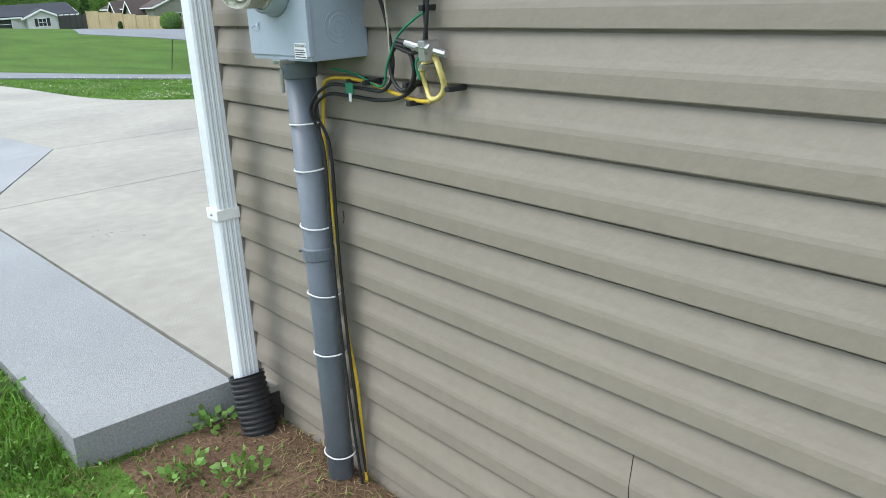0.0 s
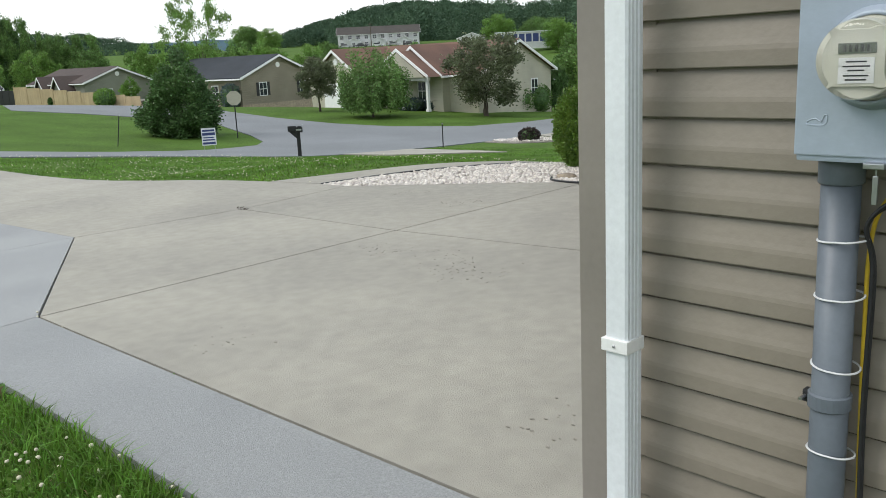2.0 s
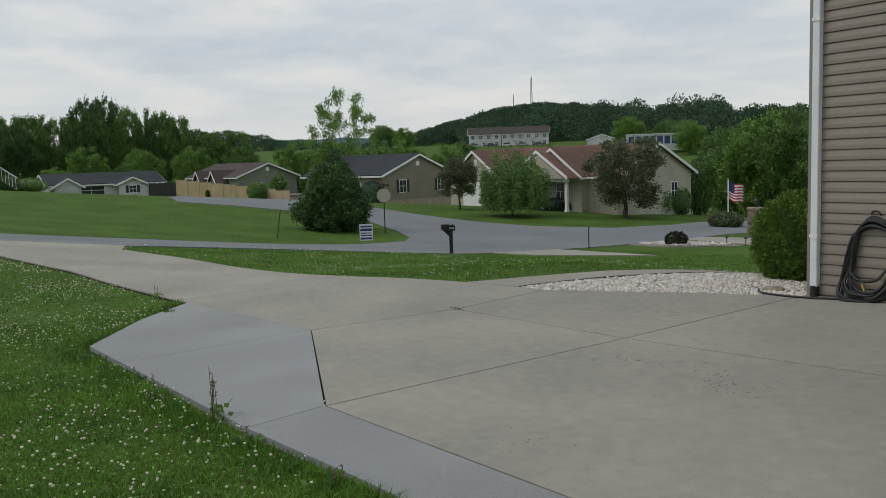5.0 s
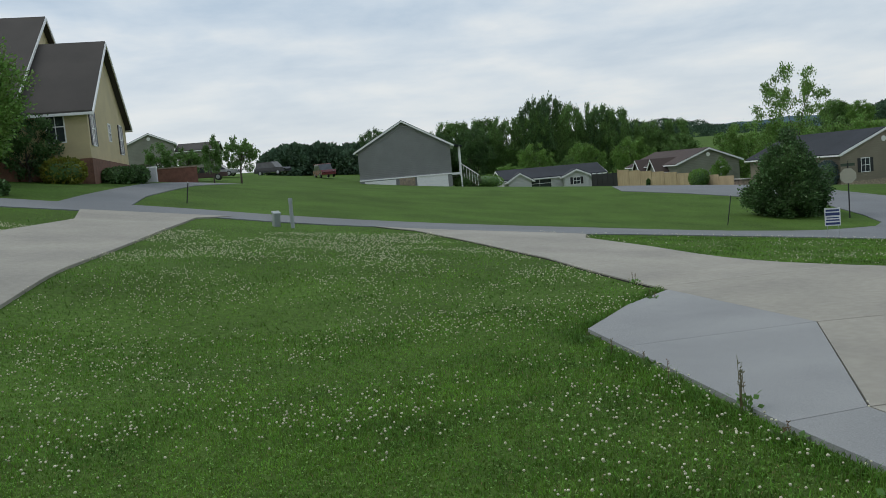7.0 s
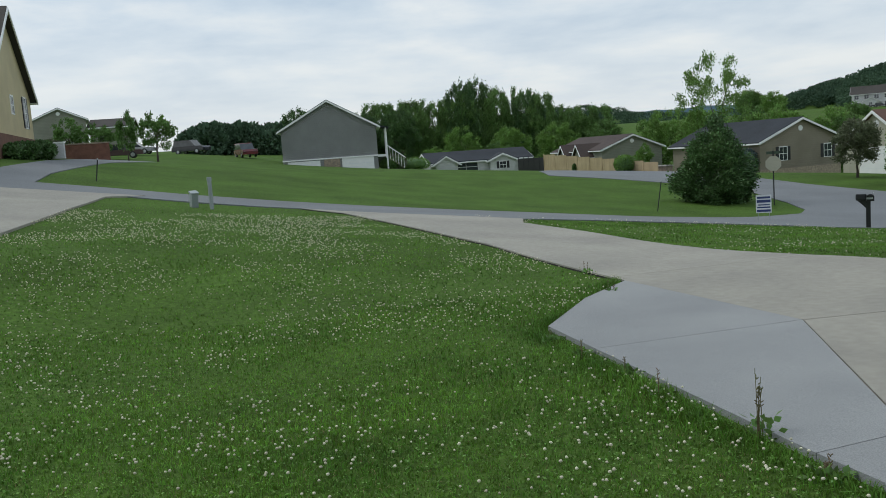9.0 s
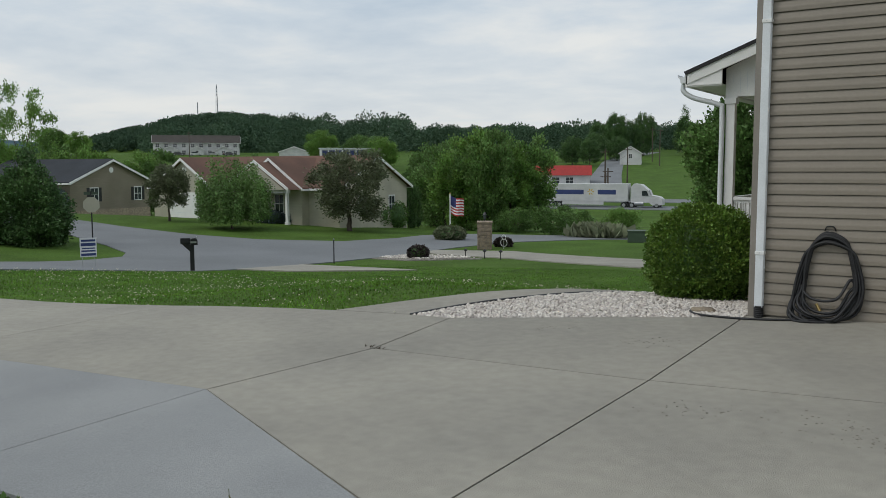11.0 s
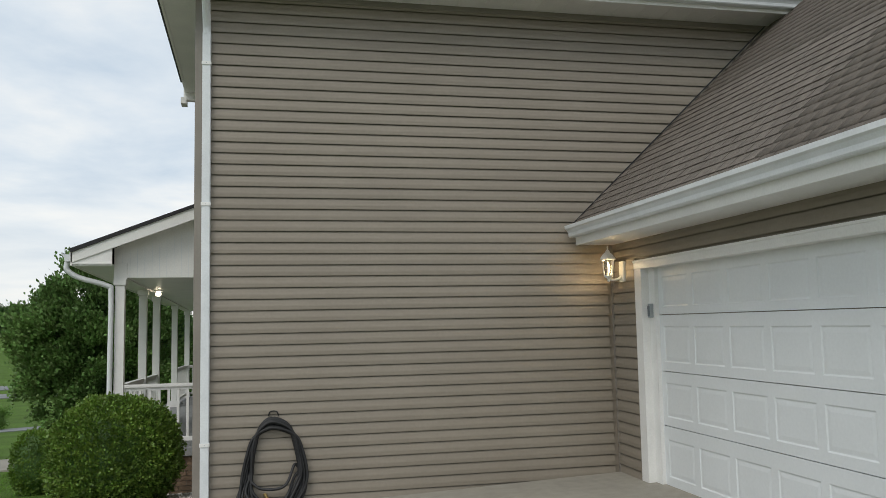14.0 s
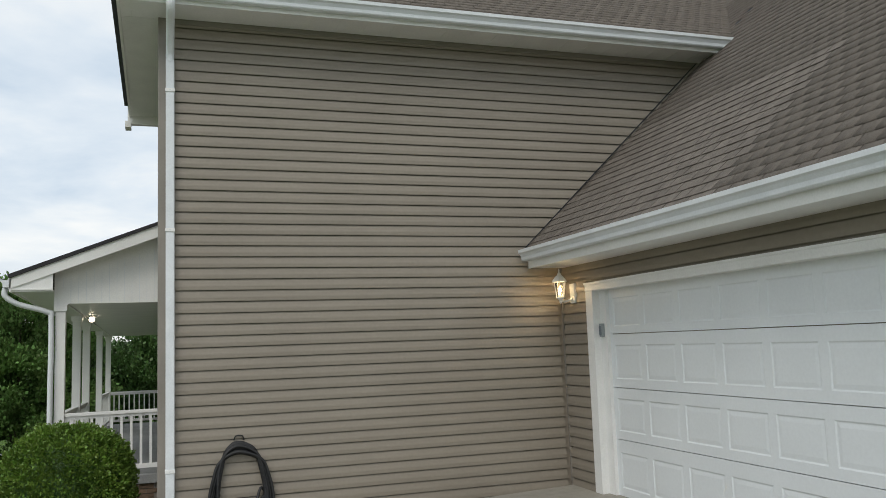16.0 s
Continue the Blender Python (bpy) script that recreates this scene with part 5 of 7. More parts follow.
def build_plants():
    clipped_shrub("boxwood_shrub", "large clipped round green boxwood in white gravel", -5.40, 7.62, 0.70, 1.2, LEAF_BOX, 60000, 0.03, 3)
    clipped_shrub("boxwood_shrub", "smaller clipped green boxwood further along the house front", -8.35, 16.8, 0.48, 1.3, LEAF_BOX, 9000, 0.045, 4)
    tree("evergreen_tree", "dense broad-leaved tree with dark glossy leaves", -8.9, 28.3, 7.2, 3.3, "oval", LEAF_MID, 11, 0.02, 420, 190, 0.043, 0.075, 0.2)
    tree("evergreen_tree", "dense leafy tree beyond the porch", -5.6, 31.5, 5.8, 3.0, "round", LEAF_DARK, 12, 0.05, 240, 120, 0.055, 0.12, 0.2)
    tree("holly_tree", "dense dark conical evergreen on the corner lawn", -41.4, 19.8, 4.7, 2.75, "cone", LEAF_DARK, 21, 0.02, 280, 110, 0.055, 0.1, 0.15)
    tree("weeping_tree", "weeping green tree with drooping branches", -43.3, 34.5, 5.0, 2.75, "weep", LEAF_MID, 22, 0.04, 150, 130, 0.06, 0.12, 0.14)
    tree("maple_tree", "small bronze-leaved tree on the lawn", -50.4, 35.3, 3.9, 1.75, "oval", LEAF_RED, 23, 0.25, 80, 110, 0.085, 0.14, 0.1)
    tree("maple_tree", "spreading bronze-green tree with several stems", -38.6, 40.8, 5.4, 2.95, "flat", LEAF_RED, 24, 0.16, 120, 110, 0.065, 0.13, 0.1, stems=3)
    tree("arborvitae", "tall narrow dark green arborvitae", -42.8, 53.2, 3.8, 0.95, "column", LEAF_DARK, 25, 0.01, 90, 50, 0.13, 0.12, 0.08, "arborvitae")
    tree("arborvitae", "tall narrow dark green arborvitae", -43.6, 55.2, 3.7, 0.75, "column", LEAF_DARK, 26, 0.01, 80, 50, 0.13, 0.12, 0.08, "arborvitae")
    for i, (x, y, r, h, m) in enumerate(((-43.0, 46.6, 1.1, 2.0, LEAF_DARK), (-42.6, 48.6, 1.1, 2.0, LEAF_MID), (-42.3, 50.4, 1.15, 2.1, LEAF_MID), (-46.4, 41.0, 1.0, 0.85, LEAF_BLUE), (-45.6, 42.0, 0.8, 0.7, LEAF_BLUE),
                                       (-72.2, 40.6, 0.9, 2.2, LEAF_BLUE), (-47.9, -14.9, 0.9, 0.9, LEAF_DARK), (-46.2, -15.2, 0.8, 0.8, LEAF_DARK), (-52.5, -15.6, 0.8, 0.8, LEAF_GOLD), (-42.6, -16.8, 1.0, 1.2, LEAF_GOLD),
                                       (-32.8, -17.3, 0.5, 0.5, LEAF_DARK), (-32.3, -16.2, 0.5, 0.5, LEAF_DARK), (-55.2, -15.9, 0.7, 1.0, LEAF_RED), (-25.0, 37.4, 0.42, 0.42, LEAF_PURPLE), (-30.2, 40.0, 0.9, 0.8, LEAF_RED),
                                       (-96.5, 10.8, 1.6, 1.6, LEAF_RED), (-92.0, 9.8, 0.9, 1.1, LEAF_MID), (-99.0, 13.5, 2.0, 1.5, LEAF_LIGHT), (-84.5, 28.4, 0.35, 0.9, LEAF_DARK), (-76.0, 30.0, 0.9, 1.5, LEAF_LIGHT))):
        clipped_shrub("garden_shrub", {LEAF_DARK: "dark green rounded garden shrub", LEAF_MID: "green rounded hedge shrub", LEAF_BLUE: "low spreading blue-green conifer", LEAF_GOLD: "yellow-green rounded flowering shrub", LEAF_RED: "low dark red barberry shrub", LEAF_PURPLE: "low dark purple-brown barberry shrub", LEAF_LIGHT: "light green rounded shrub"}[m], x, y, r, h, m, 1800, 0.14, 40 + i, "garden shrubs")
    clipped_shrub("barberry_shrub", "dark purple-brown low shrub in a gravel bed", -24.3, 28.2, 0.45, 0.6, LEAF_PURPLE, 1600, 0.09, 77)
    # broad clump of trees beyond the road
    for i, (x, y, h, r) in enumerate(((-41.5, 60.5, 9.0, 4.0), (-39.3, 59.8, 8.6, 3.3), (-46.0, 64, 8.2, 3.8), (-38.9, 63.0, 7.6, 3.0), (-39, 66, 9.0, 4.0), (-50, 68, 8.0, 4.0))):
        tree("broadleaf_tree", "leafy green tree in a clump beyond the road", x, y, h, r, "round" if i % 2 else "oval", (LEAF_LIGHT, LEAF_MID, LEAF_MID)[i % 3], 50 + i % 3, 0.04, 120, 130, 0.065, 0.105, 0.2, "tree clump", stems=2)
    for i, (x, y, h, r) in enumerate(((-27.6, 52.5, 2.0, 1.6), (-25.0, 55.2, 2.2, 1.5), (-30.8, 56, 2.4, 1.9), (-20.8, 58.5, 1.7, 1.4), (-34.4, 56.5, 2.0, 1.7))):
        tree("wild_bush", "loose green bush at the roadside", x, y, h, r, "round", (LEAF_MID, LEAF_LIGHT)[i % 2], 60 + i % 2, 0.03, 80, 90, 0.08, 0.16, 0.06, "roadside bushes", stems=2)
    # left of the view
    tree("street_tree", "open-crowned green tree on the neighbouring lawn", -36.6, -18.9, 7.2, 2.95, "oval", LEAF_LIGHT, 70, 0.17, 150, 100, 0.055, 0.13, 0.17)
    tree("garden_tree", "dark leafy tree beside the beige house", -43.2, -18.6, 3.3, 1.6, "round", LEAF_DARK, 71, 0.1, 90, 60, 0.09, 0.14, 0.12)
    tree("garden_tree", "dark leafy tree beside the beige house", -40.5, -20.5, 6.4, 2.4, "oval", LEAF_MID, 71, 0.1, 90, 60, 0.09, 0.14, 0.12)
    for i, (x, y, h, r, s) in enumerate(((-82.9, -20.6, 3.6, 1.5, "round"), (-86.3, -18.6, 3.4, 1.5, "round"), (-78.8, -15.0, 4.4, 1.05, "oval"), (-74.2, -12.0, 4.0, 1.5, "round"))):
        tree("young_tree", "small round green lawn tree", x, y, h, r, s, LEAF_MID, 80 + i % 2, 0.22, 60, 50, 0.12, 0.14, 0.08, "lawn trees", stems=2 if i == 3 else 1)
    # tall wood behind the far houses
    rnd = random.Random(4)
    for i in range(30):
        f = i / 29
        x, y = -140 - rnd.uniform(0, 16) + 6 * f, 4 + 50 * f + rnd.uniform(-1.5, 1.5)
        h = 9.2 + 5.0 * math.exp(-((y - 35) / 13) ** 2) + rnd.uniform(-1.0, 1.6)
        tree("forest_tree", "tall dark green tree in a wood", x, y, h - 1.0, rnd.uniform(3.2, 4.6), rnd.choice(("round", "oval", "round")), (LEAF_DARK, LEAF_MID, LEAF_MID)[i % 3], 90 + i % 3, 0.06, 110, 120, 0.06, 0.1, 0.25, "wood")
    for i, (x, y, h, r) in enumerate(((-126, 26, 6.5, 3.4), (-124, 33, 7.0, 3.6), (-120, 30, 4.5, 3.0), (-118, 20, 3.6, 2.6), (-128, 42, 7.5, 4.0), (-122, 48, 8.0, 4.0), (-112, 52, 8.5, 4.2), (-104, 54, 8.2, 4.0), (-98, 58, 8.0, 4.2), (-92, 57, 8.4, 4.0),
                                      (-88, 62, 7.6, 3.6), (-84, 62, 8.0, 3.6), (-80, 66, 7.0, 3.4), (-114, 60, 9.0, 4.4), (-76, 68, 7.2, 3.4))):
        tree("broadleaf_tree", "light green leafy tree behind the houses", x, y, h, r, ("round", "oval")[i % 2], (LEAF_LIGHT, LEAF_MID)[i % 3 == 2], 95 + i % 3, 0.05, 110, 110, 0.065, 0.105, 0.2, "backyard trees")
    tree("sweetgum_tree", "tall open-branched tree standing above the roofs", -87.0, 46.0, 13.2, 4.6, "airy", LEAF_LIGHT, 99, 0.12, 85, 95, 0.045, 0.085, 0.2)
    tree("garden_tree", "small light green tree by the gravel bed", -90, 38.5, 3.6, 1.2, "oval", LEAF_LIGHT, 80, 0.25, 60, 50, 0.12, 0.14, 0.06)
    for i, (x, y, h, r) in enumerate(((-121, 294, 15, 6), (-113, 300, 16, 5.5), (-101, 311, 19, 5), (-130, 300, 12, 6), (-92, 320, 12, 7), (-82, 322, 11, 7), (-116, 262, 9, 4.5), (-108, 262, 8, 4.5), (-122, 255, 8, 4.5), (-105, 233, 8, 4), (-113, 238, 9, 4))):
        tree("distant_tree", "dark tree on the distant hillside", x, y, h, r, ("round", "oval", "cone")[i % 3], LEAF_DARK, 90 + i % 3, 0.1, 110, 110, 0.065, 0.13, 0.3, "distant trees")
    for i, (x, y, h, r) in enumerate(((-186, 205, 10, 6), (-176, 212, 9, 6), (-150, 190, 9, 5), (-160, 200, 9, 5.5), (-262, 168, 8, 5), (-275, 168, 9, 5), (-284, 172, 9, 6))):
        tree("distant_tree", "green tree below the hill", x, y, h, r, ("round", "oval")[i % 2], (LEAF_LIGHT, LEAF_MID)[i % 2], 95 + i % 2, 0.05, 110, 110, 0.07, 0.14, 0.3, "distant trees")


build_plants()


def woods(name, label, spots, material, cards, size):
    """Far woodland in one mesh: clumps of large leaf cards on the hillsides."""
    rng = np.random.default_rng(12)
    s = np.array(spots)
    z = land(s[:, 0], s[:, 1])
    cs, os = [], []
    for (x, y, h, r), g in zip(s, z):
        u = rng.normal(0, 1, (cards, 3))
        u /= np.linalg.norm(u, axis=1, keepdims=True)
        p = u * rng.uniform(0.7, 0.95, (cards, 1)) * (r, r, h * 0.5) + (x, y, g + h * 0.5)
        cs.append(p)
        os.append(u + (0, 0, 0.4))
    v, f = leaf_cards(rng, np.concatenate(cs), np.concatenate(os), size, 0.5)
    return tagged(put(name, np_mesh(name, v, f), material), label, "woods", kind="stuff")


def build_woods():
    rnd = random.Random(31)
    near, hill, far = [], [], []
    for i in range(330):
        a, d = radians(rnd.uniform(17, 53)), rnd.uniform(360, 560)
        near.append((-d * math.sin(a), d * math.cos(a), rnd.uniform(10, 14.5) + (5 if 36 < math.degrees(a) < 48 else 0), rnd.uniform(5, 8)))
    for i in range(60):
        a, d = radians(rnd.uniform(87.5, 95.6)), rnd.uniform(190, 240)
        near.append((-d * math.sin(a), d * math.cos(a), rnd.uniform(4.5, 7.5), rnd.uniform(3, 4.5)))
    for i in range(520):
        a, r = rnd.uniform(0, 6.283), 145 * math.sqrt(rnd.random())
        hill.append((-690 + r * math.cos(a), 610 + r * math.sin(a), rnd.uniform(10, 14), rnd.uniform(7, 10)))
    for i in range(260):
        hill.append((-960 + rnd.gauss(0, 110), 330 + rnd.gauss(0, 110), rnd.uniform(10, 14), rnd.uniform(8, 12)))
    for i in range(200):
        a, d = radians(rnd.uniform(14, 50)), rnd.uniform(560, 640)
        hill.append((-d * math.sin(a), d * math.cos(a), rnd.uniform(10, 14), rnd.uniform(7, 10)))
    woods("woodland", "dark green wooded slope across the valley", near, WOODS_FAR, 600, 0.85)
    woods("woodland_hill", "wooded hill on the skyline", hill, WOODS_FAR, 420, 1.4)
    bm = bmesh.new()
    prev = None
    for i in range(90):
        a = radians(5 + i)
        h = 62 + 26 * noise.noise(Vector((i * 0.11, 3, 0))) + 6 * noise.noise(Vector((i * 0.6, 1, 0)))
        q = [bm.verts.new((-d * math.sin(a), d * math.cos(a), z)) for d, z in ((1700, -5), (1850, h * 0.75), (2000, h))]
        if prev:
            for k in (0, 1):
                bm.faces.new((prev[k], q[k], q[k + 1], prev[k + 1]))
        prev = q
    # no haze in the air: the ridge's base colour carries it
    tagged(part("backdrop_ridge", bm, HAZE_WOODS, smooth=True), "hazy blue distant wooded ridge", "ridge", kind="structure")


build_woods()


# ---- houses and things in the distance ----
def window(t, m, w, h, shutters=None, name="window"):
    """Window on the plane y = 0 of m, facing -y; parts: frame, pane, shutters."""
    f = bmesh.new()
    for a, b in (((-w / 2 - .06, -.05, -h / 2 - .06), (w / 2 + .06, 0, -h / 2)), ((-w / 2 - .06, -.05, h / 2), (w / 2 + .06, 0, h / 2 + .08)), ((-w / 2 - .06, -.05, -h / 2), (-w / 2, 0, h / 2)),
                 ((w / 2, -.05, -h / 2), (w / 2 + .06, 0, h / 2)), ((-w / 2, -.04, -.025), (w / 2, 0, .025)), ((-.02, -.035, -h / 2), (.02, 0, h / 2))):
        bm_box(a, b, 0, f)
    win = part(name, f, TRIM, t, m=m)
    put_pane = part("pane", bm_box((-w / 2, -.02, -h / 2), (w / 2, -.005, h / 2)), WINDOW, win)
    if shutters:
        for s in (-1, 1):
            x = s * (w / 2 + 0.06 + 0.18)
            part("shutter", bm_box((x - .17, -.05, -h / 2 - .03), (x + .17, -.005, h / 2 + .05), 0.01), shutters, win)
    return win


def gable_house(name, label, A, B, length, z0, wall_h, rise, wall_m, roof_m, windows=(), side_windows=(), left_windows=(), base=None, over=0.35, vent=True):
    """A gabled block: its gable face runs from A to B, the ridge goes away from it."""
    A, B = Vector((*A, 0)), Vector((*B, 0))
    w = (B - A).length
    ang = math.atan2((B - A).y, (B - A).x)
    t = thing(name, label, "house", (A.x, A.y, z0), math.degrees(ang))
    up = Matrix.Rotation(radians(90), 4, "X")
    part("wall", bm_prism([(0, -1), (w, -1), (w, wall_h), (w / 2, wall_h + rise), (0, wall_h)], -length, 0, m=up), wall_m, t)
    if base:
        part("foundation", bm_box((-0.04, -0.04, -1), (w + 0.04, length + 0.04, base[0])), base[1], t)
    s = rise / (w / 2)
    for sgn, x0 in ((1, 0), (-1, w)):
        prof = [(x0 - sgn * over, wall_h - s * over), (w / 2, wall_h + rise), (w / 2, wall_h + rise + 0.18), (x0 - sgn * over, wall_h - s * over + 0.16)]
        part("roof", bm_prism(prof, -length - over, over, m=up), roof_m, t)
        for y in (over + 0.03, -length - over - 0.03):
            barge = [(x0 - sgn * (over + .02), wall_h - s * over - 0.1), (w / 2, wall_h + rise - 0.08), (w / 2, wall_h + rise + 0.12), (x0 - sgn * (over + .02), wall_h - s * over + 0.12)]
            part("barge_board", bm_prism(barge, y - 0.03, y + 0.03, m=up), TRIM, t)
        part("gutter", bm_box((min(x0 - sgn * over, x0 - sgn * (over + .12)), -over, wall_h - s * over - 0.08), (max(x0 - sgn * over, x0 - sgn * (over + .12)), length + over, wall_h - s * over + 0.06), 0.01), TRIM, t)
        part("soffit", bm_box((min(x0, x0 - sgn * over), -over, wall_h - s * over - 0.03), (max(x0, x0 - sgn * over), length + over, wall_h - s * over - 0.01)), TRIM, t)
    if vent:
        part("gable_vent", bm_lathe([(0.26, 0), (0.26, 0.05), (0.22, 0.06)], 16, m=Matrix.Translation((w / 2, 0, wall_h + rise * 0.55)) @ up), TRIM, t)
    for x, z, ww, hh, sh in windows:
        window(t, Matrix.Translation((x * w, 0, z)), ww, hh, sh)
    for y, z, ww, hh, sh in side_windows:
        window(t, Matrix.Translation((w, y * length, z)) @ Matrix.Rotation(radians(90), 4, "Z"), ww, hh, sh)
    for y, z, ww, hh, sh in left_windows:
        window(t, Matrix.Translation((0, y * length, z)) @ Matrix.Rotation(radians(-90), 4, "Z"), ww, hh, sh)
    return t, w


def panel_door(t, x0, x1, h, z=0.0, y=-0.04, mater=None, m=None, name="garage_door"):
    d = part(name, bm_box((x0, y, z), (x1, y + 0.05, z + h), 0.01), mater or TRIM, t, m=m)
    for k in range(1, 4):
        part("panel_joint", bm_box((x0 + .03, y - .006, z + h * k / 4 - .012), (x1 - .03, y + .0, z + h * k / 4 + .012)), WHITE_METAL, d)
    return d


def build_houses():
    B = BLACK
    gable_house("tan_house", "tan-sided ranch house with charcoal roof and shutters", (-71.4, 41.4), (-73.0, 51.0), 13, -3.25, 3.55, 1.95, SIDE_TAN, ROOF_CHAR,
                [(0.28, 2.35, 0.9, 1.2, B), (0.84, 2.35, 0.9, 1.2, B)], left_windows=[(0.3, 2.2, 0.9, 1.2, None), (0.6, 2.2, 0.9, 1.2, None)], base=(0.95, STONE))
    # red-roofed ranch
    t, w = gable_house("red_roof_house", "cream ranch house with brown-red roof and porch", (-41.15, 42.6), (-42.1, 52.0), 18, -2.95, 3.05, 2.15, SIDE_CREAM, ROOF_BROWN,
                       [(0.75, 1.6, 0.8, 1.3, None), (0.3, 1.6, 0.8, 1.3, None)], left_windows=[(0.25, 1.7, 0.9, 1.3, None), (0.7, 1.7, 0.9, 1.3, None)])
    gable_house("porch_wing", "cream gabled wing with brown-red roof", (-49.6, 41.6), (-43.8, 41.6), 5, -2.6, 2.75, 1.95, SIDE_CREAM, ROOF_BROWN, [(0.62, 1.5, 0.8, 1.3, None)], vent=False)
    for x in (-49.4, -46.6, -44.0):
        p = thing("house_post", "white square porch post of the ranch house", "post", (x, 40.3, land_z(x, 40.3)), 0, "ranch porch posts")
        part("shaft", bm_box((-.1, -.1, 0), (.1, .1, 2.3), 0.01), TRIM, p)
        part("base", bm_box((-.14, -.14, 0), (.14, .14, .2), 0.01), TRIM, p)
    pr = thing("ranch_porch_roof", "white porch beam and brown-red roof edge", "porch roof", (-49.7, 40.1, -0.15), 0)
    part("beam", bm_box((0, 0, -.15), (6.0, .2, .1), 0.01), TRIM, pr)
    part("roof", bm_prism([(-.2, 0.1), (6.2, 0.1), (3.0, 2.05)], -1.6, 0.25, m=Matrix.Rotation(radians(90), 4, "X")), ROOF_BROWN, pr)
    part("gable_board", bm_prism([(0.1, 0.1), (5.9, 0.1), (3.0, 1.9)], 0.25, 0.29, m=Matrix.Rotation(radians(90), 4, "X")), SIDE_CREAM, pr)
    for sgn, x0 in ((1, -.3), (-1, 6.3)):
        part("barge_board", bm_prism([(x0, 0.0), (3.0, 2.0), (3.0, 2.22), (x0, 0.22)], 0.28, 0.34, m=Matrix.Rotation(radians(90), 4, "X")), TRIM, pr)
    t, w = gable_house("garage_wing", "cream gabled garage wing with brown-red roof", (-57.6, 40.2), (-51.6, 40.2), 5, -2.45, 2.7, 1.9, SIDE_CREAM, ROOF_BROWN)
    panel_door(t, 1.2, 4.8, 2.1)
    # grey house on the rise
    t, w = gable_house("grey_house", "grey-sided house with white basement garage doors", (-92.1, -1.5), (-90.95, 8.5), 10, 0.15, 4.7, 2.8, SIDE_GREY, ROOF_CHAR, vent=False,
                       left_windows=[(0.3, 3.4, 0.9, 1.3, None), (0.7, 3.4, 0.9, 1.3, None)])
    panel_door(t, 0.5, 3.9, 1.25, 0.1)
    panel_door(t, 6.2, 9.6, 1.35, 0.1)
    part("stone_pier", bm_box((4.3, -0.1, -0.5), (6.0, 0.05, 1.5), 0.02), STONE, t)
    part("ledge", bm_box((-0.05, -0.12, 1.42), (w + 0.05, 0.02, 1.56), 0.02), TRIM, t)
    # porch along the side, with steps going down
    part("porch_deck", bm_box((w, 0.2, 1.3), (w + 1.1, 5.0, 1.55), 0.02), TRIM, t)
    part("porch_roof", bm_prism([(w, 4.62), (w + 1.35, 4.3), (w + 1.35, 4.42), (w, 4.76)], -5.4, 0.1, m=Matrix.Rotation(radians(90), 4, "X")), ROOF_CHAR, t)
    for y in (0.3, 2.6, 4.9):
        part("porch_post", bm_box((w + 0.94, y - .08, -0.6), (w + 1.1, y + .08, 4.4), 0.01), TRIM, t)
    for i in range(12):
        part("deck_baluster", bm_box((w + 1.0, 0.45 + i * 0.38, 1.55), (w + 1.04, 0.49 + i * 0.38, 2.45)), TRIM, t)
    part("deck_rail", bm_box((w + 0.96, 0.3, 2.42), (w + 1.08, 5.0, 2.5), 0.01), TRIM, t)
    for i in range(6):
        part("stair_tread", bm_box((w + 1.1 + i * .29, 0.5, 1.1 - i * .22), (w + 1.4 + i * .29, 1.6, 1.16 - i * .22)), STONE, t)
        part("stair_baluster", bm_box((w + 1.3 + i * .29, 0.44, 1.0 - i * .22), (w + 1.34 + i * .29, 0.48, 2.32 - i * .235)), TRIM, t)
    part("stair_rail", bm_prism([(w + 1.08, 2.4), (w + 2.95, 0.98), (w + 2.95, 1.1), (w + 1.08, 2.52)], -0.52, -0.42, m=Matrix.Rotation(radians(90), 4, "X")), TRIM, t)
    # dark-roofed white cottage
    gable_house("white_cottage", "low white cottage with dark roof", (-112, 16.8), (-104.6, 16.8), 13, -1.6, 1.75, 1.15, SIDE_WHITE, ROOF_CHAR, side_windows=[(0.35, 1.0, 3.0, 1.0, None)])
    gable_house("cottage_wing", "white gabled cottage wing with dark roof", (-103.2, 24.2), (-102.9, 27.3), 3, -1.6, 1.66, 0.7, SIDE_WHITE, ROOF_CHAR, [(0.5, 1.0, 0.8, 0.8, B)], vent=False)
    gable_house("cottage_wing", "small white gabled cottage porch", (-103.6, 17.2), (-103.3, 20.0), 3, -1.6, 1.6, 0.85, SIDE_WHITE, ROOF_CHAR, vent=False)
    # sage house with maroon roof
    gable_house("sage_house", "sage-sided house with maroon hip and gable roof", (-97.7, 36.8), (-98.4, 45.0), 14, -2.9, 3.3, 1.55, SIDE_GREEN, ROOF_MAROON, [(0.35, 1.9, 0.8, 1.0, None), (0.7, 2.0, 0.9, 0.8, None)],
                left_windows=[(0.25, 1.7, 1.0, 1.2, None), (0.5, 1.7, 1.0, 1.2, None)])
    for y in (2.0, 7.5):
        x = -98.2 - y
        gable_house("dormer_gable", "small maroon-roofed entrance gable", (x - 2.6, 35.2), (x, 35.2), 3.5, -2.7, 2.5, 1.3, SIDE_GREEN, ROOF_MAROON, vent=False)
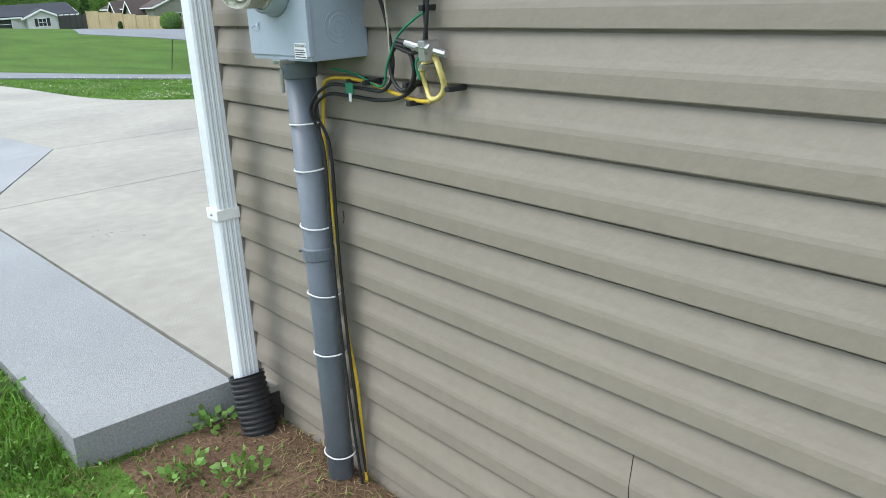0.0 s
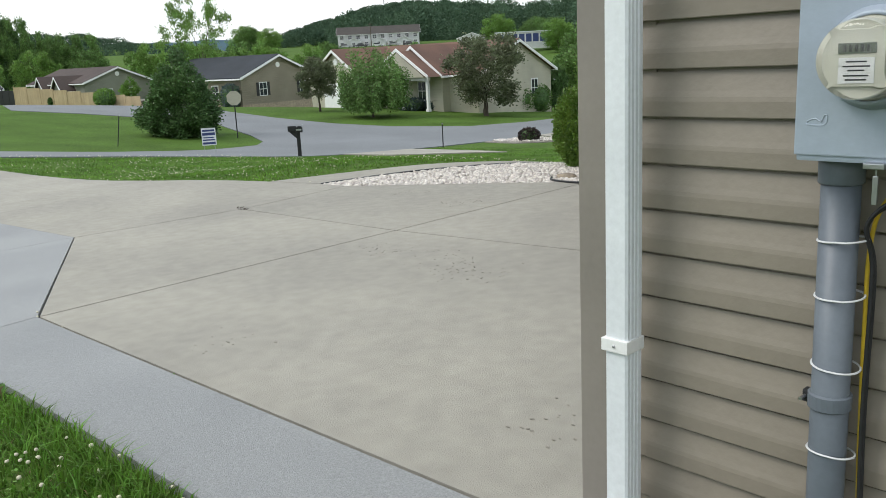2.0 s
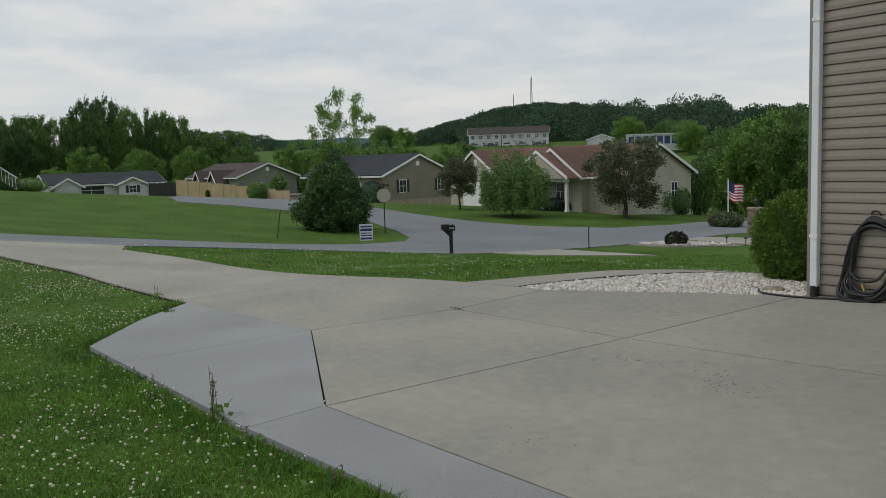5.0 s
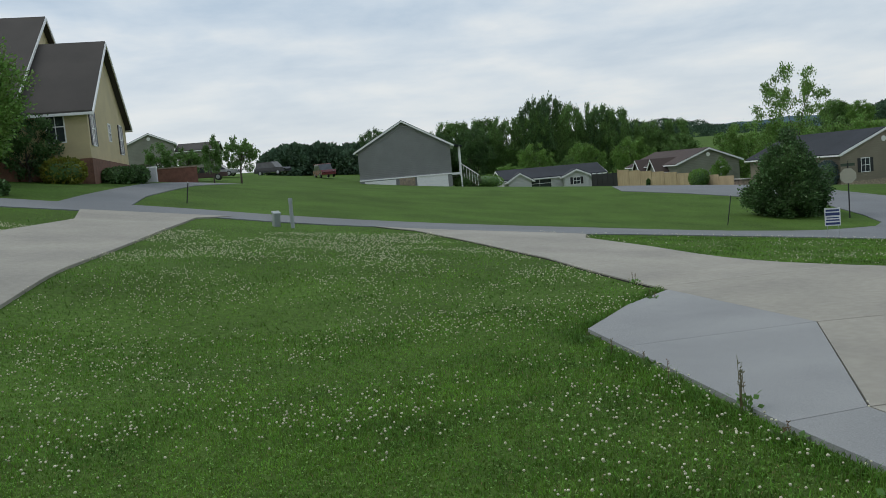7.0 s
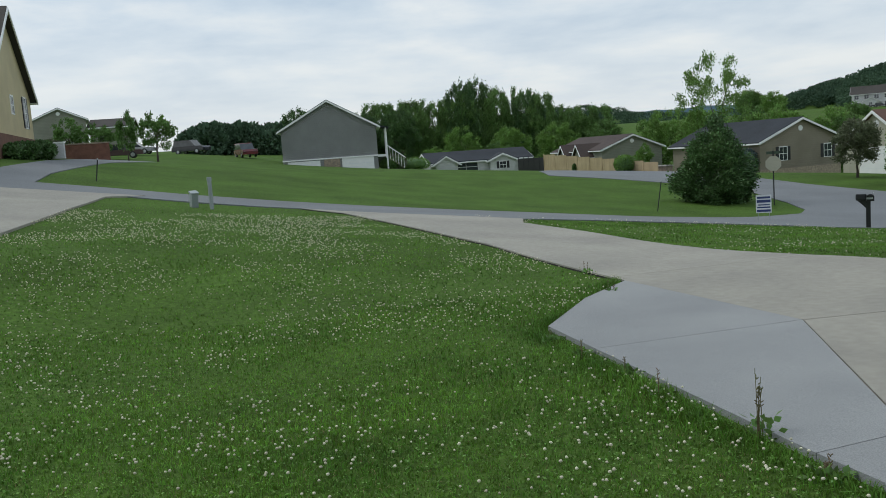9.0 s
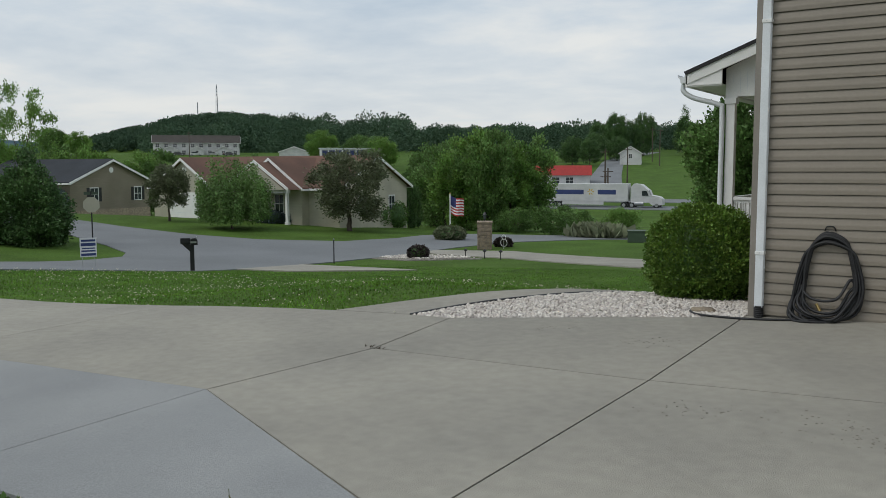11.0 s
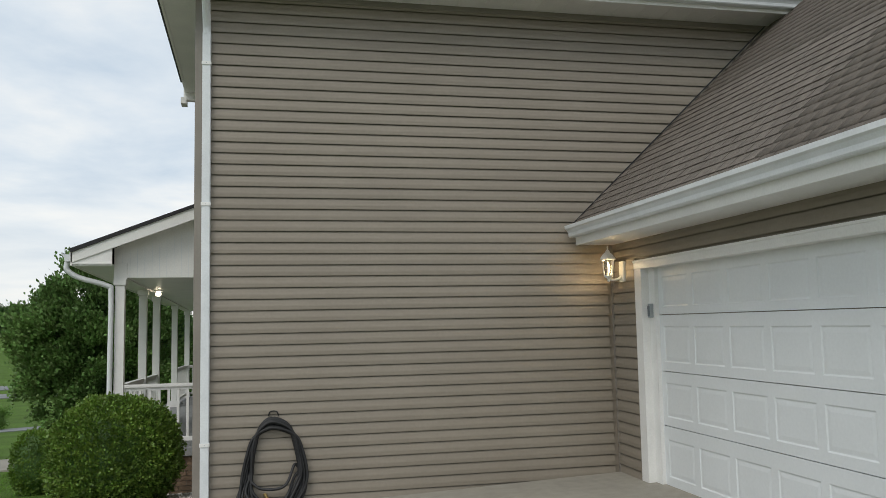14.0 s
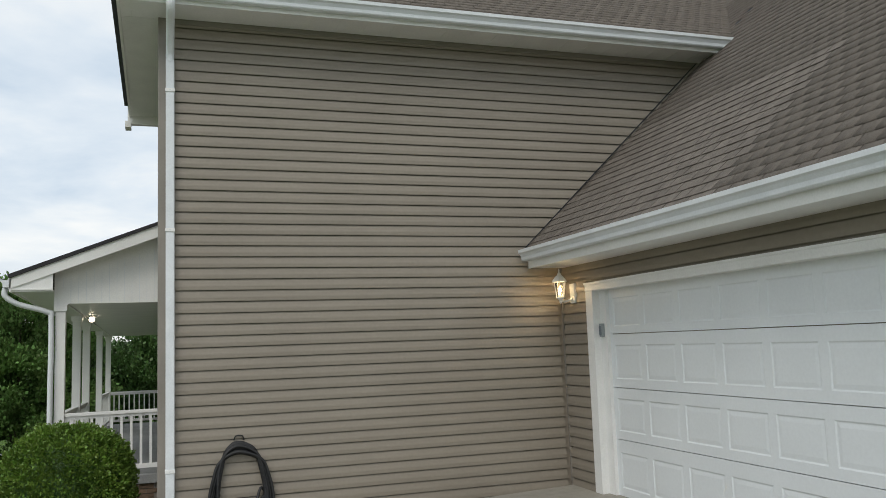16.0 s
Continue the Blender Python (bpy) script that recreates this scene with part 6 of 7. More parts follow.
    # tall beige house on the left
    gable_house("beige_house", "tall beige house with umber roof and brick base", (-44.0, -15.8), (-56.0, -16.9), 3.4, 2.45, 3.9, 4.2, SIDE_YELLOW, ROOF_UMBER,
                [(0.1, 3.0, 0.8, 1.7, B), (0.82, 2.9, 0.8, 1.7, B), (0.5, 3.1, 0.7, 0.9, None)], left_windows=[(0.45, 3.1, 0.8, 1.5, None)], base=(1.45, BRICK), vent=False)
    gable_house("beige_house_main", "main block of the beige house with steep roof", (-43.4, -19.3), (-61.0, -20.9), 12, 2.6, 4.1, 5.9, SIDE_YELLOW, ROOF_UMBER, base=(1.5, BRICK), vent=False, left_windows=[(0.2, 3.0, 0.9, 1.5, None), (0.5, 3.0, 0.9, 1.5, None)])
    bd = thing("basement_door", "white door in the brick basement wall", "door", (-49.6, -16.36, 2.5), math.degrees(math.atan2(-1.1, -12)))
    part("leaf", bm_box((-.9, -.05, 0), (.9, .0, 1.2), 0.02), TRIM, bd)
    bw = thing("brick_garden_wall", "low red brick garden wall", "wall", (-58.4, -14.7, land_z(-58.4, -14.7)), 100)
    part("wall", bm_box((-1.6, -.12, -.3), (1.6, .12, 0.9), 0.01), BRICK, bw)
    part("coping", bm_box((-1.65, -.16, 0.9), (1.65, .16, 0.98), 0.01), STONE, bw)
    ys = thing("utility_cabinet", "white utility cabinet beside the house", "cabinet", (-48.9, -14.2, land_z(-48.9, -14.2)), 95)
    part("body", bm_box((-.45, -.25, 0), (.45, .25, .8), 0.02), SIDE_WHITE, ys)
    part("lid", bm_box((-.48, -.28, .8), (.48, .28, .88), 0.02), TRIM, ys)
    gable_house("grey_house", "grey-green house behind parked cars", (-126.0, -34.1), (-127.4, -27.35), 10, 4.2, 5.4, 1.5, SIDE_GREEN, ROOF_UMBER, [(0.3, 1.8, 1.0, 1.2, None), (0.65, 1.8, 1.0, 1.2, None)])
    gable_house("grey_house_wing", "low grey-green wing of the far house", (-135.0, -27.2), (-128.6, -27.2), 5.5, 4.2, 4.2, 1.1, SIDE_GREEN, ROOF_UMBER, vent=False)
    # two-storey row on the far hill
    PL = Vector((-263.1, 199.0))
    xd = Vector((0.766, -0.643))
    gable_house("apartment_row", "long white two-storey row with brown roof", tuple(PL - xd * 9), tuple(PL), 31, 6.3, 5.2, 2.6, SIDE_WHITE, ROOF_UMBER, over=0.5, vent=False,
                side_windows=[((i + 0.5) / 10, z, 1.3, 1.3, None) for i in range(10) for z in (1.5, 4.0)])
    for i in range(3):
        c = PL + Vector((0.643, 0.766)) * (6 + 9.5 * i) + xd * 2.6
        a = c - Vector((0.643, 0.766)) * 2.6
        b = c + Vector((0.643, 0.766)) * 2.6
        gable_house("entrance_gable", "white entrance porch with brown gable roof", tuple(a), tuple(b), 2.8, 6.2, 2.5, 1.3, SIDE_WHITE, ROOF_UMBER, [(0.5, 1.2, 1.0, 1.8, None)], vent=False)
    gable_house("metal_shed", "pale metal-roofed building on the hill", (-219, 219), (-211, 226), 14, 5.0, 2.6, 1.8, SIDE_WHITE, WHITE_METAL, vent=False)
    st = thing("storage_row", "long white storage building with blue doors", "building", (-170, 186, 4.6), 45)
    part("body", bm_box((0, 0, -2), (17, 5, 2.8), 0.02), SIDE_WHITE, st)
    part("roof", bm_box((-.3, -.3, 2.8), (17.3, 5.3, 3.0), 0.02), WHITE_METAL, st)
    for i in range(8):
        part("door", bm_box((0.5 + i * 2.05, -.05, 0), (2.1 + i * 2.05, .02, 2.3)), SIGN_BLUE, st)
    rs = thing("red_store", "white store building with long red roof", "building", (-92.0, 164.5, -2.4), 25)
    part("wall", bm_box((0, 0, -1), (15.5, 9, 2.4), 0.02), SIDE_WHITE, rs)
    part("roof", bm_prism([(-.6, 2.2), (9.6, 2.2), (9.6, 3.4), (0.4, 4.4)], -0.4, 15.9, m=Matrix.Rotation(radians(90), 4, "X") @ Matrix.Rotation(radians(90), 4, "Y")), RED_PAINT, rs)
    for x in (2, 5, 8, 11):
        window(rs, Matrix.Translation((x, 0, 1.1)), 1.6, 1.3)
    gable_house("far_white_house", "small white house with grey roof on the hill", (-99.5, 243), (-93.5, 245), 9, 2.4, 3.6, 2.0, SIDE_WHITE, ROOF_CHAR, [(0.5, 2.6, 1.0, 1.2, None)])
    gable_house("far_grey_house", "low grey house with dark roof behind trees", (-139, 246), (-131, 249), 15, 1.5, 3.4, 2.2, SIDE_WHITE, ROOF_CHAR, vent=False)


build_houses()


def build_fence():
    a, b = Vector((-89.8, 26.7)), Vector((-72.2, 31.6))
    n = 9
    for i in range(n):
        p, q = a.lerp(b, i / n), a.lerp(b, (i + 1) / n)
        z = min(land_z(*p), land_z(*q)) - 0.05
        h = 1.95 - 1.05 * i / (n - 1)
        d = q - p
        t = thing("fence_panel", "tan wooden privacy fence panel", "fence", (p.x, p.y, z), math.degrees(math.atan2(d.y, d.x)), "fence panels")
        L = d.length
        part("post", bm_box((-.05, -.05, 0), (.05, .05, h + .1), 0.01), FENCE, t)
        for k in range(2):
            part("rail", bm_box((0, .02, h * (0.2 + 0.6 * k)), (L, .06, h * (0.2 + 0.6 * k) + .09)), FENCE, t)
        me = None
        m = int(L / 0.15)
        for k in range(m):
            if me is None:
                bm = bm_box((0, -.012, 0.02), (L / m - 0.006, .012, h))
                me = bpy.data.meshes.new("board")
                bm.to_mesh(me)
                bm.free()
            put("board", me, FENCE, t, m=Matrix.Translation((k * L / m, -.0, 0)))
    g = thing("dark_gate", "dark screened enclosure beside the fence", "gate", (-95.5, 25.5, land_z(-95.5, 25.5)), 15)
    for i in range(5):
        part("panel", bm_box((i * 1.1, -.03, 0), (i * 1.1 + 1.0, .03, 1.7), 0.01), BLACK, g)
        part("post", bm_box((i * 1.1 - .08, -.05, 0), (i * 1.1, .05, 1.85), 0.01), BLACK, g)
    bx = thing("equipment_box", "stone-faced planter and steps by the fence", "planter", (-76.5, 33.4, land_z(-76.5, 33.4)), 20)
    part("body", bm_box((-1.8, -.5, -.2), (1.8, .5, .5), 0.05), STONE, bx)
    part("cap", bm_box((-1.9, -.6, .5), (1.9, .6, .6), 0.02), CONCRETE, bx)


build_fence()


def car(label, x, y, rz, mater, kind="suv"):
    t = thing("parked_car", label, "car", (x, y, land_z(x, y)), rz)
    L, W = (4.7, 1.85)
    hb = 0.95 if kind == "suv" else 0.8
    ht = 1.75 if kind == "suv" else 1.4
    up = Matrix.Rotation(radians(90), 4, "X")
    part("body", bm_prism([(-L / 2, .35), (L / 2, .35), (L / 2, .7), (L / 2 - .15, hb), (L / 2 - 1.2, hb + .05), (-L / 2 + .1, hb + .05), (-L / 2, .75)], -W / 2, W / 2, m=up), mater, t)
    rear = -L / 2 + (.15 if kind == "suv" else .8)
    part("cabin", bm_prism([(rear, hb + .05), (L / 2 - 1.25, hb + .05), (L / 2 - 1.95, ht), (rear + .25, ht)], -W / 2 + .12, W / 2 - .12, m=up), WINDOW, t, "dark car windows")
    part("roof", bm_prism([(rear + .2, ht - .04), (L / 2 - 1.9, ht - .04), (L / 2 - 2.0, ht + .03), (rear + .3, ht + .03)], -W / 2 + .1, W / 2 - .1, m=up), mater, t)
    for sx in (-1.4, 1.4):
        for sy in (-1, 1):
            m = Matrix.Translation((sx, sy * (W / 2 - .1), .34)) @ up
            wl = part("wheel", bm_lathe([(.3, -.11), (.34, -.09), (.34, .09), (.3, .11)], 18, m=m), RUBBER, t)
            part("rim", bm_lathe([(.2, -.12), (.2, .12)], 14, m=m), STEEL, wl)
    for sy in (-1, 1):
        part("headlight", bm_box((L / 2 - .05, sy * .7 - .18, .6), (L / 2 + .02, sy * .7 + .18, .78), .01), GLASS, t)
        part("tail_light", bm_box((-L / 2 - .02, sy * .75 - .1, .7), (-L / 2 + .05, sy * .75 + .1, .9), .01), RED_PAINT, t)
    return t


def build_cars():
    car("dark sport utility vehicle parked on the far lawn", -114.3, -12.5, 60, CAR_DARK)
    car("dark red sport utility vehicle parked on the rise", -108.5, -5.6, 15, CAR_RED)
    car("dark saloon car parked behind young trees", -95.0, -21.5, 100, CAR_DARK, "sedan")
    car("brown covered car parked behind young trees", -90.0, -17.6, 95, CAR_COVER, "sedan")
    car("silver saloon car parked behind young trees", -104.0, -18.0, 80, CAR_SILVER, "sedan")
    for i in range(5):
        p = Vector((-263, 199)) + Vector((0.643, 0.766)) * (3 + 6 * i) + Vector((0.766, -0.643)) * 9
        car("small parked car before the white row", p.x, p.y, 40, (CAR_SILVER, CAR_DARK, SIDE_WHITE)[i % 3], "sedan")
    # lorry on the highway
    t = thing("semi_truck", "white tractor and long white box trailer on the highway", "truck", (-62.4, 117.2, -4.75), math.degrees(math.atan2(10.5, 55)))
    box = part("trailer_box", bm_box((0, 0, 1.05), (13.2, 2.5, 3.75), 0.04), SIDE_WHITE, t)
    part("side_skirt", bm_box((3.0, 0.05, 0.5), (9.5, 0.12, 1.05), 0.02), SIDE_WHITE, box)
    for a, b in ((1.8, 6.4), (8.6, 11.4)):
        part("lettering_bar", bm_box((a, -.012, 2.1), (b, .0, 2.8)), SIGN_BLUE, box, "blue wordmark shape")
    for i in range(6):
        m = Matrix.Translation((7.5, -.015, 2.5)) @ Matrix.Rotation(math.pi / 3 * i, 4, "Y")
        part("spark_bar", bm_box((.18, 0, -.07), (.5, .01, .07)), YELLOW, box, m=m)
    up = Matrix.Rotation(radians(90), 4, "X")
    cab = [(13.7, .9), (13.7, 3.3), (14.1, 3.75), (15.2, 3.65), (16.3, 2.75), (16.6, 2.05), (18.0, 1.75), (18.35, 1.45), (18.4, .55), (16.9, .5), (16.4, .9)]
    cab_part = part("cab", bm_prism(cab, -2.45, -.05, m=up), SIDE_WHITE, t)
    part("side_window", bm_prism([(15.35, 1.95), (16.35, 1.95), (16.0, 2.7), (15.35, 2.7)], .04, .056, m=up), WINDOW, cab_part, "dark side window")
    part("windscreen", bm_prism([(16.34, 2.76), (16.63, 2.08), (16.66, 2.09), (16.38, 2.78)], -2.25, -.25, m=up), WINDOW, cab_part, "dark windscreen")
    part("fuel_tank", bm_lathe([(.3, 14.2), (.32, 14.25), (.32, 15.5), (.3, 15.55)], 16, m=Matrix.Translation((0, .3, .75)) @ Matrix.Rotation(radians(90), 4, "Y")), STEEL, cab_part)
    for xx in (1.3, 2.5, 12.6, 13.8, 17.5):
        for yy in (0.2, 2.3):
            w = part("wheel", bm_lathe([(.42, -.14), (.5, -.1), (.5, .1), (.42, .14)], 18, m=Matrix.Translation((xx, yy, .5)) @ up), RUBBER, t)
            part("rim", bm_lathe([(.26, -.15), (.26, .15)], 14, m=Matrix.Translation((xx, yy, .5)) @ up), STEEL, w)


build_cars()


def build_street_things():
    def at(name, label, cat, x, y, rz=0.0, group=""):
        return thing(name, label, cat, (x, y, land_z(x, y) - 0.03), rz, group)
    # stop sign, seen from behind
    t = at("stop_sign", "octagonal road sign seen from its pale back", "road sign", -39.0, 21.6, 58)
    part("pole", bm_box((-.03, -.02, 0), (.03, .02, 2.75), 0.005), BLACK, t)
    face = [(.40 * math.cos(math.pi / 8 + k * math.pi / 4), .40 * math.sin(math.pi / 8 + k * math.pi / 4)) for k in range(8)]
    part("plate", bm_prism(face, -.004, .004, m=Matrix.Translation((0, -.03, 2.1)) @ Matrix.Rotation(radians(90), 4, "X")), SIDE_CREAM, t)
    part("street_name_blade", bm_box((-.32, -.01, 2.58), (.32, .01, 2.72), .004), GREEN_BOX, t, "green street name blade")
    part("street_name_blade", bm_box((-.01, -.3, 2.73), (.01, .3, 2.86), .004), GREEN_BOX, t, "green street name blade")
    # mailbox
    t = at("mailbox", "black post-mounted mailbox with newspaper arm", "mailbox", -25.5, 16.3, 55)
    part("post", bm_box((-.07, -.07, 0), (.07, .07, .95), .01), BLACK, t)
    part("brace", bm_prism([(-.33, .95), (.0, .95), (.0, .62)], -.05, .05, m=Matrix.Rotation(radians(90), 4, "X")), BLACK, t)
    body = [(-.12, 0), (.12, 0), (.12, .14)] + [(.12 * math.cos(a), .14 + .1 * math.sin(a)) for a in np.linspace(0.3, 2.84, 7)] + [(-.12, .14)]
    part("box", bm_prism(body, -.28, .28, m=Matrix.Translation((0.05, 0, .93)) @ Matrix.Rotation(radians(90), 4, "X") @ Matrix.Rotation(0.0, 4, "Z")), BLACK, t)
    part("box_extension", bm_box((-.38, -.1, .95), (-.06, .1, 1.17), .04), BLACK, t)
    part("number_plate", bm_box((-.07, -.292, 1.0), (.13, -.285, 1.06)), STEEL, t)
    part("flag", bm_box((.165, -.1, 1.0), (.175, .08, 1.2), .003), STEEL, t)
    # yard sign
    t = at("yard_sign", "blue and white yard sign on wire legs", "sign", -27.7, 13.8, 62)
    part("panel", bm_box((-.26, -.008, .38), (.26, .008, 1.02), .003), PAPER, t)
    for z, h, w in ((.93, .07, .22), (.80, .10, .23), (.67, .04, .2), (.58, .05, .22), (.46, .08, .23)):
        part("print_bar", bm_box((-w, -.012, z - h / 2), (w, -.008, z + h / 2)), SIGN_BLUE, t)
    for x in (-.18, .18):
        part("wire_leg", bm_tube([(x * 1.2, 0, -.1), (x, 0, .45)], .008, 5), STEEL, t)
    for x, y, h, lean in ((-34.6, -9.7, 0.8, 9), (-25.8, 24.1, 1.0, 0), (-36.7, 14.1, 1.35, 9)):
        t = at("marker_post", "thin dark metal marker post in the lawn", "post", x, y, 80, "marker posts")
        part("stake", bm_box((-.018, -.018, -.1), (.018, .018, h), .004), BLACK, t, m=Matrix.Rotation(radians(lean), 4, "Y"))
        part("cap", bm_box((-.02, -.02, h), (.02, .02, h + .06), .006), STEEL, t, m=Matrix.Rotation(radians(lean), 4, "Y"))
    t = at("vent_pipe", "weathered pale pipe standing in the lawn", "pipe", -26.8, -5.1)
    part("pipe", bm_lathe([(.06, -.1), (.06, .82), (.07, .83), (.07, .93), (.062, .95)], 16), TELE_GREY, t, smooth=False)
    t = at("utility_pedestal", "small tilted pale utility pedestal", "pedestal", -27.3, -5.65, 20)
    part("body", bm_box((-.14, -.1, -.1), (.14, .1, .42), .02), TELE_GREY, t, m=Matrix.Rotation(radians(14), 4, "Y"))
    part("cap", bm_box((-.16, -.12, .42), (.16, .12, .47), .01), TELE_GREY, t, m=Matrix.Rotation(radians(14), 4, "Y"))
    # stone gate pillar with lantern
    t = at("stone_pillar", "square ledge-stone gate pillar with lantern", "pillar", -24.9, 35.2, 30)
    t.scale = (0.74, 0.74, 1.0)
    part("core", bm_box((-.45, -.45, -.2), (.45, .45, 1.38)), MORTAR, t)
    rnd = random.Random(3)
    for s in range(4):
        z = 0.0
        while z < 1.3:
            h = rnd.uniform(.1, .22)
            x = -.5
            while x < .48:
                w = min(rnd.uniform(.16, .36), .5 - x)
                part("stone", bm_box((x + .008, -.5 - rnd.uniform(0, .03), z + .008), (x + w - .008, -.44, min(z + h, 1.38) - .008), .012), STONE, t, m=Matrix.Rotation(math.pi / 2 * s, 4, "Z"))
                x += w
            z += h
    part("cap", bm_box((-.56, -.56, 1.38), (.56, .56, 1.48), .02), STONE, t)
    part("lantern_base", bm_lathe([(.05, 1.48), (.04, 1.56), (.1, 1.6)], 8), BLACK, t)
    part("lantern_glass", bm_lathe([(.09, 1.6), (.12, 1.82)], 8), WINDOW, t)
    part("lantern_cap", bm_lathe([(.15, 1.82), (.06, 1.92), (.02, 1.98)], 8), BLACK, t)
    t = at("scroll_ornament", "white wrought scroll ornament beside the pillar", "ornament", -24.3, 36.2)
    for z, r in ((.3, .2), (.6, .12)):
        part("scroll", bm_tube([(r * math.cos(a), 0, z + r * math.sin(a)) for a in np.linspace(0, 6.28, 18, endpoint=False)], .018, 6, closed=True), TRIM, t)
    part("stake", bm_tube([(0, 0, -.1), (0, 0, .5)], .015, 6), TRIM, t)
    # flag
    t = at("flagpole", "flag on a slim white pole", "flagpole", -31.6, 42.2, 35)
    part("pole", bm_tube([(0, 0, 0), (0, 0, 2.75)], .035, 8), TRIM, t)
    part("finial", bm_lathe([(.01, 2.75), (.05, 2.8), (.01, 2.86)], 10), BRASS, t)

    def wave(u, v):
        return Vector((0.04 + u * 0.85, 0.1 * math.sin(u * 7 + v), 2.7 - v * 1.15 - u * 0.32 - 0.08 * math.sin(u * 5)))
    for k in range(13):
        bm = bmesh.new()
        g = [[bm.verts.new(wave(i / 12 if k > 6 else 0.4 + 0.6 * i / 12, (k + j) / 13)) for j in (0, 1)] for i in range(13)]
        for i in range(12):
            bm.faces.new((g[i][0], g[i + 1][0], g[i + 1][1], g[i][1]))
        part("stripe", bm, RED_PAINT if k % 2 == 0 else PAPER, t)
    bm = bmesh.new()
    g = [[bm.verts.new(wave(0.4 * i / 6, 7 / 13 * j / 4)) for j in range(5)] for i in range(7)]
    for i in range(6):
        for j in range(4):
            bm.faces.new((g[i][j], g[i + 1][j], g[i + 1][j + 1], g[i][j + 1]))
    part("canton", bm, FLAG_BLUE, t)
    for x, y in ((-21.6, 29.6), (-20.6, 29.3), (-22.8, 29.9)):
        t = at("path_light", "small dark garden path light", "lamp", x, y, 0, "path lights")
        part("stake", bm_tube([(0, 0, -.05), (0, 0, .3)], .02, 6), BLACK, t)
        part("head", bm_lathe([(.03, .3), (.09, .33), (.09, .36), (.02, .42)], 10), BLACK, t)
    t = at("transformer_box", "dark green transformer box on the lawn", "utility box", -20.6, 46.2, 20)
    part("body", bm_box((-.55, -.45, 0), (.55, .45, .65), .03), GREEN_BOX, t)
    part("lid", bm_box((-.58, -.48, .65), (.58, .48, .74), .03), GREEN_BOX, t)
    t = at("white_pedestal", "tilted white utility pedestal on the lawn", "pedestal", -19.7, 47.2, 10)
    part("body", bm_box((-.22, -.18, -.1), (.22, .18, .75), .03), TRIM, t, m=Matrix.Rotation(radians(8), 4, "Y"))
    part("cap", bm_box((-.24, -.2, .75), (.24, .2, .82), .03), TRIM, t, m=Matrix.Rotation(radians(8), 4, "Y"))
    t = at("mailbox", "rusty brown mailbox on a dark post", "mailbox", -22.4, 62.5, 60)
    part("post", bm_box((-.07, -.07, 0), (.07, .07, 1.2), .01), BLACK, t)
    part("box", bm_box((-.5, -.2, 1.1), (.5, .2, 1.55), .08), CAR_COVER, t)
    for x, y, h in ((-65.5, 149.5, 8.5), (-59.3, 135.8, 5.5), (-60.4, 137.5, 4.5), (-72, 178, 8), (-87, 243, 11), (-96, 262, 11), (-236, 193, 9)):
        t = at("utility_pole", "weathered wooden utility pole", "utility pole", x, y, 20, "utility poles")
        part("pole", bm_lathe([(.17, -.3), (.12, h)], 8), BARK, t)
        part("crossarm", bm_box((-.9, -.06, h - .7), (.9, .06, h - .55), .01), BARK, t)
    for a, b, z in (((-65.5, 149.5), (-94, 168), 3.6), ((-65.5, 149.5), (-72, 178), 4.2)):
        w = thing("power_line", "thin black overhead wire", "wire")
        p, q = Vector((*a, z)), Vector((*b, z + .4))
        part("wire", bm_tube([p.lerp(q, i / 8) - Vector((0, 0, 1.2 * (1 - (i / 4 - 1) ** 2))) for i in range(9)], .03, 4), BLACK, w)
    # mast on the hill
    zb = land_z(-690, 612) + 6
    for x, y, h, r in ((-690, 612, 34, 1.5), (-706, 600, 17, 0.5)):
        t = thing("radio_mast", "slim lattice radio mast on the wooded hill", "mast", (x, y, zb), 0)
        for k in range(3):
            a = 2.09 * k
            part("leg", bm_tube([(r * math.cos(a), r * math.sin(a), 0), (r * .3 * math.cos(a), r * .3 * math.sin(a), h)], .22, 4), CONDUIT, t)
        for k in range(10):
            a = 2.09 * k
            f = 1 - .7 * k / 10
            part("brace", bm_tube([(r * f * math.cos(a), r * f * math.sin(a), h * k / 10), (r * f * math.cos(a + 2.09), r * f * math.sin(a + 2.09), h * (k + 1) / 10)], .14, 4), CONDUIT, t)
        part("antenna", bm_tube([(0, 0, h * .95), (0, 0, h * 1.06)], .3, 5), CONDUIT, t)
    # ornamental grass and gravel bed by the road
    rng = np.random.default_rng(5)
    n = 900
    c = np.stack([rng.normal(-25.2, .75, n), rng.normal(51.0, 0.35, n), np.zeros(n)], 1)
    c[:, 2] = land(c[:, 0], c[:, 1])
    d = np.stack([rng.normal(0, .35, n), rng.normal(0, .35, n), np.ones(n)], 1)
    v, f = leaf_cards(rng, c, d, 0.85, 0.1)
    tagged(put("ornamental_grass", np_mesh("ornamental_grass", v, f), PALE_GRASS), "pale feathery ornamental grass at the roadside", "grass", kind="stuff")


build_street_things()


# ---- paving slabs, gravel, turf ----
SOIL_BED = [(-0.05, -0.03), (4.0, -0.02), (4.0, -0.32), (1.4, -0.42), (0.6, -0.62), (0.25, -0.7), (-0.03, -0.6)]


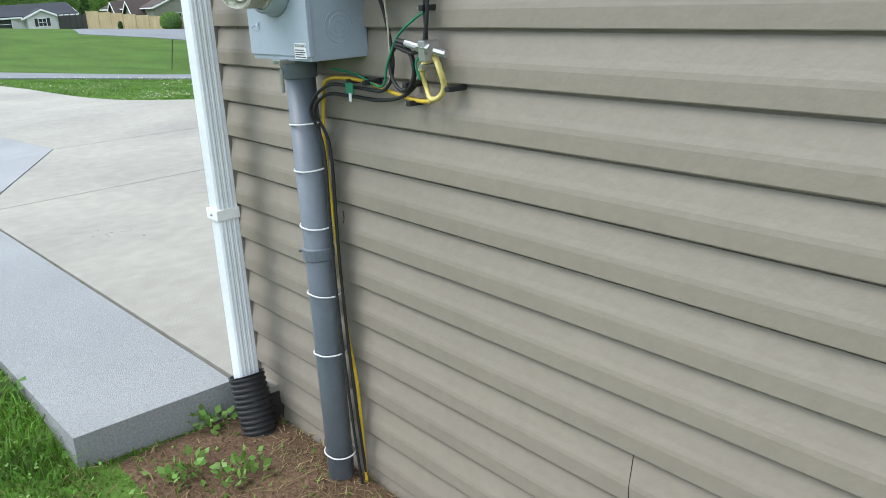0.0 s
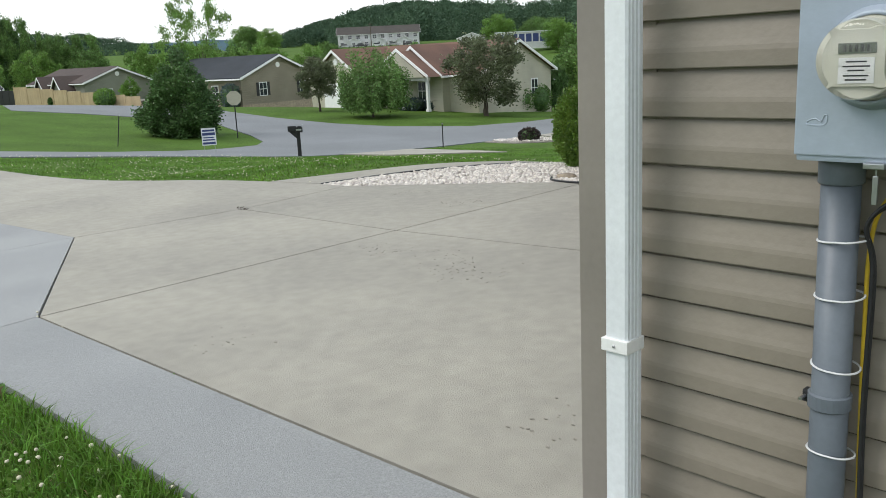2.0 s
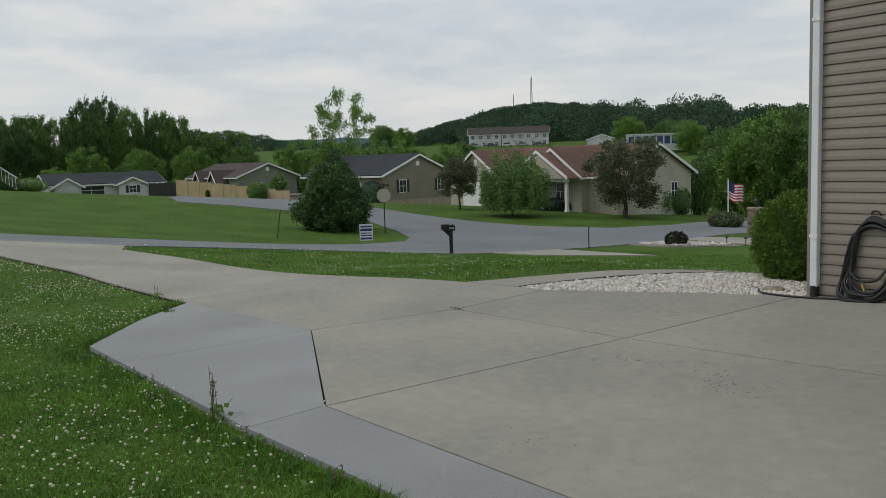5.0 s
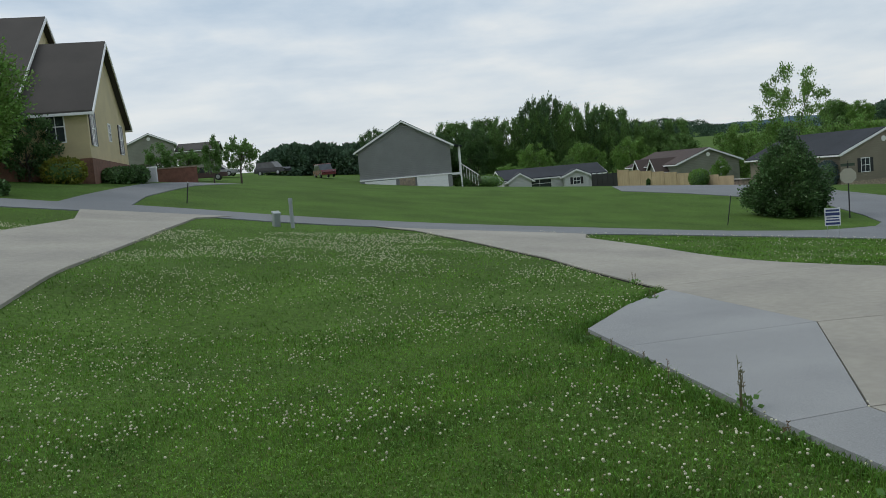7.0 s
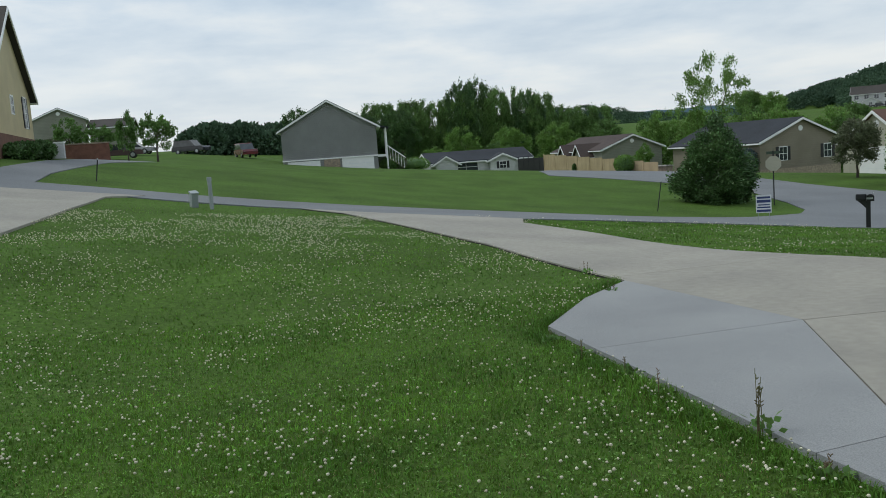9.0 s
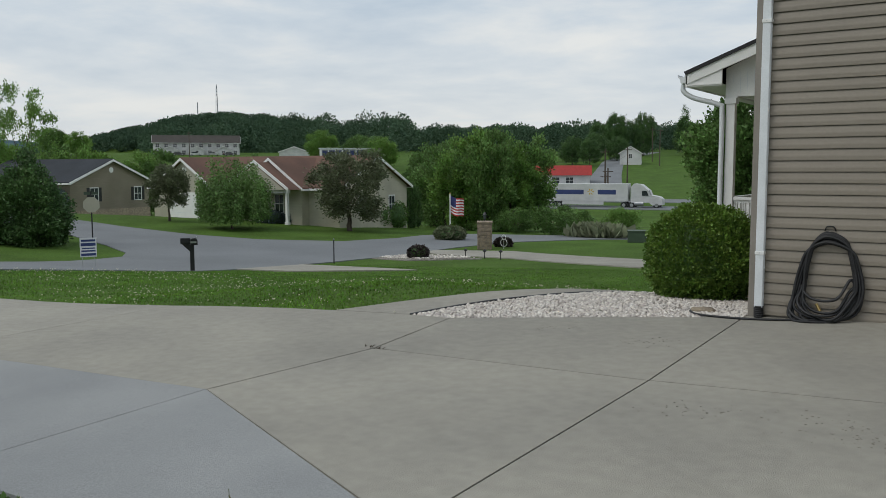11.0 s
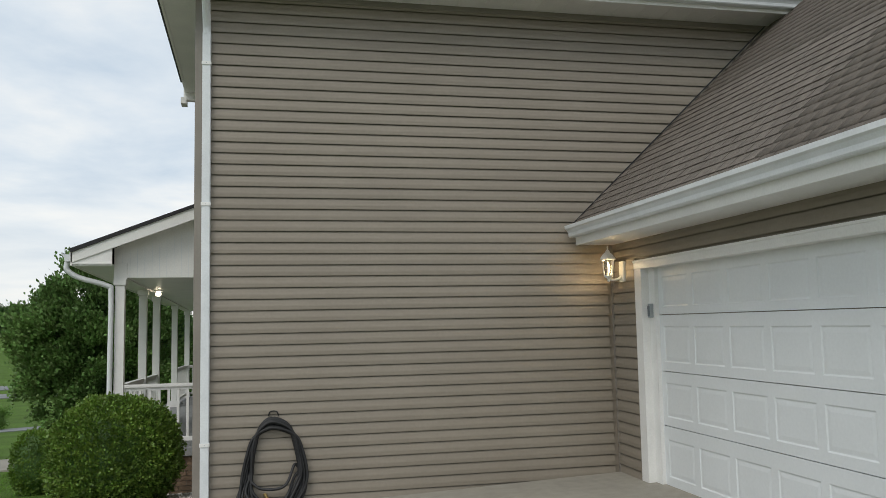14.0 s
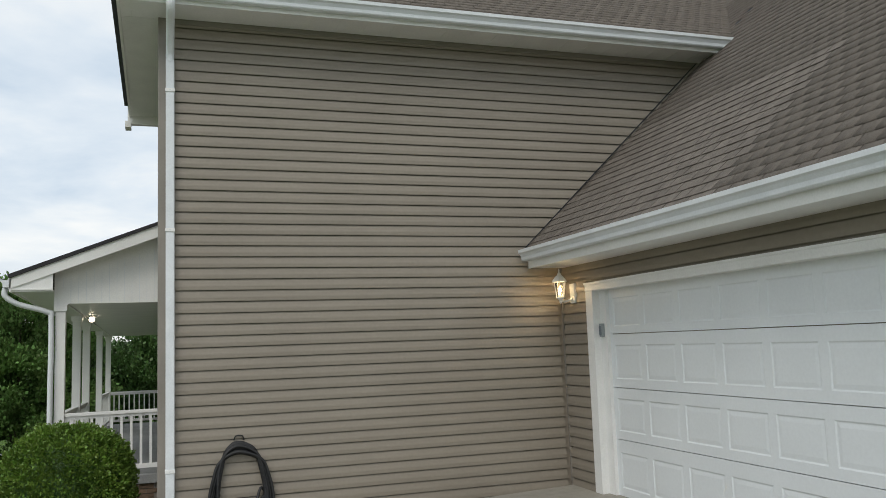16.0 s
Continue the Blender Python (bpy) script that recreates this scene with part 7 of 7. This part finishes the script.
def build_paving():
    d = thing("pavement_driveway", "wide tan concrete driveway in jointed slabs", "driveway", kind="structure")
    for i, poly in enumerate(DRIVE_SLABS):
        drape("joint_bed", poly, CONCRETE_EDGE, -0.022, 0.1, 1.2 if i < 5 else 1.6, d)
        drape("concrete_slab", inset(poly, 0.0075 if i < 5 else 0.004), CONCRETE, 0.0, 0.1, 0.6 if i < 5 else 1.0, d)
    a = thing("pavement_apron", "grey concrete apron strip along the driveway", "pavement", kind="structure")
    for poly in APRON_SLABS:
        drape("joint_bed", inset(poly, 0.012), CONCRETE_EDGE, -0.022, 0.1, 1.2, a)
        drape("concrete_slab", inset(poly, 0.004), CONCRETE_GREY, 0.003, 0.24, 0.6, a)
    for (x0, y0), (x1, y1) in (((-4.463, -0.72), (-4.537, -0.13)), ((-7.38, -0.77), (-7.38, 1.17))):
        drape("joint_bed", [(x0 - 0.01, y0), (x0 + 0.01, y0), (x1 + 0.01, y1), (x1 - 0.01, y1)], CONCRETE_EDGE, -0.012, 0.1, 0.6, a)
    # shallow scaled patches where the surface has worn
    rnd = random.Random(14)
    for k in range(260):
        cx, cy = rnd.choice(((-2.79, 2.16), (-4.03, 2.3), (-4.79, 4.27), (-2.77, 0.33), (-0.56, 0.53), (-3.82, 2.33), (-3.23, 2.32), (-2.89, 2.1), (-2.61, 2.06), (-4.92, 4.28), (-6.04, 4.51)))
        x, y = cx + rnd.gauss(0, 0.16), cy + rnd.gauss(0, 0.13)
        r = rnd.uniform(0.003, 0.011)
        poly = [(x + r * rnd.uniform(.6, 1.3) * math.cos(t), y + .6 * r * rnd.uniform(.6, 1.3) * math.sin(t)) for t in np.linspace(0, 5.4, 7)]
        drape("worn_patch", poly, CHIP, 0.003, 0.004, 1.0, d)
    t = thing("leaf_debris", "small dark clump of debris in the joint", "debris", (-7.12, 2.99, land_z(-7.12, 2.99)))
    bm = bmesh.new()
    for k in range(14):
        p = Vector((rnd.gauss(0, .05), rnd.gauss(0, .015), 0.004))
        bm_tube([p, p + Vector((rnd.uniform(-.03, .03), rnd.uniform(-.02, .02), rnd.uniform(.004, .02)))], .004, 4, bm)
    part("debris", bm, BARK, t)
    drape("gravel_bed_base", GRAVEL_BED, GRAVEL_BASE, -0.03, 0.1, 0.8, tagged(thing("ground_gravel_bed", "bed of white marble gravel", "gravel bed", kind="structure")))
    tagged(drape("ground_soil", SOIL_BED, SOIL, -0.12, 0.06, 0.3), "bare reddish soil strip along the wall", "soil", kind="structure")
    tagged(drape("ground_road_bed", [(-26.2, 27.2), (-24.0, 27.0), (-21.5, 29.2), (-23.4, 30.0), (-26.2, 30.2)], GRAVEL_BASE, -0.0, 0.1, 1.0), "pale gravel bed beside the drive", "gravel bed", kind="structure")
    e = thing("trim_bed_edging", "dark plastic edging round the gravel bed", "edging", kind="structure")
    line = [(x, y, land_z(x, y) - 0.01) for x, y in ((-7.87, 4.63), (-7.63, 5.5), (-7.27, 6.24), (-6.79, 7.22), (-6.17, 8.45), (-5.87, 9.5))]
    part("edging", bm_tube(smooth_line(line, 6), 0.018, 6), BLACK, e)


build_paving()


def stones(name, label, poly, n, size, material, seed, dz=-0.03):
    rng = np.random.default_rng(seed)
    p = np.array(poly)
    c = rng.uniform(p.min(0), p.max(0), (n * 3, 2))
    c = c[inside(poly, c[:, 0], c[:, 1])][:n]
    n = len(c)
    octa = np.array([(1, 0, 0), (0, 1, 0), (-1, 0, 0), (0, -1, 0), (0, 0, 1), (0, 0, -1), (.6, .6, .55), (-.6, .6, .5), (-.6, -.6, .55), (.6, -.6, .5)])
    tri = np.array([(0, 6, 4), (6, 1, 4), (1, 7, 4), (7, 2, 4), (2, 8, 4), (8, 3, 4), (3, 9, 4), (9, 0, 4), (0, 5, 6), (6, 5, 1), (1, 5, 7), (7, 5, 2), (2, 5, 8), (8, 5, 3), (3, 5, 9), (9, 5, 0)])
    s = size * rng.uniform(.5, 1.3, (n, 1, 1)) * rng.uniform(.6, 1.2, (n, 1, 3))
    s[:, :, 2] *= .75
    v = octa[None] * (1 + rng.normal(0, .16, (n, 10, 3))) * s
    a = rng.uniform(0, 6.28, n)
    x = v[..., 0] * np.cos(a)[:, None] - v[..., 1] * np.sin(a)[:, None]
    y = v[..., 0] * np.sin(a)[:, None] + v[..., 1] * np.cos(a)[:, None]
    tilt = rng.normal(0, .35, (n, 1))
    z = v[..., 2] + x * tilt + (land(c[:, 0], c[:, 1]) + dz + rng.uniform(.3, 1.0, n) * size * .8)[:, None]
    v = np.stack([x + c[:, :1], y + c[:, 1:], z], -1).reshape(-1, 3)
    f = (tri[None] + 10 * np.arange(n)[:, None, None]).reshape(-1, 3)
    return tagged(put(name, np_mesh(name, v, f), material), label, "gravel", kind="stuff")


stones("white_gravel", "white and pinkish marble gravel chips", [(x, y) for x, y in inset(GRAVEL_BED, 0.02)], 15000, 0.026, GRAVEL, 6)
stones("road_bed_gravel", "pale gravel chips beside the drive", [(-26.0, 27.3), (-24.0, 27.2), (-21.8, 29.2), (-23.4, 29.9), (-26.0, 30.0)], 700, 0.06, GRAVEL, 7, 0.0)
rk = thing("edge_rock", "flat brownish rock in the gravel bed", "rock", (-4.95, 6.12, land_z(-4.95, 6.12)))
bmr = bmesh.new()
bmesh.ops.create_icosphere(bmr, subdivisions=2, radius=1)
for q in bmr.verts:
    q.co = Vector((q.co.x * .15, q.co.y * .08, q.co.z * .045)) * (1 + .25 * noise.noise(q.co * 1.7))
part("rock", bmr, STONE, rk, smooth=True)

ALL_PAVING = DRIVE_SLABS + [APRON, WALKWAY, GRAVEL_BED, STREET, NEIGHBOUR_DRIVE, FAR_DRIVE, SIDE_APRON]


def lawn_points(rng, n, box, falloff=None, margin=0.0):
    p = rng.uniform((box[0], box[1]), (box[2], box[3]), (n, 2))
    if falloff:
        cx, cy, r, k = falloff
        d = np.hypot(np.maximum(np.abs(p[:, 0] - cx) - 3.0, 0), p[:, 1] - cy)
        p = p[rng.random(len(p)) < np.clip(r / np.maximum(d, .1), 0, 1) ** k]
    bad = np.zeros(len(p), bool)
    for poly in ALL_PAVING:
        bad |= inside(poly, p[:, 0], p[:, 1])
    bad |= (p[:, 1] > -0.03) & (p[:, 0] > -0.14) & (p[:, 1] < 8)
    bad |= inside(SOIL_BED, p[:, 0], p[:, 1]) & (rng.random(len(p)) < .7)
    return p[~bad]


def blades(name, label, p, rng, h, w, material, kind_label="grass", lean=.5):
    """Bent tapered blades, three faces each."""
    n = len(p)
    z = land(p[:, 0], p[:, 1]) - lawn_drop(p[:, 0], p[:, 1]) - .006
    a = rng.uniform(0, 6.28, n)
    hh = h * rng.uniform(.45, 1.25, n) * (0.8 + .5 * np.sin(p[:, 0] * 1.7 + np.sin(p[:, 1] * 2.3)) * .5 + .2)
    ww = w * rng.uniform(.7, 1.3, n)
    l = rng.uniform(.1, 1, n) * lean
    dx, dy = np.cos(a), np.sin(a)
    b = rng.uniform(0, 6.28, n)
    ex, ey = np.cos(b), np.sin(b)
    base = np.stack([p[:, 0], p[:, 1], z], 1)
    side = np.stack([dx * ww, dy * ww, np.zeros(n)], 1)
    mid = base + np.stack([ex * hh * l * .35, ey * hh * l * .35, hh * .6], 1)
    tip = base + np.stack([ex * hh * l * 1.1, ey * hh * l * 1.1, hh * (1 - .3 * l)], 1)
    v = np.stack([base - side, base + side, mid + side * .8, mid - side * .8, tip], 1).reshape(-1, 3)
    k = 5 * np.arange(n)[:, None]
    f = np.concatenate([k + (0, 1, 2), k + (0, 2, 3), k + (3, 2, 4)])
    return tagged(put(name, np_mesh(name, v, f), material), label, kind_label, kind="stuff")


def build_turf():
    rng = np.random.default_rng(2)
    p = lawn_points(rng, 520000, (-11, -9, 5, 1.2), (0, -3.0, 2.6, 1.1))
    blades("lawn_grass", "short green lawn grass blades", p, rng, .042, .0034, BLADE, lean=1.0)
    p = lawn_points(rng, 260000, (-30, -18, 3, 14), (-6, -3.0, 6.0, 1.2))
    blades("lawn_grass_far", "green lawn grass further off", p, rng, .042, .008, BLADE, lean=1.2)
    p = lawn_points(rng, 90000, (-26, 3, -6.5, 24), None)
    blades("lawn_grass_strip", "green grass strip before the road", p, rng, .04, .008, BLADE, lean=1.2)
    # rougher fringe against the apron and walls
    t = rng.uniform(0, 1, 9000)
    ex = np.interp(t, (0, .33, .55, .8, 1), (-0.05, -3, -5.3, -8.5, -10.9)) + rng.normal(0, .05, len(t))
    ey = np.interp(t, (0, .33, .55, .8, 1), (-0.68, -0.73, -0.84, -0.92, 1.0)) - np.abs(rng.normal(0, .12, len(t)))
    p = np.stack([ex, ey], 1)
    p = p[~inside(APRON, p[:, 0], p[:, 1])]
    blades("edge_grass", "long rough grass along the concrete edge", p, rng, .095, .0036, BLADE, lean=1.1)
    p = np.stack([rng.uniform(-0.05, 3.4, 7000), -np.abs(rng.normal(0, .28, 7000)) - .03], 1)
    blades("dry_straw", "dry straw and clippings by the wall", p, rng, .05, .0025, DRY, "straw", lean=2.2)
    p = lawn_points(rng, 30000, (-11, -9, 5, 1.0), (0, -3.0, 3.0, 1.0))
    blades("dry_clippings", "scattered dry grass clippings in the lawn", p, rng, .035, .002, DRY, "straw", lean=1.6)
    # clover: leaves low down, white heads above
    c = lawn_points(rng, 135000, (-24, -15, 4, 13), None)
    patch = np.array([noise.noise(Vector((x * .55, y * .55, 4))) + .6 * noise.noise(Vector((x * 1.7, y * 1.7, 9))) for x, y in c])
    c = c[(patch > .12 - .5 * rng.random(len(c)) ** 2) & (c[:, 1] > -14) & ((c[:, 0] < -.5) | (c[:, 1] < -1.2))]
    d = np.hypot(c[:, 0] + 3, c[:, 1] + 3)
    c = c[rng.random(len(c)) < np.clip(.36 + d / 60, 0, .6)]
    c = c[(c[:, 1] < 3) | (rng.random(len(c)) < .15)]
    n = len(c)
    base = np.array([(1, 0, 0), (.31, .95, 0), (-.81, .59, 0), (-.81, -.59, 0), (.31, -.95, 0), (.62, .45, .75), (-.24, .73, .75), (-.77, 0, .75), (-.24, -.73, .75), (.62, -.45, .75), (0, 0, 1.05), (0, 0, -.7)])
    tri = [(i, (i + 1) % 5, 5 + i) for i in range(5)] + [((i + 1) % 5, 5 + (i + 1) % 5, 5 + i) for i in range(5)] + [(5 + i, 5 + (i + 1) % 5, 10) for i in range(5)] + [((i + 1) % 5, i, 11) for i in range(5)]
    s = rng.uniform(.0065, .012, (n, 1, 1)) * (1 + np.clip(np.hypot(c[:, 0], c[:, 1] + 3) - 9, 0, 12)[:, None, None] * .02)
    z = land(c[:, 0], c[:, 1]) - lawn_drop(c[:, 0], c[:, 1]) + rng.uniform(.035, .085, n)
    v = (base[None] * s * rng.uniform(.85, 1.15, (n, 12, 1)) + np.stack([c[:, 0], c[:, 1], z], 1)[:, None]).reshape(-1, 3)
    f = (np.array(tri)[None] + 12 * np.arange(n)[:, None, None]).reshape(-1, 3)
    tagged(put("clover_flowers", np_mesh("clover_flowers", v, f), CLOVER), "scattered white clover heads in the lawn", "flowers", kind="stuff")
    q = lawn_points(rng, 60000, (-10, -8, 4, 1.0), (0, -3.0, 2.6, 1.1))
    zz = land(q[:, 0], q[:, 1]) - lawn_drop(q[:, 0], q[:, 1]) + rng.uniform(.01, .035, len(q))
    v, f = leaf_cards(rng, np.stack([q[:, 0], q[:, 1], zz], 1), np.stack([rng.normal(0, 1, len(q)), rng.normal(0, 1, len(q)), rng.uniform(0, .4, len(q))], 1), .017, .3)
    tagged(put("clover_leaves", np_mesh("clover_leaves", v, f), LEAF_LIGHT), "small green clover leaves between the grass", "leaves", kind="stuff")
    # tall weeds on the concrete edge
    rnd = random.Random(9)
    for x, y, h, k in ((-4.88, -0.8, .42, 5), (-5.9, -0.92, .2, 1), (-6.5, -0.9, .24, 1), (-7.3, -0.95, .16, 2), (-8.0, -0.95, .15, 2), (-4.2, -0.85, .13, 2), (-3.1, -0.8, .14, 2), (-10.2, .55, .16, 2), (-12.0, .95, .2, 2), (-0.7, -.75, .13, 2)):
        t = thing("weed", "tall thin dry weed stems at the concrete edge", "weed", (x, y, land_z(x, y) - .05), 0, "edge weeds")
        for i in range(k):
            dx, dy = rnd.uniform(-.05, .05), rnd.uniform(-.03, .03)
            hh = h * rnd.uniform(.7, 1.1)
            bm = bm_tube(smooth_line([(dx, dy, 0), (dx * 1.3, dy, hh * .5), (dx * 1.5 + rnd.uniform(-.04, .04), dy, hh)], 4), .0035, 5, r_end=.0015)
            for j in range(9):
                z = hh * rnd.uniform(.5, 1)
                a = rnd.uniform(0, 6.28)
                p0 = Vector((dx * 1.4, dy, z))
                bm_tube([p0, p0 + Vector((math.cos(a) * .014, math.sin(a) * .014, .012))], .0028, 4, bm)
            part("stem", bm, WEED, t)
        rngl = np.random.default_rng(int(h * 1000) + k)
        cc = np.stack([rngl.normal(0, .05, 40), rngl.normal(0, .035, 40), rngl.uniform(0.01, h * .35, 40)], 1)
        v, f = leaf_cards(rngl, cc, np.stack([cc[:, 0], cc[:, 1], np.full(40, .05)], 1) * 12, .045, .4)
        put("leaves", np_mesh("leaves", v, f), LEAF_MID, t)
    for x, y in ((0.22, -.42), (0.35, -.3), (-0.02, -.22), (0.55, -.5)):
        t = thing("weed_tuft", "low leafy weed in the bare soil", "weed", (x, y, land_z(x, y) - .125), 0, "soil weeds")
        rngl = np.random.default_rng(int(abs(x * 100)) + 3)
        cc = np.stack([rngl.normal(0, .035, 60), rngl.normal(0, .035, 60), rngl.uniform(0.0, .06, 60)], 1)
        v, f = leaf_cards(rngl, cc, np.stack([cc[:, 0], cc[:, 1], np.full(60, .03)], 1) * 15, .03, .4)
        put("leaves", np_mesh("leaves", v, f), LEAF_LIGHT, t)


build_turf()
